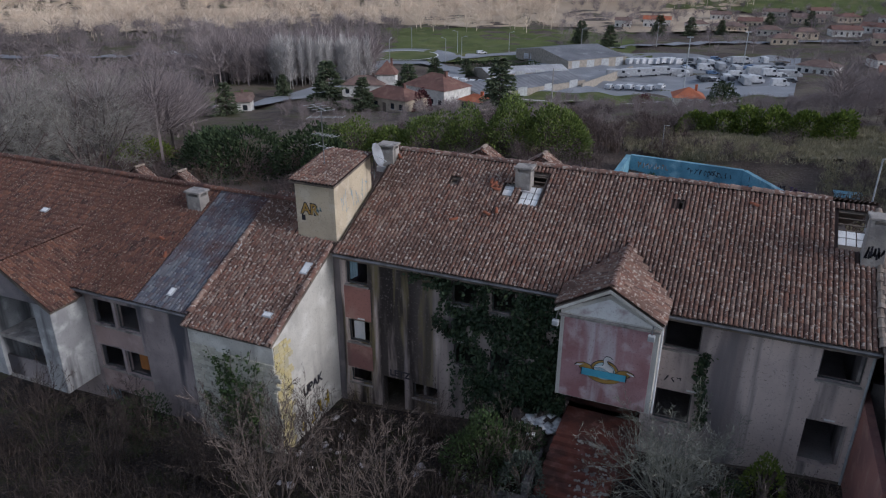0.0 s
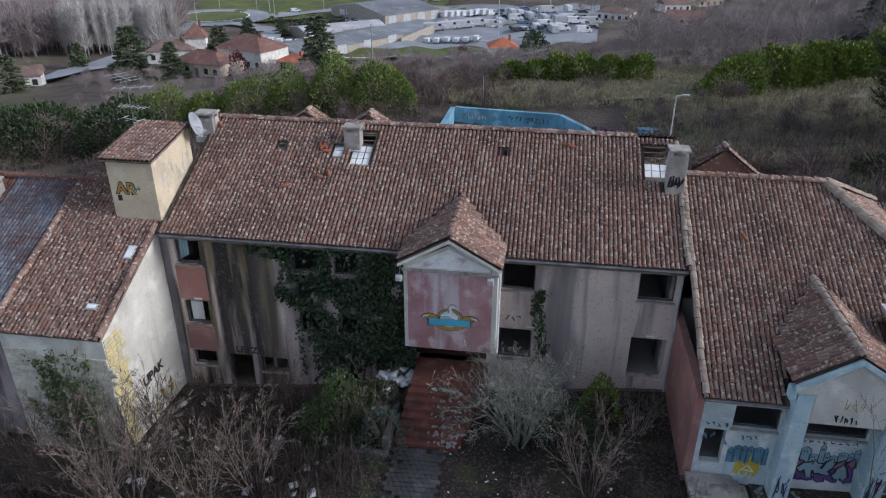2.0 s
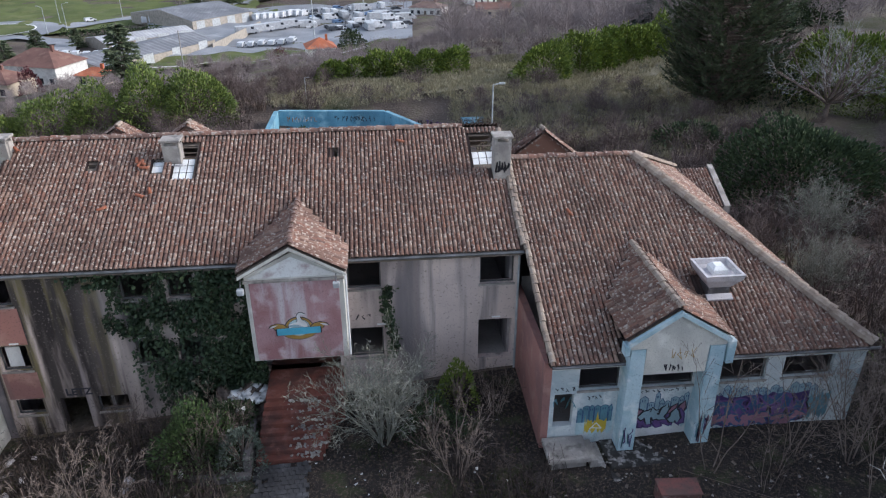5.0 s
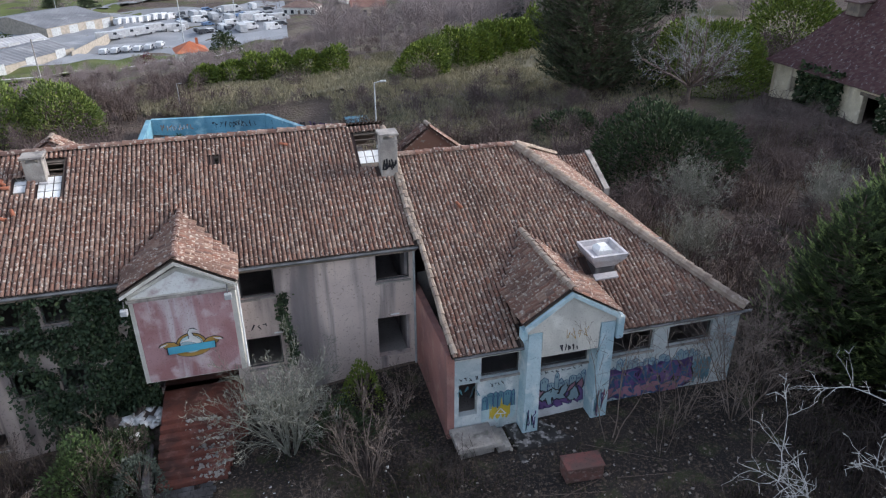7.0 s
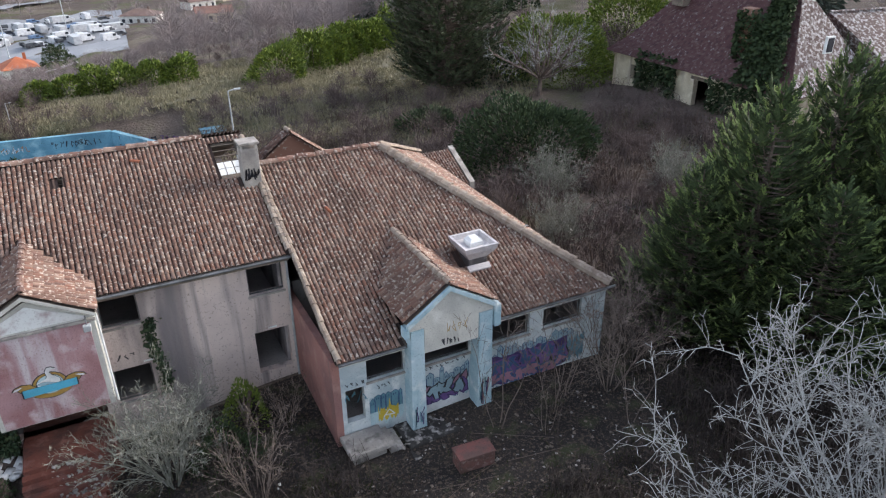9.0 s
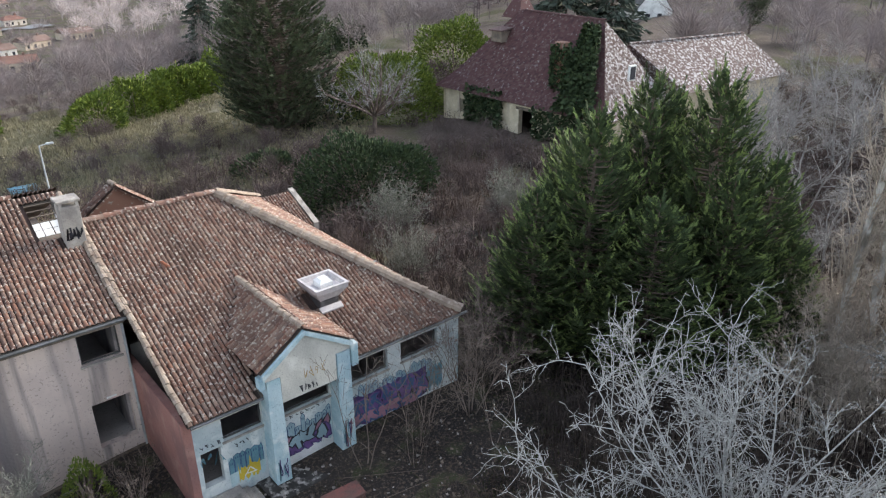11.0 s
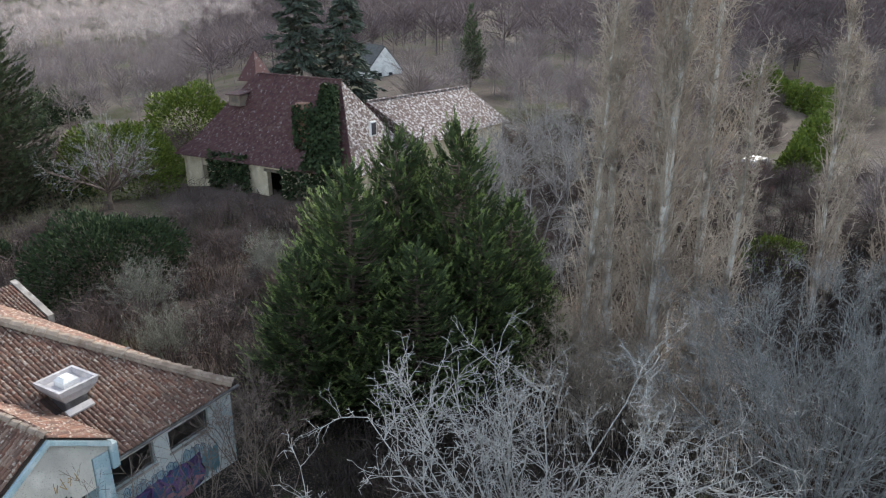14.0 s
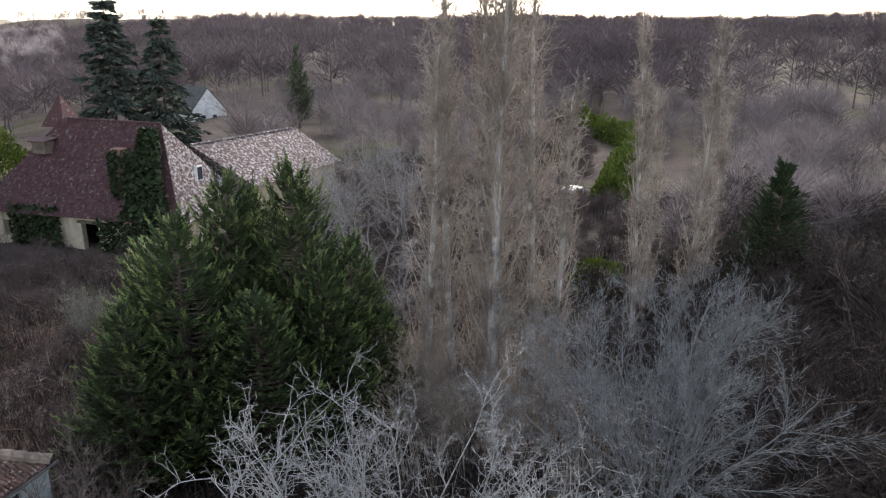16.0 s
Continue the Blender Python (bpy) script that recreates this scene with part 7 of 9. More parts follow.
RED_ROOFS = [worn("red tile roof", (0.19, 0.10, 0.08), (0.14, 0.075, 0.062), (0.24, 0.14, 0.11), 0.3, 3.0), worn("brown tile roof", (0.19, 0.125, 0.105), (0.14, 0.095, 0.082), (0.24, 0.17, 0.145), 0.3, 3.0), worn("orange tile roof", (0.42, 0.13, 0.065), (0.34, 0.11, 0.06), (0.48, 0.19, 0.1), 0.3, 3.0)]
WINDOW_DARK = plain("dark window glass", (0.03, 0.035, 0.045), 0.15, 0.6)


def village_house(label, x, y, w, d, h, turn, wall, roof, rise=1.8, hip=True, z=None, group=""):
    """A small house: walls, hipped or gabled roof, windows and a door."""
    z = surf_z(x, y) if z is None else z
    ob = thing("house", label, "house", (x, y, z), turn, group)
    part("wall", box(-w / 2, w / 2, -d / 2, d / 2, -1.5, h), wall, ob)
    o = 0.45
    eave = [(-w / 2 - o, -d / 2 - o, h - 0.05), (w / 2 + o, -d / 2 - o, h - 0.05), (w / 2 + o, d / 2 + o, h - 0.05), (-w / 2 - o, d / 2 + o, h - 0.05)]
    k = w / 2 + o if not hip else max(w / 2 - d / 2, 0.03)
    top = [(-k, -0.04, h + rise), (k, -0.04, h + rise), (k, 0.04, h + rise), (-k, 0.04, h + rise)]
    solid_roof("roof", ob, [eave, top], roof)
    n = max(2, int(w / 2.6))
    for i in range(n):
        cx = -w / 2 + (i + 0.5) * w / n
        for side in (-1, 1):
            y0 = side * (d / 2 + 0.015)
            if i == n // 2 and side < 0:
                part("door", box(cx - 0.5, cx + 0.5, y0 - 0.02, y0 + 0.02, 0.02, 2.1), WOOD, ob)
            else:
                win = part("window", box(cx - 0.55, cx + 0.55, y0 - 0.02, y0 + 0.02, 0.9, min(2.2, h - 0.3)), WINDOW_DARK, ob)
                part("sill", box(cx - 0.65, cx + 0.65, y0 - 0.08, y0 + 0.08, 0.82, 0.897), WHITE_PAINT, win)
    part("chimney", box(w * 0.2, w * 0.2 + 0.6, -0.3, 0.3, h + rise * 0.4, h + rise + 0.7), roof, ob)
    return ob


village_house("small house with bright orange tile roof", -13.0, 199, 7.5, 7.5, 3.4, 10, PALE_WALLS[1], RED_ROOFS[2], 2.2, group="village houses")
village_house("house with square tile-roofed tower", -97.5, 190, 5.5, 5.5, 6.4, 20, PALE_WALLS[1], RED_ROOFS[0], 3.6, group="village houses")
village_house("low house with red-brown tile roof", -103, 186, 12, 8, 3.4, 20, PALE_WALLS[1], RED_ROOFS[1], 2.2, group="village houses")
village_house("white house with arched terrace and red roof", -72, 168, 14, 10, 4.6, -20, PALE_WALLS[1], RED_ROOFS[0], 3.0, group="village houses")
village_house("house with brown-red tile roof", -76, 152, 13, 8, 3.2, -15, PALE_WALLS[2], RED_ROOFS[0], 2.2, group="village houses")
village_house("open porch with pale orange tile roof", -55.5, 152, 6.5, 5, 2.6, -12, PALE_WALLS[2], RED_ROOFS[2], 1.2, group="village houses")
village_house("small white house by the road", -116, 143, 8, 6, 3.0, 30, PALE_WALLS[1], RED_ROOFS[1], 1.8, False, group="village houses")
VH = np.random.default_rng(64)
for x, y, w in ((24, 288, 13), (49, 318, 12), (45, 262, 12), (66, 338, 12), (86, 352, 13), (-12, 438, 17), (8, 420, 12), (24, 410, 12), (-30, 452, 12), (44, 430, 14), (60, 445, 13), (76, 428, 12),
                (-2, 470, 13), (30, 500, 18), (52, 512, 14), (75, 505, 13), (-20, 505, 12), (12, 545, 15), (40, 560, 14), (90, 545, 13), (-60, 470, 10), (14, 385, 12), (58, 392, 12)):
    k = int(VH.integers(3))
    village_house(("pale house with brown tile roof", "white house with red tile roof", "cream house with red-brown tile roof")[k], x, y, w, w * VH.uniform(0.6, 0.75), 3.2, VH.uniform(-25, 25), PALE_WALLS[k], RED_ROOFS[int(VH.integers(2))], 1.9, VH.random() < 0.5, group="village houses")
village_house("long white house in the far fields", -51.7, 444, 15, 8, 4.5, 5, PALE_WALLS[1], RED_ROOFS[2], 1.8, False)
village_house("small white house in the far fields", -69.7, 437, 9, 7, 4.0, 5, PALE_WALLS[1], RED_ROOFS[1], 1.6, False)
wh = thing("house", "white gabled house with dark roof behind trees", "house", (116.8, 78.2, surf_z(116.8, 78.2)), -34)
bm = bmesh.new()
prism(bm, [(-3.4, -1.5), (3.4, -1.5), (3.4, 0.75), (0, 4.9), (-3.4, 0.75)], 0.0, 9.0)
part("wall", bm, WHITE_PAINT, wh, "white rendered walls with steep gable")
for sgn in (-1, 1):
    bm = bmesh.new()
    prism(bm, [(sgn * 3.9, 0.18), (sgn * 3.9, 0.38), (0, 5.16), (0, 4.94)][::sgn], 0.12, 9.3)
    bmesh.ops.recalc_face_normals(bm, faces=bm.faces)
    part("roof", bm, FRAME_DARK, wh)
for x, z in ((-1.6, -0.9), (0.6, -0.9)):
    win = part("window", box(x, x + 0.8, -0.03, 0.03, z, z + 1.1), WINDOW_DARK, wh)
    part("sill", box(x - 0.1, x + 0.9, -0.1, 0.05, z - 0.08, z - 0.003), WHITE_PAINT, win)

# ---- sheds and yards of the trading estate ----
SHEET_ROOF = worn("grey corrugated roof", (0.20, 0.205, 0.22), (0.15, 0.155, 0.17), (0.26, 0.265, 0.275), 0.08, 1.5)
SHED_WALL = plain("dull cladding", (0.36, 0.32, 0.27))
SHEET_PALE = worn("pale corrugated roof", (0.44, 0.44, 0.45), (0.34, 0.34, 0.35), (0.52, 0.52, 0.52), 0.08, 1.5)


def shed(label, corners, h, rise, z, roof, wall):
    """A long shed over four corners of the ground, its ridge along the longer way."""
    ob = thing("warehouse", label, "warehouse", (0, 0, 0))
    c = [Vector((x, y, z)) for x, y in corners]
    bm = bmesh.new()
    add_loft(bm, [[p + Vector((0, 0, -2)) for p in c], [p + Vector((0, 0, h)) for p in c]])
    bmesh.ops.recalc_face_normals(bm, faces=bm.faces)
    part("wall", bm, wall, ob)
    up = Vector((0, 0, h + 0.02))
    m0, m1 = (c[0] + c[3]) / 2 + Vector((0, 0, h + rise)), (c[1] + c[2]) / 2 + Vector((0, 0, h + rise))
    for e0, e1, a, b in ((c[0] + up, c[1] + up, m0, m1), (c[2] + up, c[3] + up, m1, m0)):
        bm = bmesh.new()
        n = 48
        rows = [[], []]
        for i in range(n + 1):
            zz = Vector((0, 0, 0.12 if i % 2 else 0.0))
            rows[0].append(e0.lerp(e1, i / n) + zz)
            rows[1].append(a.lerp(b, i / n) + zz)
        add_loft(bm, rows, cap=False, close=False)
        bmesh.ops.recalc_face_normals(bm, faces=bm.faces)
        part("roof", bm, roof, ob)
    for e0, e1, m in ((c[0] + up, c[3] + up, m0), (c[1] + up, c[2] + up, m1)):
        bm = bmesh.new()
        bm.faces.new([bm.verts.new(p) for p in (e0, e1, m)])
        part("gable", bm, wall, ob)
    for i in range(4):
        p = c[0].lerp(c[1], (i + 0.5) / 4)
        d = (c[1] - c[0]).normalized()
        nrm = Vector((d.y, -d.x, 0)) * 0.05
        bm = bmesh.new()
        add_loft(bm, [[p - d * 1.8 + nrm, p + d * 1.8 + nrm, p + d * 1.8, p - d * 1.8], [q + Vector((0, 0, 3.4)) for q in (p - d * 1.8 + nrm, p + d * 1.8 + nrm, p + d * 1.8, p - d * 1.8)]])
        bmesh.ops.recalc_face_normals(bm, faces=bm.faces)
        part("shutter_door", bm, PALE_METAL, ob)
    return ob


polar_sheet("yard", "grey asphalt yard of the trading estate", "yard", -16, 3.5, 216, 330, 0.55, ASPHALT, 0.0)
shed("big grey warehouse with low-pitched roof", [(-62, 270), (-44, 292), (-72, 316), (-90, 294)], 3.6, 2.6, -26.2, SHEET_ROOF, SHED_WALL)
shed("long workshop with pale sheet roof", [(-68, 190), (-46, 226), (-60, 238), (-84, 200)], 2.8, 1.5, -24.0, SHEET_ROOF, SHED_WALL)
shed("low workshop with pale roof", [(-78, 226), (-56, 246), (-64, 256), (-88, 238)], 2.6, 1.3, -24.6, SHEET_PALE, SHED_WALL)
w0, w1 = Vector((-46, 222, 0)), Vector((-37, 262, 0))
yw = thing("yard_wall", "long tan wall round the yard", "wall", (0, 0, 0))
bm = bmesh.new()
add_loft(bm, [[w0 + Vector((0, 0, z)), w1 + Vector((0, 0, z)), w1 + Vector((-0.4, 0, z)), w0 + Vector((-0.4, 0, z))] for z in (-26, -21.6)])
bmesh.ops.recalc_face_normals(bm, faces=bm.faces)
part("wall_face", bm, SHED_WALL, yw)
ribbon("road", "grey main road in the valley", [(-150, 110), (-135, 128), (-120, 150), (-117, 185), (-124, 215), (-131, 246), (-131, 262)], 8.0, 0.7, ASPHALT)
ribbon("road", "grey road through the wood", [(-330, 190), (-260, 222), (-215, 245), (-175, 264), (-150, 272)], 7.5, 0.7, ASPHALT)
ribbon("road", "grey road leading to the village", [(-112, 284), (-85, 312), (-55, 345), (-20, 372), (30, 395), (90, 410)], 7.5, 0.7, ASPHALT)
ribbon("road", "grey side road along the sheds", [(-118, 262), (-96, 244), (-90, 225), (-88, 205), (-78, 190)], 6.5, 0.7, ASPHALT)
ribbon("track", "pale track across the grass", [(-62, 190), (-40, 192), (-20, 200), (0, 204)], 2.2, 0.75, CONCRETE_PALE)
RCX, RCY = -133.0, 277.0


def disc(name, label, r0, r1, lift, material, category):
    z = surf_z(RCX, RCY) + lift
    v, q, n = [], [], 48
    for r in (r0, r1):
        v += [(RCX + r * math.sin(2 * math.pi * i / n), RCY + r * math.cos(2 * math.pi * i / n), z) for i in range(n)]
    q = [(i, n + i, n + (i + 1) % n, (i + 1) % n)[::-1] for i in range(n)]
    return tagged(new(name, quads_mesh(name, v, q, material)), label, category, kind="structure")


disc("roundabout_road", "grey ring road of the roundabout", 13.5, 22, 1.0, ASPHALT, "road")
disc("roundabout_island", "grass island of the roundabout", 0.05, 13.3, 1.2, GRASS, "island")
disc("roundabout_kerb", "white kerb round the island", 13.2, 13.8, 1.3, WHITE_PAINT, "kerb")

# ---- street lamps ----
sl = thing("street_lamp", "tall grey street lamp by the roundabout", "lamp", (RCX + 24, RCY + 3, surf_z(RCX + 24, RCY + 3)), 0, "street lamps")
bm = bmesh.new()
tube_between(bm, (0, 0, 0), (0, 0, 9.5), 0.13, 0.08, 8)
part("pole", bm, PALE_METAL, sl)
bm = bmesh.new()
tube_between(bm, (0, 0, 9.5), (1.6, 0, 10.0), 0.07, 0.06, 6)
part("arm", bm, PALE_METAL, sl)
part("lamp_head", box(1.4, 2.3, -0.18, 0.18, 9.9, 10.1, 0.04), PALE_METAL, sl)
for x, y, t in ((-157, 282, 0), (-150, 258, 40), (-128, 252, 90), (-112, 270, 160), (-118, 298, 220), (-142, 302, 260), (-95, 300, 30), (-70, 328, 30), (-122, 225, 180), (-40, 352, 20), (-160, 268, 10)):
    copy_thing(sl, pose(x, y, surf_z(x, y), 0, 0, t))
mast = thing("floodlight_mast", "tall slim mast in the yard", "mast", (-17, 236, surf_z(-17, 236)), 0, "masts")
bm = bmesh.new()
tube_between(bm, (0, 0, 0), (0, 0, 16), 0.2, 0.12, 8)
part("pole", bm, PALE_METAL, mast)
part("cross_bar", box(-1, 1, -0.1, 0.1, 15.6, 15.9), PALE_METAL, mast)
copy_thing(mast, pose(-1, 262, surf_z(-1, 262), 0, 0, 30))
fp = thing("utility_pole", "grey wooden utility pole below the hedge", "pole", (-28, 112, surf_z(-28, 112)))
bm = bmesh.new()
tube_between(bm, (0, 0, -0.3), (0, 0, 8.5), 0.13, 0.09, 8)
part("pole", bm, BARK_GREY, fp)


# ---- vehicles ----
def vehicle(name, label, category, w, length, h, cab, paint, group):
    """Body with a lower bonnet or cab, glass and four wheels; it faces +x."""
    ob = thing(name, label, category, (0, 0, 0), 0, group)
    bm = bmesh.new()
    side = [(-length / 2, 0.35), (length / 2, 0.35), (length / 2, h * 0.5), (length / 2 - cab * 0.5, h * 0.58), (length / 2 - cab, h), (-length / 2 + 0.15, h), (-length / 2, h * 0.6)]
    prism(bm, side, -w / 2, w / 2)
    bmesh.ops.bevel(bm, geom=list(bm.edges), offset=0.06, segments=1, affect="EDGES")
    part("body", bm, paint, ob)
    for sy in (-1, 1):
        part("side_window", box(length / 2 - cab - 0.9, length / 2 - cab + 0.1, sy * w / 2 - 0.01, sy * w / 2 + 0.012, h * 0.62, h * 0.9), WINDOW_DARK, ob)
    for sx in (-1, 1):
        for sy in (-1, 1):
            bm = bmesh.new()
            cx, cy = sx * length * 0.32, sy * (w / 2 - 0.1)
            add_loft(bm, [[(cx + 0.33 * math.cos(2 * math.pi * i / 12), cy + k, 0.33 + 0.33 * math.sin(2 * math.pi * i / 12)) for i in range(12)] for k in (-0.11, 0.11)])
            part("wheel", bm, PAINTS["black"], ob)
    return ob


CAR_WHITE, CAR_BLUE, CAR_DARK, CAR_GREY = plain("white car paint", (0.60, 0.61, 0.63), 0.35, 0.5), plain("blue car paint", (0.10, 0.17, 0.30), 0.35, 0.5), plain("dark car paint", (0.05, 0.055, 0.065), 0.35, 0.5), plain("silver car paint", (0.42, 0.43, 0.45), 0.35, 0.5)
KINDS = [vehicle("van", "white motorhome in the yard", "van", 2.0, 5.4, 2.4, 1.3, CAR_WHITE, "vehicles in the yard"), vehicle("car", "small white parked car in the yard", "car", 1.75, 4.2, 1.5, 1.5, CAR_WHITE, "vehicles in the yard"),
         vehicle("car", "dark blue parked car in the yard", "car", 1.75, 4.3, 1.45, 1.5, CAR_BLUE, "vehicles in the yard"), vehicle("lorry", "grey flatbed lorry in the yard", "lorry", 2.4, 8.0, 2.6, 2.0, CAR_GREY, "vehicles in the yard"), vehicle("car", "dark parked car in the yard", "car", 1.75, 4.3, 1.45, 1.5, CAR_DARK, "vehicles in the yard")]
VV = np.random.default_rng(15)
SPOTS = []
for i in range(9):
    SPOTS.append((0, -84 + i * 2.9, 284 - i * 0.8 + 6, 100))
for i in range(7):
    SPOTS.append((1, -88 + i * 2.6, 214 + i * 0.6, 95))
for i in range(8):
    SPOTS.append((0, -42 + i * 2.4, 292 + i * 1.5, 60 + VV.uniform(-8, 8)))
for i in range(5):
    SPOTS.append((3, -40 + i * 4.5, 250 + i * 3.5, 20 + VV.uniform(-10, 10)))
for i in range(6):
    SPOTS.append((1, -38 + i * 3.0, 224 + i * 0.5, 80))
for i in range(76):
    SPOTS.append((int(VV.choice([0, 1, 2, 4, 4, 4, 3])), VV.uniform(-22, 14), VV.uniform(238, 318), VV.choice([20, 110]) + VV.uniform(-6, 6)))
SPOTS += [(1, -225, 240.5, 25), (1, -131, 225, 100), (2, -64, 183, 20), (1, -106, 296, 40), (1, 84.5, 8.0, 160)]
used = set()
for kind, x, y, t in SPOTS:
    m = pose(x, y, surf_z(x, y) + (0.75 if y > 100 else 0.05), 0, 0, t)
    if kind in used:
        copy_thing(KINDS[kind], m)
    else:
        KINDS[kind].matrix_basis = m
        used.add(kind)

# ---- trees of the valley ----
ced = plant("cedar", "dark blue-green cedar between the houses", "conifer", (-46.3, 141.0), 0, fir_meshes(60, 11.5, 5.4, LEAF_DARKFIR, 13, 12, 0.06), "valley conifers")
for x, y, k, t in ((-84, 176, 0.95, 40), (-95, 220, 0.75, 90), (-92, 148, 1.1, 150), (-82, 147, 0.7, 210), (-90, 236, 0.6, 260), (-118, 133, 0.6, 300), (-122, 172, 0.6, 20), (-75, 350, 1.0, 70), (-60, 342, 0.9, 120), (-30, 410, 0.9, 10), (-45, 400, 1.0, 60),
                  (8, 445, 0.9, 130), (30, 470, 0.8, 200), (-15, 415, 0.7, 280), (-110, 132, 0.7, 30), (60, 130, 1.2, 10)):
    c = copy_thing(ced, pose(x, y, surf_z(x, y), 0, 0, t))
    c.scale = (k, k, k)
evergreen("evergreen_tree", "round dark evergreen beside the orange-roofed house", "tree", (-4.5, 204), 4.0, 4.0, 7.0, 1800, 0.6, LEAF_DARK, 361)
hedge("dark hedge beside the road", [(-104, 262), (-88, 268), (-72, 268)], 3.0, 3.0, 60, 0.6, LEAF_DARK, 362)
evergreen("red_shrub", "dark red-purple shrub by the white house", "bush", (-66, 146), 2.2, 2.2, 5.5, 900, 0.5, LEAF_RED, 363)
evergreen("evergreen_tree", "dark round bush on the grass", "bush", (-23, 188), 2.6, 2.6, 4.0, 600, 0.5, LEAF_RED, 364)

# ---- the emblem on the signboard ----
EY = 20.745
emblem = new("emblem")
emblem.parent = bay
EX, EZ = -2.80, 5.72


def plate(name, outline, paint, y, label="", edge=0.03):
    """A painted shape on the signboard, with a dark outline a little larger behind it."""
    cx, cz = sum(x for x, _ in outline) / len(outline), sum(z for _, z in outline) / len(outline)
    bm = bmesh.new()
    prism(bm, outline, y - 0.008, y)
    ob = part(name, bm, PAINTS[paint], emblem, label)
    grown = []
    for x, z in outline:
        d = math.hypot(x - cx, z - cz) or 1.0
        grown.append((x + (x - cx) / d * edge, z + (z - cz) / d * edge))
    bm = bmesh.new()
    prism(bm, grown, y + 0.001, y + 0.004)
    part("outline", bm, PAINTS["black"], ob)
    return ob


def oval(cx, cz, rx, rz, a0=0.0, a1=360.0, n=24):
    return [(cx + rx * math.cos(radians(a0 + (a1 - a0) * i / n)), cz + rz * math.sin(radians(a0 + (a1 - a0) * i / n))) for i in range(n if a1 - a0 > 359 else n + 1)]


plate("ring", oval(EX, EZ, 0.46, 0.42), "gold", EY)
plate("field", oval(EX, EZ + 0.02, 0.36, 0.33), "paleblue", EY - 0.012, edge=0.015)
plate("swag", oval(EX, EZ - 0.16, 0.56, 0.28, 195, 345) + oval(EX, EZ - 0.13, 0.46, 0.17, 345, 195), "gold", EY - 0.012)
for sx in (-1, 1):
    scroll = [(EX + sx * x, EZ + z) for x, z in ((0.38, 0.02), (0.52, 0.16), (0.72, 0.20), (0.93, 0.14), (1.0, 0.04), (0.86, 0.05), (0.78, -0.04), (0.62, -0.10), (0.44, -0.12))]
    plate("scroll", scroll[::sx], "gold", EY - 0.012, "gold painted scroll")
    plate("scroll_tip", [(EX + sx * x, EZ + z) for x, z in ((0.70, 0.16), (0.92, 0.12), (0.98, 0.05), (0.84, 0.07))][::sx], "white", EY - 0.022, edge=0.012)
swan = [(EX + x, EZ + z) for x, z in ((-0.32, -0.02), (0.28, -0.02), (0.30, 0.14), (0.20, 0.26), (0.10, 0.34), (0.06, 0.44), (0.12, 0.52), (0.24, 0.52), (0.14, 0.60), (0.02, 0.60), (-0.05, 0.48), (-0.02, 0.32), (-0.06, 0.24), (-0.18, 0.20), (-0.34, 0.14))]
plate("white_shape", swan, "white", EY - 0.024)
for k in range(3):
    plate("feather", oval(EX - 0.16 + 0.07 * k, EZ + 0.10 - 0.03 * k, 0.17, 0.045), "skyblue", EY - 0.036 - 0.004 * k, edge=0.01)
plate("banner", [(EX - 0.74, EZ - 0.24), (EX + 0.72, EZ - 0.20), (EX + 0.72, EZ + 0.05), (EX - 0.74, EZ + 0.03)], "banner_blue", EY - 0.056, "bright blue banner", 0.035)
for x, z in ((-4.52, 7.36), (-1.42, 7.46)):
    fl = new("floodlight")
    fl.parent = bay
    part("housing", box(x - 0.11, x + 0.11, 20.42, 20.6, z - 0.1, z + 0.1, 0.02), PALE_METAL, fl)
    bm = bmesh.new()
    tube_between(bm, (x, 20.52, z + 0.1), (x, 20.74, z + 0.3), 0.018, n=6)
    part("bracket", bm, DARK_METAL, fl)
bm = bmesh.new()
tube_between(bm, (-1.12, 20.78, 4.5), (-1.12, 20.78, 7.7), 0.035, n=8)
part("downpipe", bm, WHITE_PAINT, bay)
bm = bmesh.new()
tube_between(bm, (5.06, 22.3, 0.8), (5.06, 22.3, 7.4), 0.045, n=8)
part("downpipe", bm, PALE_METAL, central, "grey metal downpipe")
tag(central, -0.95, -0.35, 4.85, 5.1, FY - 0.026, "black", 142, 3, 0.03)
# curtains and boards hanging in the broken windows
bm = bmesh.new()
fold = [[(-13.55 + k * 0.05, FY + 0.2 + 0.03 * (k % 2), z + (0.03 * k if z < 7 else 0)) for k in range(8)] for z in (6.3, 7.22)]
add_loft(bm, fold, cap=False, close=False)
part("torn_curtain", bm, PAINTS["skyblue"], central, "torn pale blue curtain")
part("loose_board", box(-13.5, -13.0, FY + 0.22, FY + 0.25, 3.56, 4.4), PAINTS["white"], central)

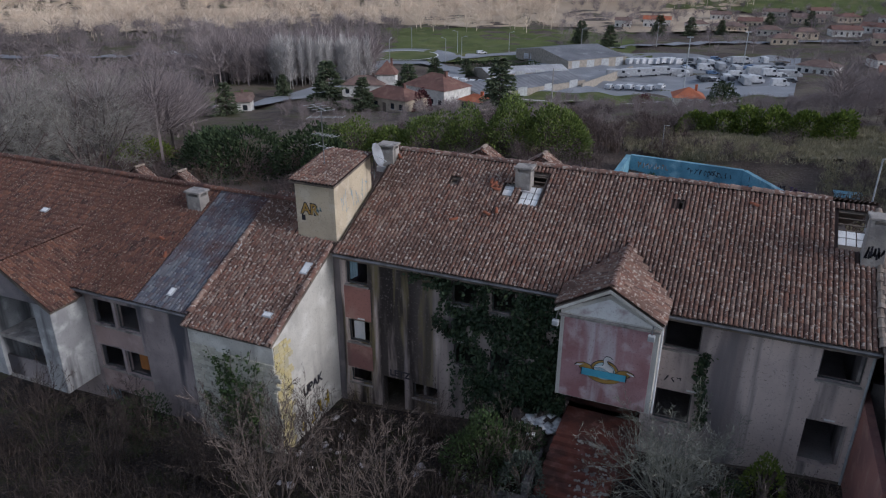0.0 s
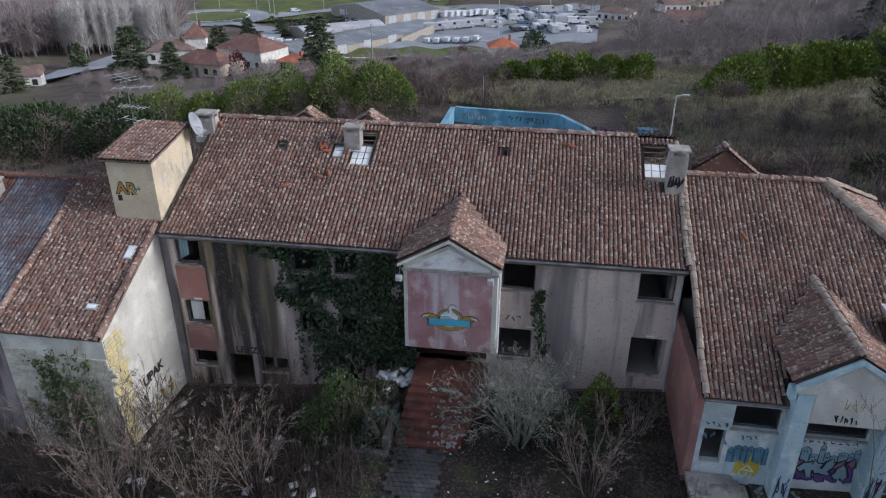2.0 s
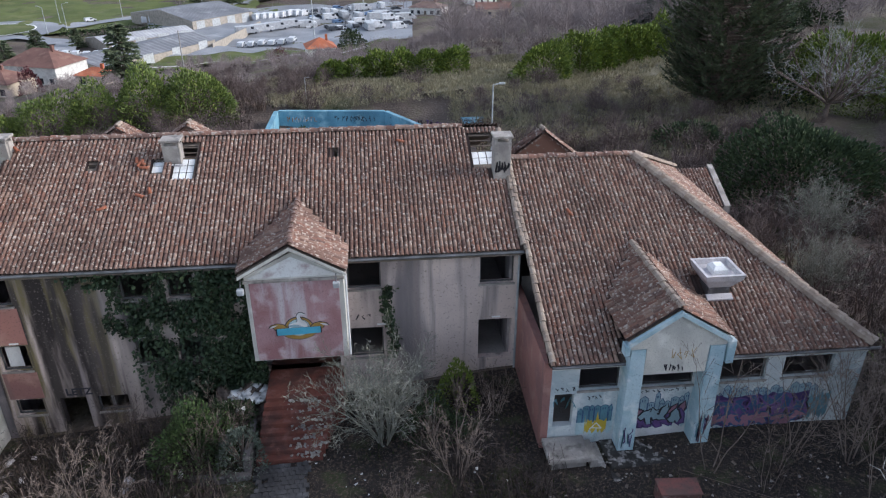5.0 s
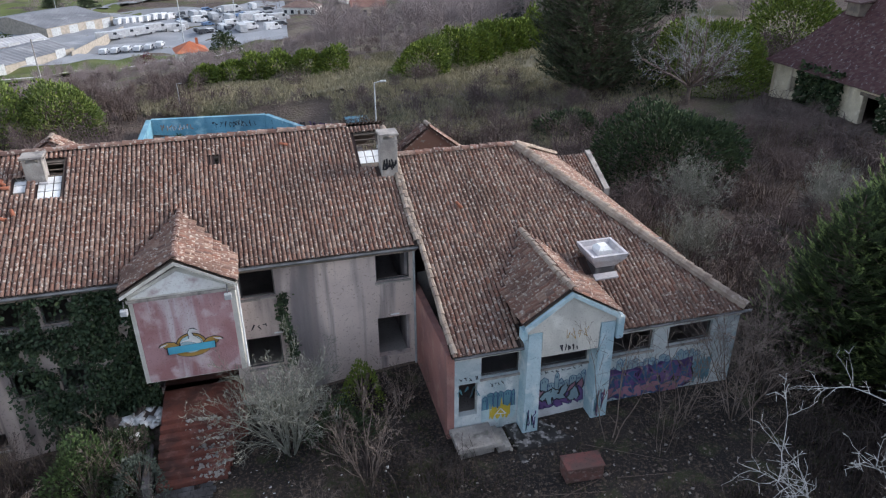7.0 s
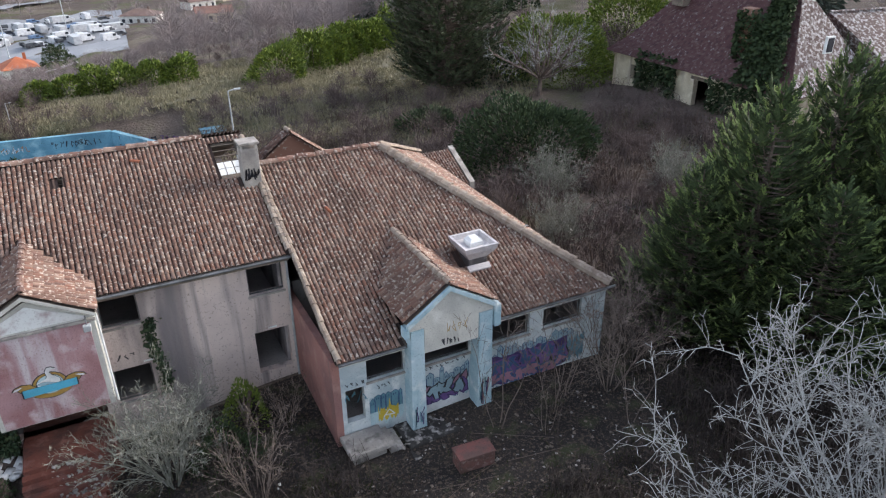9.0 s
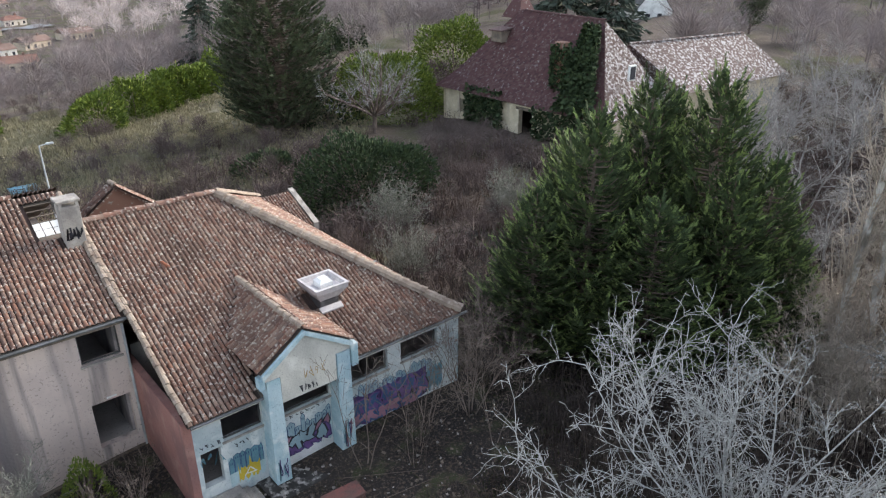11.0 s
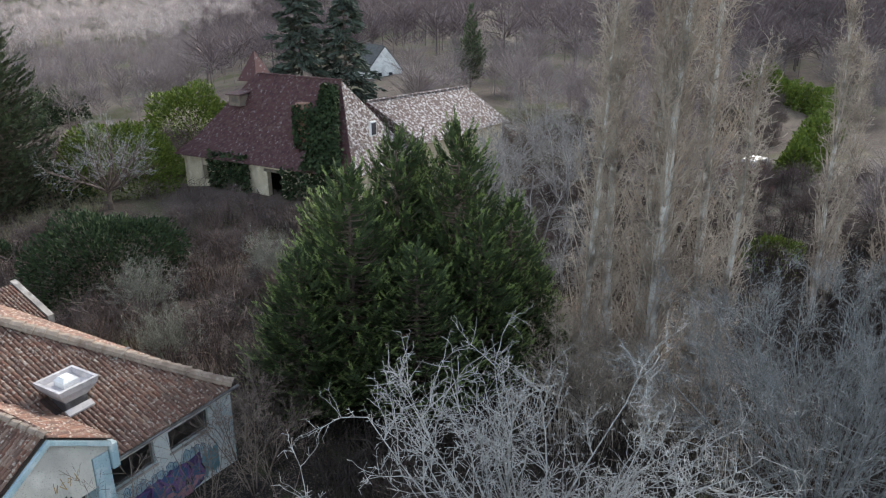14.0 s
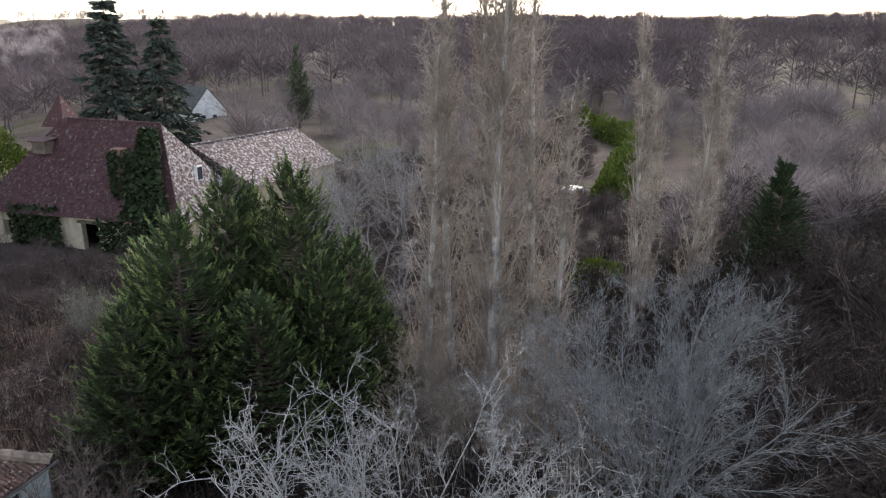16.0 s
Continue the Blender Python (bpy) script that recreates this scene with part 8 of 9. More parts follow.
# ---- rear gables, annexes ----
def small_gable(parent, x, y, z, half, drop, depth, brick=True):
    """A small gabled roof, its brick end towards -y."""
    g = new("rear_gable")
    g.parent = parent
    bm = bmesh.new()
    prism(bm, [(x - half, z - drop), (x + half, z - drop), (x, z)], y, y + 0.2)
    part("gable_end", bm, BRICK if brick else RENDER_PINK, g, "thin red brick gable")
    for sgn in (-1, 1):
        roof_deck("gable_slope", [(x + sgn * (half + 0.2), y - 0.1, z - drop * (half + 0.2) / half + 0.06), (x + sgn * (half + 0.2), y + depth, z - drop * (half + 0.2) / half + 0.06), (x, y + depth, z + 0.06), (x, y - 0.1, z + 0.06)][::sgn], g, 0.08, "", TILE)
        sl = math.hypot(half + 0.2, drop)
        o = (x + sgn * (half + 0.2), y - 0.1, z - drop * (half + 0.2) / half + 0.08) if sgn > 0 else (x - half - 0.2, y + depth, z - drop * (half + 0.2) / half + 0.08)
        tile_roof(g, o, (0, sgn, 0), (-sgn * (half + 0.2) / sl, 0, drop * (half + 0.2) / half / sl), depth + 0.1, sl, TILE, seed=int(60 + abs(x) * 3 + sgn))
    cap_row("ridge", (x, y - 0.1, z + 0.12), (x, y + depth, z + 0.12), g, 0.12, MORTAR)
    return g


small_gable(central, -11.5, 32.4, 9.38, 1.25, 0.8, 0.9)
small_gable(central, -8.4, 32.4, 9.38, 1.25, 0.8, 0.9)
small_gable(wing, 8.05, 31.6, 8.8, 1.75, 1.35, 0.8)
small_gable(left, -34.5, 32.2, 5.7, 1.8, 1.2, 0.8)
small_gable(left, -31.1, 32.2, 5.8, 1.8, 1.2, 0.8)
annex = thing("annex", "small tiled annex with white end wall behind the wing", "building")
part("annex_wall", box(14.6, 17.5, 31.3, 33.4, 0.2, 4.8), RENDER_WHITE, annex)
ar = roof_deck("roof", [(13.6, 31.0, 4.85), (17.3, 31.0, 4.85), (17.3, 33.4, 6.0), (13.6, 33.4, 6.0)], annex)
al = math.hypot(2.4, 1.15)
tile_roof(ar, (13.6, 31.0, 4.89), (1, 0, 0), (0, 2.4 / al, 1.15 / al), 3.7, al, TILE, seed=71)
bm = bmesh.new()
add_loft(bm, [[(x, 30.9, 4.55), (x, 33.5, 5.8), (x, 33.5, 6.2), (x, 30.9, 4.95)] for x in (17.3, 17.6)])
bmesh.ops.recalc_face_normals(bm, faces=bm.faces)
part("parapet", bm, CONCRETE, annex, "pale rendered parapet")

# ---- roof furniture ----
vent = thing("roof_vent", "pale concrete kitchen vent with flared top on the tiles", "vent")
part("shaft", box(11.02, 11.78, 19.72, 20.44, 6.3, 7.02, 0.02), CONCRETE_DARK, vent)
bm = bmesh.new()
VX, VY = 11.4, 20.08


def square(h, z):
    return [(VX - h, VY - h, z), (VX + h, VY - h, z), (VX + h, VY + h, z), (VX - h, VY + h, z)]


add_loft(bm, [square(0.38, 7.04), square(0.62, 7.40), square(0.68, 7.62), square(0.58, 7.62), square(0.52, 7.45)])
bmesh.ops.recalc_face_normals(bm, faces=bm.faces)
part("flared_top", bm, CONCRETE_PALE, vent, "pale lilac-white flared concrete tray")
bm = bmesh.new()
add_loft(bm, [square(0.26, 7.45), square(0.26, 7.62), square(0.15, 7.74)])
bmesh.ops.recalc_face_normals(bm, faces=bm.faces)
part("cowl", bm, WHITE_PAINT, vent)
bm = bmesh.new()
add_loft(bm, [[(x, 19.5, 6.64), (x, 19.715, 6.74), (x, 19.715, 6.79), (x, 19.5, 6.69)] for x in (10.95, 11.85)])
bmesh.ops.recalc_face_normals(bm, faces=bm.faces)
part("flashing", bm, CONCRETE_PALE, vent)
tag(central, 4.56, 5.13, 9.4, 9.9, 25.09, "black", 144, 5, 0.06, "black scrawled graffiti")
# no opening here, a black plate paints the dark of the vent
part("vent_dark_plate", box(-15.62, -15.45, 22.538, 22.549, 8.62, 8.85), PAINTS["black"], tower)
tag(tower, -14.9, -14.65, 9.0, 9.3, 22.545, "turquoise", 146, 2, 0.04)
t = tag(tower, 0.3, 2.6, 8.9, 9.9, 0, "skyblue", 147, 6, 0.025)
t.matrix_basis = Matrix(((0, -1, 0, -14.044), (1, 0, 0, 22.7), (0, 0, 1, 0), (0, 0, 0, 1)))

dish = thing("satellite_dish", "grey satellite dish on a bracket at the tower", "dish", (-13.75, 25.55, 10.72), 0)
bm = bmesh.new()
rings = []
for k in range(6):
    r = 0.5 * k / 5 + 0.01
    rings.append([(r * math.cos(2 * math.pi * i / 20), r * math.sin(2 * math.pi * i / 20), 0.35 * r * r) for i in range(20)])
add_loft(bm, rings, cap=False)
reflector = part("reflector", bm, DISH_GREY, dish)
reflector.matrix_basis = pose(0, 0, 0, 0, 70, 8)
sol = reflector.modifiers.new("thick", "SOLIDIFY")
sol.thickness = 0.02
bm = bmesh.new()
tube_between(bm, (0, 0, 0), (0.62, -0.25, -0.12), 0.015, n=5)
tube_between(bm, (0.1, -0.1, -0.45), (0.62, -0.25, -0.12), 0.015, n=5)
part("feed_arm", bm, WHITE_PAINT, dish)
bm = bmesh.new()
tube_between(bm, (-0.12, 0.02, -1.0), (-0.12, 0.02, 0.12), 0.03, n=6)
tube_between(bm, (-0.12, 0.02, -0.8), (-0.45, 0.02, -0.8), 0.025, n=6)
part("bracket", bm, DARK_METAL, dish)

aerial = thing("tv_aerial", "rusted television aerial above the tower", "aerial", (-15.25, 23.9, 10.6))
bm = bmesh.new()
tube_between(bm, (0, 0, -0.2), (0, 0, 2.45), 0.022, n=6)
part("mast", bm, DARK_METAL, aerial)
for z, a, length, n_el, w in ((1.95, 0.2, 1.3, 5, 0.30), (2.3, 2.6, 1.0, 4, 0.42), (1.25, -0.3, 1.1, 7, 0.22), (0.75, 2.9, 0.7, 3, 0.30)):
    bm = bmesh.new()
    d = Vector((math.cos(a), math.sin(a), 0.05))
    s = Vector((-math.sin(a), math.cos(a), 0))
    tube_between(bm, Vector((0, 0, z)) - d * length * 0.4, Vector((0, 0, z)) + d * length * 0.7, 0.013, n=5)
    for k in range(n_el):
        c = Vector((0, 0, z)) + d * length * (-0.4 + 1.1 * k / (n_el - 1))
        tube_between(bm, c - s * w, c + s * w, 0.008, n=4)
    part("yagi", bm, PALE_METAL, aerial)
LOOSE = plain("fresh orange tile", (0.27, 0.095, 0.055), 0.8)
for i, (x, y, t) in enumerate(((-8.4, 24.8, 60), (-8.15, 24.95, 20), (-9.6, 24.4, 110), (-8.6, 26.3, 40), (-8.45, 26.15, 80), (-8.7, 26.5, 150), (-8.9, 26.4, 10), (-13.4, 27.2, 40), (1.2, 27.0, 60), (7.1, 23.2, 15), (-20.9, 20.2, 30), (-21.6, 21.0, 70))):
    tv, tf = tile_shape(LOOSE)
    ob = new("loose_tile", quads_mesh("loose_tile", tv, tf, LOOSE, True))
    ob.matrix_basis = pose(x, y, roof_z(y) + 0.13, math.degrees(math.atan(SLOPE)), 0, 0) @ pose(0, 0, 0, 0, 8, t)
    tagged(ob, "slipped bright orange roof tile lying loose", "tile", "loose tiles")
for x, y, w, h in ((-14.55, 21.0, 0.17, 0.30), (-18.1, 21.4, 0.14, 0.16), (-19.45, 18.85, 0.13, 0.2), (-14.9, 18.8, 0.2, 0.12), (-29.0, 21.4, 0.2, 0.14)):
    p = thing("roof_light", "small white glass roof light in the tiles", "window", (x, y, roof_z(y) + 0.1), 0, "roof lights")
    p.rotation_euler = (math.atan(SLOPE), 0, 0)
    part("frame", box(-w, w, -h, h, -0.03, 0.015), PALE_METAL, p)
    part("pane", box(-w + 0.05, w - 0.05, -h + 0.05, h - 0.05, 0.018, 0.03), WHITE_PAINT, p)

# ---- murals and scrawls on the dining wing ----
MR = np.random.default_rng(58)
MY = WY - 0.004


def mural_sky(x0, x1, z0, z1, paint, y, seed, name="painted_house"):
    """A row of little painted houses."""
    rng = np.random.default_rng(seed)
    x = x0
    while x < x1 - 0.1:
        w, h = rng.uniform(0.16, 0.3), z0 + (z1 - z0) * rng.uniform(0.45, 1.0)
        top = h + rng.uniform(0.04, 0.16)
        pts = [(x, z0), (min(x + w, x1), z0), (min(x + w, x1), h), (x + w / 2, top), (x, h)]
        bm = bmesh.new()
        bm.faces.new([bm.verts.new((a, y, b)) for a, b in pts])
        house = part(name, bm, PAINTS[paint], wing)
        bm = bmesh.new()
        stroke(bm, [pts[0], pts[4], pts[3], pts[2], pts[1]], 0.022, y - 0.0012)
        for k in range(2):
            stroke(bm, [(x + w * (0.3 + 0.3 * k), h - 0.12), (x + w * (0.3 + 0.3 * k), h - 0.05)], 0.03, y - 0.0012)
        part("outline", bm, PAINTS["deepblue"], house)
        x += w * rng.uniform(0.85, 1.05)


def letter_forms(x0, x1, z0, z1, n, fill, edge, y, seed, slant=0.15):
    """Interlocked angular letter shapes that spell nothing: a dark edge under a bright fill."""
    rng = np.random.default_rng(seed)
    a, b = bmesh.new(), bmesh.new()
    w = (x1 - x0) / n
    for i in range(n):
        cx, cz = x0 + (i + 0.5) * w, (z0 + z1) / 2 + rng.normal(0, 0.05)
        for k in range(3):
            ang, ln, th = rng.uniform(-1.2, 1.2) + (1.57 if k == 1 else 0), rng.uniform(0.55, 0.95) * w, rng.uniform(0.10, 0.17)
            dx, dz = math.cos(ang) * ln * 0.62, math.sin(ang) * (z1 - z0) * 0.45
            ox, oz = rng.normal(0, 0.16) * w, rng.normal(0, 0.1)
            p, q = (cx + ox - dx, cz + oz - dz), (cx + ox + dx, cz + oz + dz)
            for bm, grow, yy in ((a, 0.05, y), (b, 0.0, y - 0.003)):
                d = Vector((q[0] - p[0], q[1] - p[1])).normalized()
                nn = Vector((-d.y, d.x)) * (th / 2 + grow)
                e = d * grow
                m = d * 0.22
                pts = [(p[0] - e.x + nn.x, p[1] - e.y + nn.y), (p[0] - e.x - nn.x, p[1] - e.y - nn.y), (q[0] - m.x - nn.x * 1.2, q[1] - m.y - nn.y * 1.2), (q[0] + e.x, q[1] + e.y), (q[0] - m.x + nn.x * 1.5, q[1] - m.y + nn.y * 1.5)]
                bm.faces.new([bm.verts.new((x, yy - 0.0004 * (i * 3 + k), min(max(z, z0 - 0.06), z1 + 0.06))) for x, z in pts])
    part("mural_edge", a, PAINTS[edge], wing)
    part("mural_letters", b, PAINTS[fill], wing)


def flat(x0, x1, z0, z1, paint, y, wob=0.05, seed=1, name="painted_field", label=""):
    rng = np.random.default_rng(seed)
    bm = bmesh.new()
    n = 16
    top = [(x0 + (x1 - x0) * i / n, z1 + rng.normal(0, wob)) for i in range(n + 1)]
    bot = [(x0 + (x1 - x0) * i / n, z0 + rng.normal(0, wob)) for i in range(n + 1)]
    for i in range(n):
        bm.faces.new([bm.verts.new((x, y, z)) for x, z in (bot[i], bot[i + 1], top[i + 1], top[i])])
    return part(name, bm, PAINTS[paint], wing, label)


flat(6.3, 7.55, 2.62, 3.7, "paleblue", MY, 0.06, 1, label="pale blue mural ground")
mural_sky(6.32, 7.5, 3.1, 3.85, "turquoise", MY - 0.003, 2)
flat(6.6, 7.35, 2.66, 3.2, "yellow", MY - 0.006, 0.10, 3, label="yellow painted shape")
stroke_b = bmesh.new()
stroke(stroke_b, [(6.8, 2.8), (7.0, 3.05), (7.2, 2.8), (6.85, 2.85)], 0.04, MY - 0.009)
part("painted_line", stroke_b, PAINTS["white"], wing)
tag(wing, 6.6, 7.1, 4.0, 4.22, MY, "black", 150, 4, 0.02)
tag(wing, 5.5, 6.2, 4.42, 4.6, MY, "black", 151, 4, 0.025)
tag(wing, 5.45, 6.3, 3.7, 4.3, MY - 0.002, "turquoise", 152, 4, 0.03)
flat(8.16, 10.14, 2.5, 3.5, "paleblue", MY, 0.09, 4)
flat(8.16, 10.14, 2.3, 2.75, "white", MY - 0.003, 0.08, 5)
mural_sky(8.2, 10.1, 3.35, 4.05, "skyblue", MY - 0.003, 6)
letter_forms(8.25, 10.1, 2.75, 3.7, 5, "pink", "black", MY - 0.007, 7)
letter_forms(8.3, 10.0, 2.7, 3.4, 5, "violet", "purple", MY - 0.018, 8)
letter_forms(8.4, 9.9, 2.9, 3.6, 4, "skyblue", "black", MY - 0.034, 18)
tag(wing, 8.3, 10.0, 4.16, 4.3, MY - 0.004, "black", 153, 8, 0.02)
flat(10.74, 14.9, 3.35, 3.85, "paleblue", MY, 0.08, 9)
mural_sky(10.8, 14.7, 3.45, 4.15, "skyblue", MY - 0.003, 10)
flat(10.8, 14.4, 2.55, 3.75, "purple", MY - 0.006, 0.07, 11, label="deep purple mural letters")
letter_forms(10.85, 14.4, 2.6, 3.7, 8, "violet", "black", MY - 0.010, 12)
letter_forms(10.9, 14.3, 2.45, 3.1, 9, "pink", "deepblue", MY - 0.032, 13)
letter_forms(10.9, 14.3, 3.1, 3.75, 8, "deepblue", "violet", MY - 0.056, 19)
mural_sky(10.9, 14.4, 2.05, 2.45, "turquoise", MY - 0.008, 14)
flat(14.4, 15.2, 2.7, 3.6, "turquoise", MY - 0.004, 0.12, 15)
for x0, c, sd in ((7.66, "turquoise", 160), (7.7, "purple", 161), (10.22, "turquoise", 162), (10.25, "purple", 163), (10.3, "pink", 164)):
    tag(wing, x0, x0 + 0.38, 2.4, 3.6, 17.392, c, sd, 2, 0.035)
tag(wing, 8.75, 9.5, 5.42, 5.68, 17.446, "black", 165, 5, 0.035, "black scrawled graffiti")
tag(wing, 8.9, 9.8, 5.85, 6.3, 17.446, "gold", 166, 4, 0.02)

# ---- scrawled words ----
def scrawl(words, parent, m, size, paint, fat=0.03):
    """Sprayed block letters, a few millimetres thick."""
    cu = bpy.data.curves.new("scrawl", "FONT")
    cu.body, cu.size, cu.extrude, cu.align_x, cu.offset = words, size, 0.002, "CENTER", size * fat
    cu.materials.append(PAINTS[paint])
    ob = new("scrawl", cu)
    ob.parent = parent
    ob.matrix_basis = m
    return ob


scrawl("AR", tower, pose(-15.22, 22.546, 8.92, 90, 0, 0), 0.62, "black", 0.08)
scrawl("AR", tower, pose(-15.22, 22.538, 8.92, 90, 0, 0), 0.62, "gold", 0.02)
scrawl("LETZ", central, pose(-11.3, FY - 0.012, 2.28, 90, 0, 0), 0.42, "black")
scrawl("UPAK", left, pose(-14.19, 20.3, 2.3, 90, 0, 90), 0.55, "black")

# ---- steps, path and terraces ----
steps = thing("entrance_steps", "broad red-painted entrance steps strewn with rubble", "steps")
part("landing", box(-4.25, -1.5, 20.7, 26.2, 1.0, 2.85, 0.02), STEP_RED, steps, "red landing under the bay")
for i in range(7):
    z = 2.85 - 0.165 * (i + 1)
    part("step", box(-4.3 - 0.03 * i, -1.75 - 0.08 * i, 20.7 - 0.27 * (i + 1), 20.7 - 0.27 * i - 0.002, 0.9, z, 0.012), STEP_RED, steps)
bm = bmesh.new()
for i in range(26):
    for k in range(9):
        if MR.random() < 0.93:
            x, y = -4.5 + k * 0.2 + (0.1 if i % 2 else 0), 18.7 - i * 0.2
            z = surf_z(x, y) + 0.14
            add_box(bm, x + 0.004, x + 0.194, y - 0.19, y - 0.004, z - 0.2, z + MR.uniform(-0.012, 0.012))
path_mesh = bpy.data.meshes.new("path")
bm.to_mesh(path_mesh)
bm.free()
path_mesh.materials.append(PAVING)
tagged(new("path", path_mesh), "grey brick path leading to the steps", "path", kind="structure")
part_slab = thing("landing_slab", "pale concrete landing at the wing door", "landing")
part("slab", box(5.15, 6.55, 16.85, 17.95, 2.42, 2.6, 0.02), CONCRETE, part_slab)
part("plinth", box(5.3, 6.45, 17.0, 17.95, 0.8, 2.417), CONCRETE, part_slab)
for i in range(4):
    part("side_step", box(6.56 + 0.24 * i, 6.56 + 0.24 * (i + 1) - 0.003, 16.9, 17.9, 0.8, 2.44 - 0.14 * i, 0.01), CONCRETE, part_slab)
terrace = thing("terrace_steps", "dark mossy concrete terrace steps with pale worn patches", "steps")
PATCHY = worn("mossy worn concrete", (0.05, 0.046, 0.043), (0.03, 0.028, 0.026), (0.42, 0.39, 0.37), 1.5, 10.0)
part("ledge", box(7.15, 10.95, 17.203, WY - 0.004, 0.8, 2.296, 0.015), PATCHY, terrace)
for i in range(4):
    part("step", box(7.2 - 0.05 * i, 10.4 + 0.4 * i, 17.2 - 0.5 * (i + 1), 17.2 - 0.5 * i - 0.003, 0.8, 2.3 - 0.13 * i, 0.015), PATCHY, terrace)
rb = thing("red_box", "rusty red metal box lying on the ground", "box", (8.75, 15.15, surf_z(8.75, 15.15) + 0.02), -4)
part("body", box(-0.62, 0.62, -0.3, 0.35, 0.0, 0.55, 0.03), worn("rusty red paint", (0.15, 0.07, 0.06), (0.10, 0.06, 0.052), (0.22, 0.16, 0.14), 3.0, 12.0), rb)
part("lid", box(-0.64, 0.64, -0.32, 0.37, 0.552, 0.60, 0.01), worn("faded red lid", (0.17, 0.07, 0.062), (0.11, 0.066, 0.06), None, 3.0, 12.0), rb)
planter = thing("planter_wall", "low mossy stone wall of the planter", "wall")
part("kerb", box(-6.6, -4.6, 18.25, 18.5, 0.8, 1.6, 0.03), CONCRETE_DARK, planter)
part("side_kerb", box(-4.85, -4.6, 18.5, 20.6, 0.8, 2.1, 0.03), CONCRETE_DARK, planter)


def rubble(name, label, n, spots_of, size, material, seed):
    """Fragments scattered over a place: bevelled broken slabs joined in one mesh."""
    rng = np.random.default_rng(seed)
    pieces = []
    cube = np.array([(x, y, z) for x in (-1, 1) for y in (-1, 1) for z in (-1, 1)], float) * 0.5
    faces = np.array([(0, 1, 3, 2), (4, 6, 7, 5), (0, 4, 5, 1), (2, 3, 7, 6), (0, 2, 6, 4), (1, 5, 7, 3)])
    for x, y, z in spots_of(rng, n):
        s = size * rng.uniform(0.35, 1.6) * np.array([rng.uniform(0.6, 1.6), rng.uniform(0.5, 1.2), rng.uniform(0.15, 0.5)])
        m = np.array(Euler(rng.uniform(-0.5, 0.5, 2).tolist() + [rng.uniform(0, 6.28)]).to_matrix())
        pieces.append(((cube * rng.uniform(0.75, 1.1, (8, 3)) * s) @ m.T + (x, y, z + s[2] * 0.3), faces))
    return tagged(new(name, joined(name, pieces, material)), label, "debris", kind="stuff")


rubble("white_rubble", "white plaster and foam rubble by the steps", 34, lambda g, n: [(g.normal(-5.0, 0.45), g.normal(21.3, 0.35), 2.35 + g.uniform(0, 0.2)) for _ in range(n)], 0.28, WHITE_PAINT, 171)
rubble("heap", "dark earth heap under the rubble", 30, lambda g, n: [(g.normal(-5.2, 0.6), g.uniform(20.6, 22.2), g.uniform(1.4, 2.2)) for _ in range(n)], 0.9, GROUND, 172)


def step_spots(g, n):
    out = []
    for _ in range(n):
        y = g.uniform(18.7, 20.7)
        out.append((g.normal(-2.72, 0.34), y, 2.85 - 0.165 * (int((20.7 - y) / 0.27) + 1) + 0.02))
    return out


rubble("step_rubble", "pale plaster crumbs down the steps", 150, step_spots, 0.085, CONCRETE, 173)
rubble("litter", "small pale litter and plaster crumbs", 260, lambda g, n: [(x, y, surf_z(x, y)) for x, y in [(g.uniform(-5.5, 4), g.uniform(13, 20.3)) for _ in range(n)]], 0.07, WHITE_PAINT, 174)
def terrace_spots(g, n):
    out = []
    for _ in range(n):
        y = g.uniform(15.3, 17.9)
        out.append((g.uniform(6.9, 10.9), y, 2.3 - 0.13 * max(0, int((17.2 - y) / 0.5)) + 0.01))
    return out


rubble("terrace_rubble", "broken pale tiles and plaster on the terrace", 120, terrace_spots, 0.07, CONCRETE, 178)
rubble("dark_rubble", "sodden boards and splinters on the ground", 180, lambda g, n: [(x, y, surf_z(x, y) + 0.03) for x, y in [(g.uniform(5, 20), g.uniform(11.5, 17.0)) for _ in range(n)]], 0.09, WOOD, 179)
rubble("litter_right", "pale litter and rubble on the dark ground", 300, lambda g, n: [(x, y, surf_z(x, y) + 0.02) for x, y in [(g.uniform(5, 22), g.uniform(11, 16.5)) for _ in range(n)]], 0.065, CONCRETE, 175)
rubble("litter_left", "pale litter among the brambles", 70, lambda g, n: [(x, y, surf_z(x, y) + 0.1) for x, y in [(g.uniform(-14, -6), g.uniform(14, 21)) for _ in range(n)]], 0.2, CONCRETE_PALE, 176)
poles = np.random.default_rng(88)
for i in range(12):
    x, y, a, ln = poles.uniform(6, 20), poles.uniform(11.5, 16), poles.uniform(-0.6, 0.6), poles.uniform(1.2, 2.8)
    bm = bmesh.new()
    tube_between(bm, (-ln / 2, 0, 0.03), (ln / 2, 0, 0.12), 0.012, 0.007, 5)
    st = tagged(new("fallen_branch"), "fallen pale stick on dark ground", "branch", "fallen sticks")
    st.matrix_basis = pose(x, y, surf_z(x, y) + 0.03, 0, 0, math.degrees(a))
    part("stick", bm, BARK_BROWN, st)

# ---- the balcony bay of the left wing ----
lb = new("balcony_bay")
lb.parent = left
part("pillar", box(-25.0, -24.05, 16.9, LY - 0.003, 1.5, 5.7, 0.02), RENDER_PIERGREY, lb, "white rendered side pier")
part("pillar", box(-28.5, -27.6, 16.9, LY - 0.003, 1.5, 5.7, 0.02), RENDER_PIERGREY, lb)
for z in (1.6, 3.6):
    part("balcony_floor", box(-27.6, -25.0, 17.0, LY - 0.003, z - 0.18, z), CONCRETE, lb)
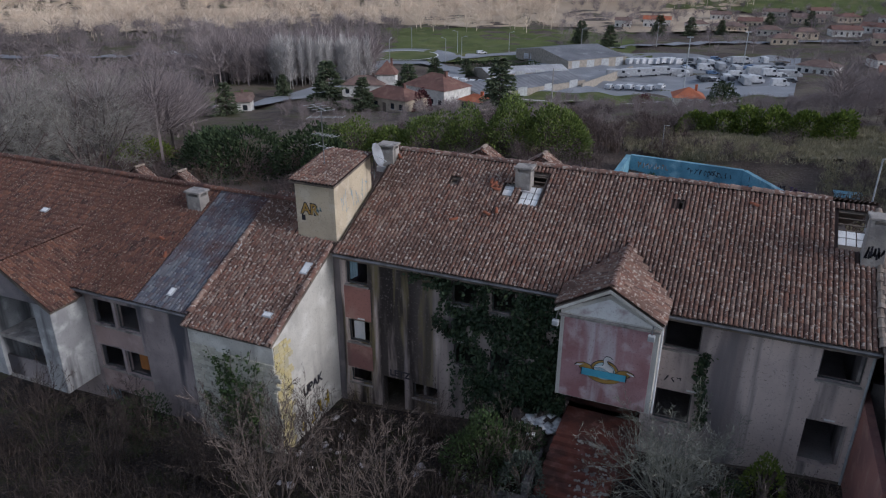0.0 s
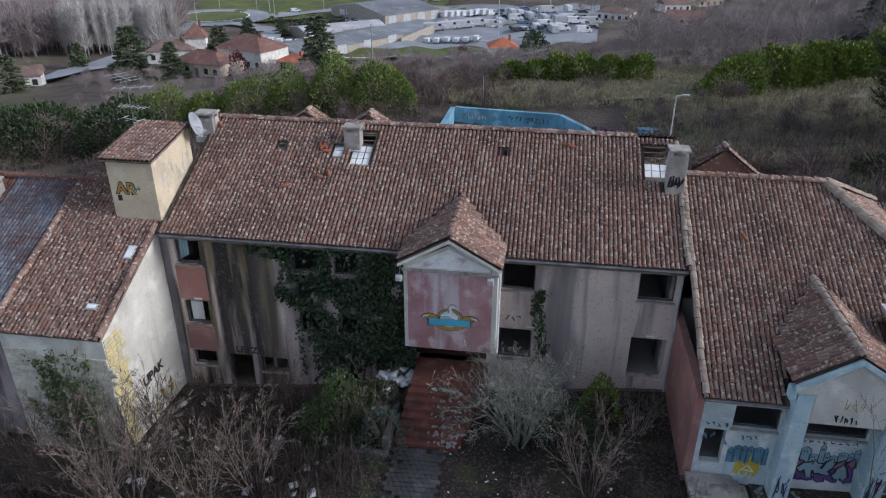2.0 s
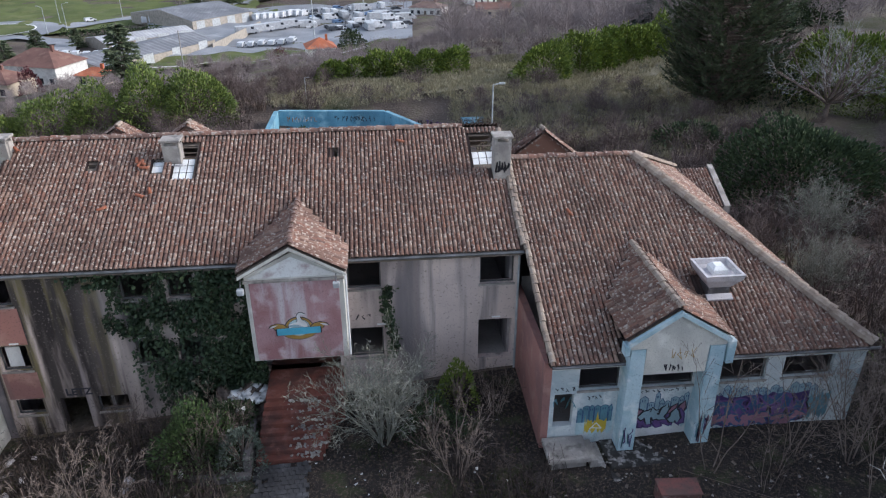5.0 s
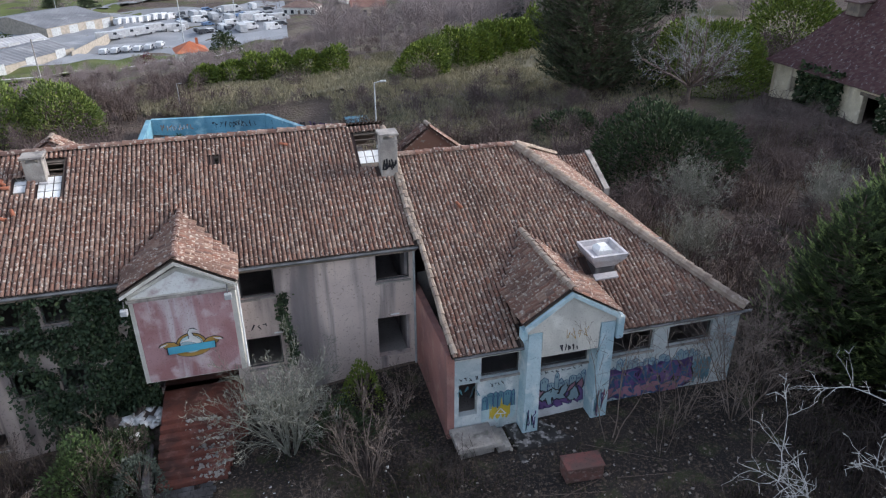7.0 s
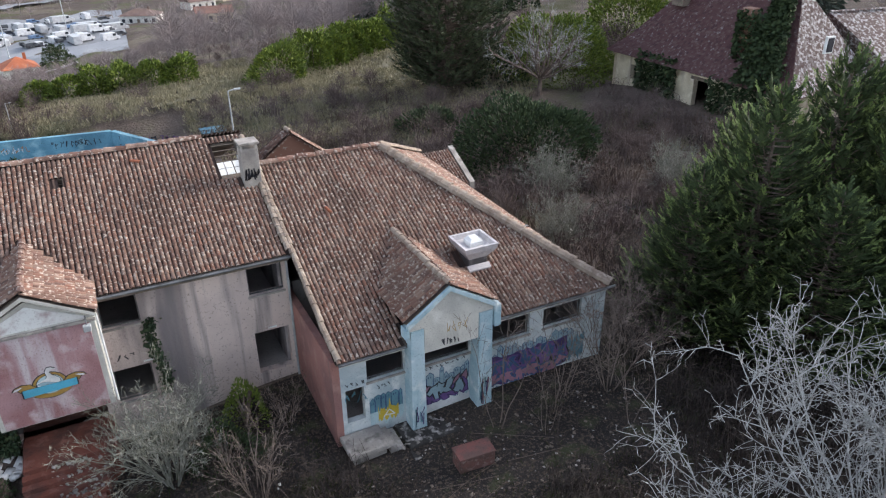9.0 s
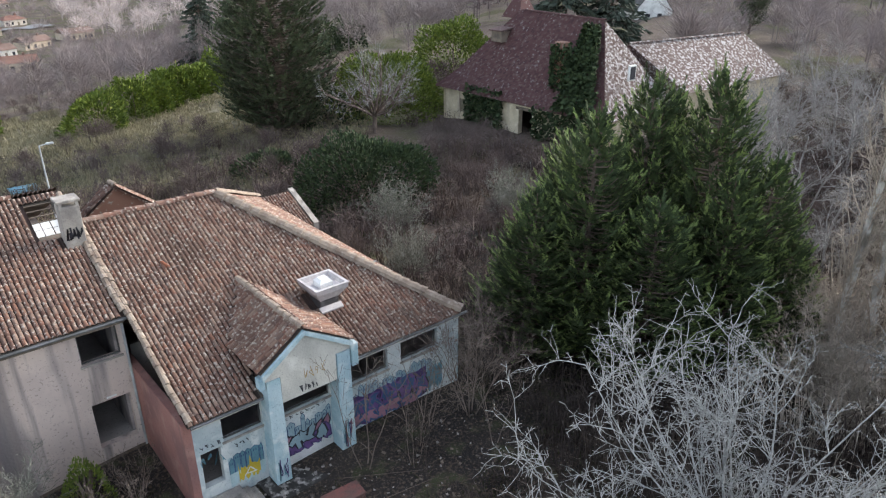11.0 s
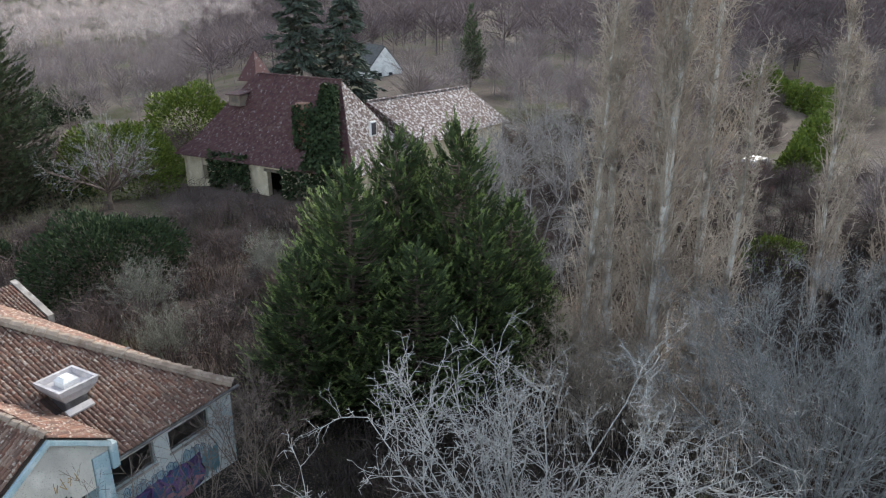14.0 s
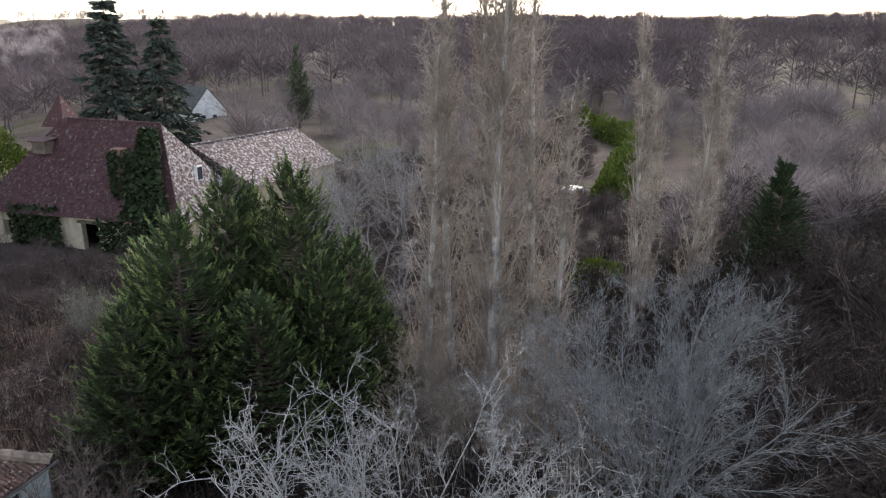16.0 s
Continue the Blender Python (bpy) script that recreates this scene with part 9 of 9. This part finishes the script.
part("balcony_wall", box(-27.6, -25.0, 17.05, 17.15, 1.6, 2.5), RENDER_GREY, lb)
part("rear_panel", box(-27.55, -25.05, LY - 0.09, LY - 0.006, 1.62, 5.6), RENDER_PIERGREY, lb)
tag(lb, -26.6, -25.6, 2.1, 3.2, LY - 0.1, "black", 181, 5, 0.08)
bm = bmesh.new()
prism(bm, [(-28.6, 5.65), (-23.95, 5.65), (-26.3, 7.0)], 16.85, 17.15)
part("gable", bm, RENDER_GREY, lb)
for sgn in (-1, 1):
    ex, y1e, y1r = -26.3 + sgn * 2.6, 22 + (5.55 - 7.66) / SLOPE, 22 + (7.12 - 7.66) / SLOPE
    roof_deck("bay_roof", [(ex, 16.7, 5.55), (ex, y1e + 0.6, 5.55), (-26.3, y1r + 0.2, 7.12), (-26.3, 16.7, 7.12)][::sgn], lb)
    sl = math.hypot(2.6, 1.57)
    bt = new("bay_tiles")
    bt.parent = lb
    o = (ex, 16.7, 5.58) if sgn > 0 else (ex, y1r + 0.2, 5.58)
    keep = (lambda a, b, s=sl, p=y1e, q=y1r: 16.7 + a < p + 0.6 + (q - p - 0.4) * b / s) if sgn > 0 else (lambda a, b, s=sl, p=y1e, q=y1r: q + 0.2 - a < p + 0.6 + (q - p - 0.4) * b / s)
    tile_roof(bt, o, (0, sgn, 0), (-sgn * 2.6 / sl, 0, 1.57 / sl), y1r + 0.2 - 16.7, sl, TILE_LEFT, keep, seed=90 + sgn)
tag(left, -24.0, -23.0, 0.3, 0.9, LY - 0.006, "skyblue", 182, 4, 0.09)
tag(left, -22.8, -21.6, -0.3, 0.15, LY - 0.006, "turquoise", 183, 4, 0.09)
part("orange_panel", box(-21.8, -21.35, LY + 0.2, LY + 0.23, 2.2, 3.0), PAINTS["orange"], left)
tag(left, 0.3, 2.5, 0.6, 1.6, 0, "yellow", 185, 4, 0.10).matrix_basis = Matrix(((0, -1, 0, -14.21), (1, 0, 0, 19.0), (0, 0, 1, 0), (0, 0, 0, 1)))

# ---- rubble stones of the jutting wall ----
STONES = np.random.default_rng(44)
shared_stone = bpy.data.meshes.new("stone")
sb_ = box(-0.5, 0.5, -0.5, 0.5, -0.5, 0.5, 0.12)
sb_.to_mesh(shared_stone)
sb_.free()
shared_stone.materials.append(STONE_PALE)
jut = bpy.data.objects["jutting_wall"]
z, count = 0.6, 0
while z < 5.5 and count < 298:
    h = STONES.uniform(0.14, 0.22)
    x = -18.05
    while x < -14.3 and count < 298:
        w = STONES.uniform(0.2, 0.42)
        st = new("stone", shared_stone)
        st.parent = jut
        st.matrix_basis = Matrix.LocRotScale((x + w / 2, JY - 0.01 - STONES.uniform(0, 0.012), z + h / 2), Euler((0, STONES.normal(0, 0.03), 0)), (w * 0.95, 0.08, h * 0.92))
        x += w
        count += 1
    z += h

# ---- yellowed corner stones of the white side wall ----
shared_quoin = shared_stone.copy()
shared_quoin.materials.clear()
shared_quoin.materials.append(by_piece("yellowed corner stone", [(0.50, 0.42, 0.20), (0.58, 0.50, 0.28), (0.44, 0.40, 0.28)], scale=5.0, spots=(0.62, 0.58, 0.45)))
side = bpy.data.objects["gable_wall"]
z = 0.4
while z < 5.4:
    h = STONES.uniform(0.14, 0.22)
    y, stop = 18.03, 18.03 + STONES.uniform(0.55, 0.95)
    while y < stop:
        w = STONES.uniform(0.18, 0.34)
        st = new("stone", shared_quoin)
        st.parent = side
        st.matrix_basis = Matrix.LocRotScale((-14.21 - STONES.uniform(0, 0.01), y + w / 2, z + h / 2), Euler((STONES.normal(0, 0.03), 0, 0)), (0.06, w * 0.95, h * 0.92))
        y += w
    z += h
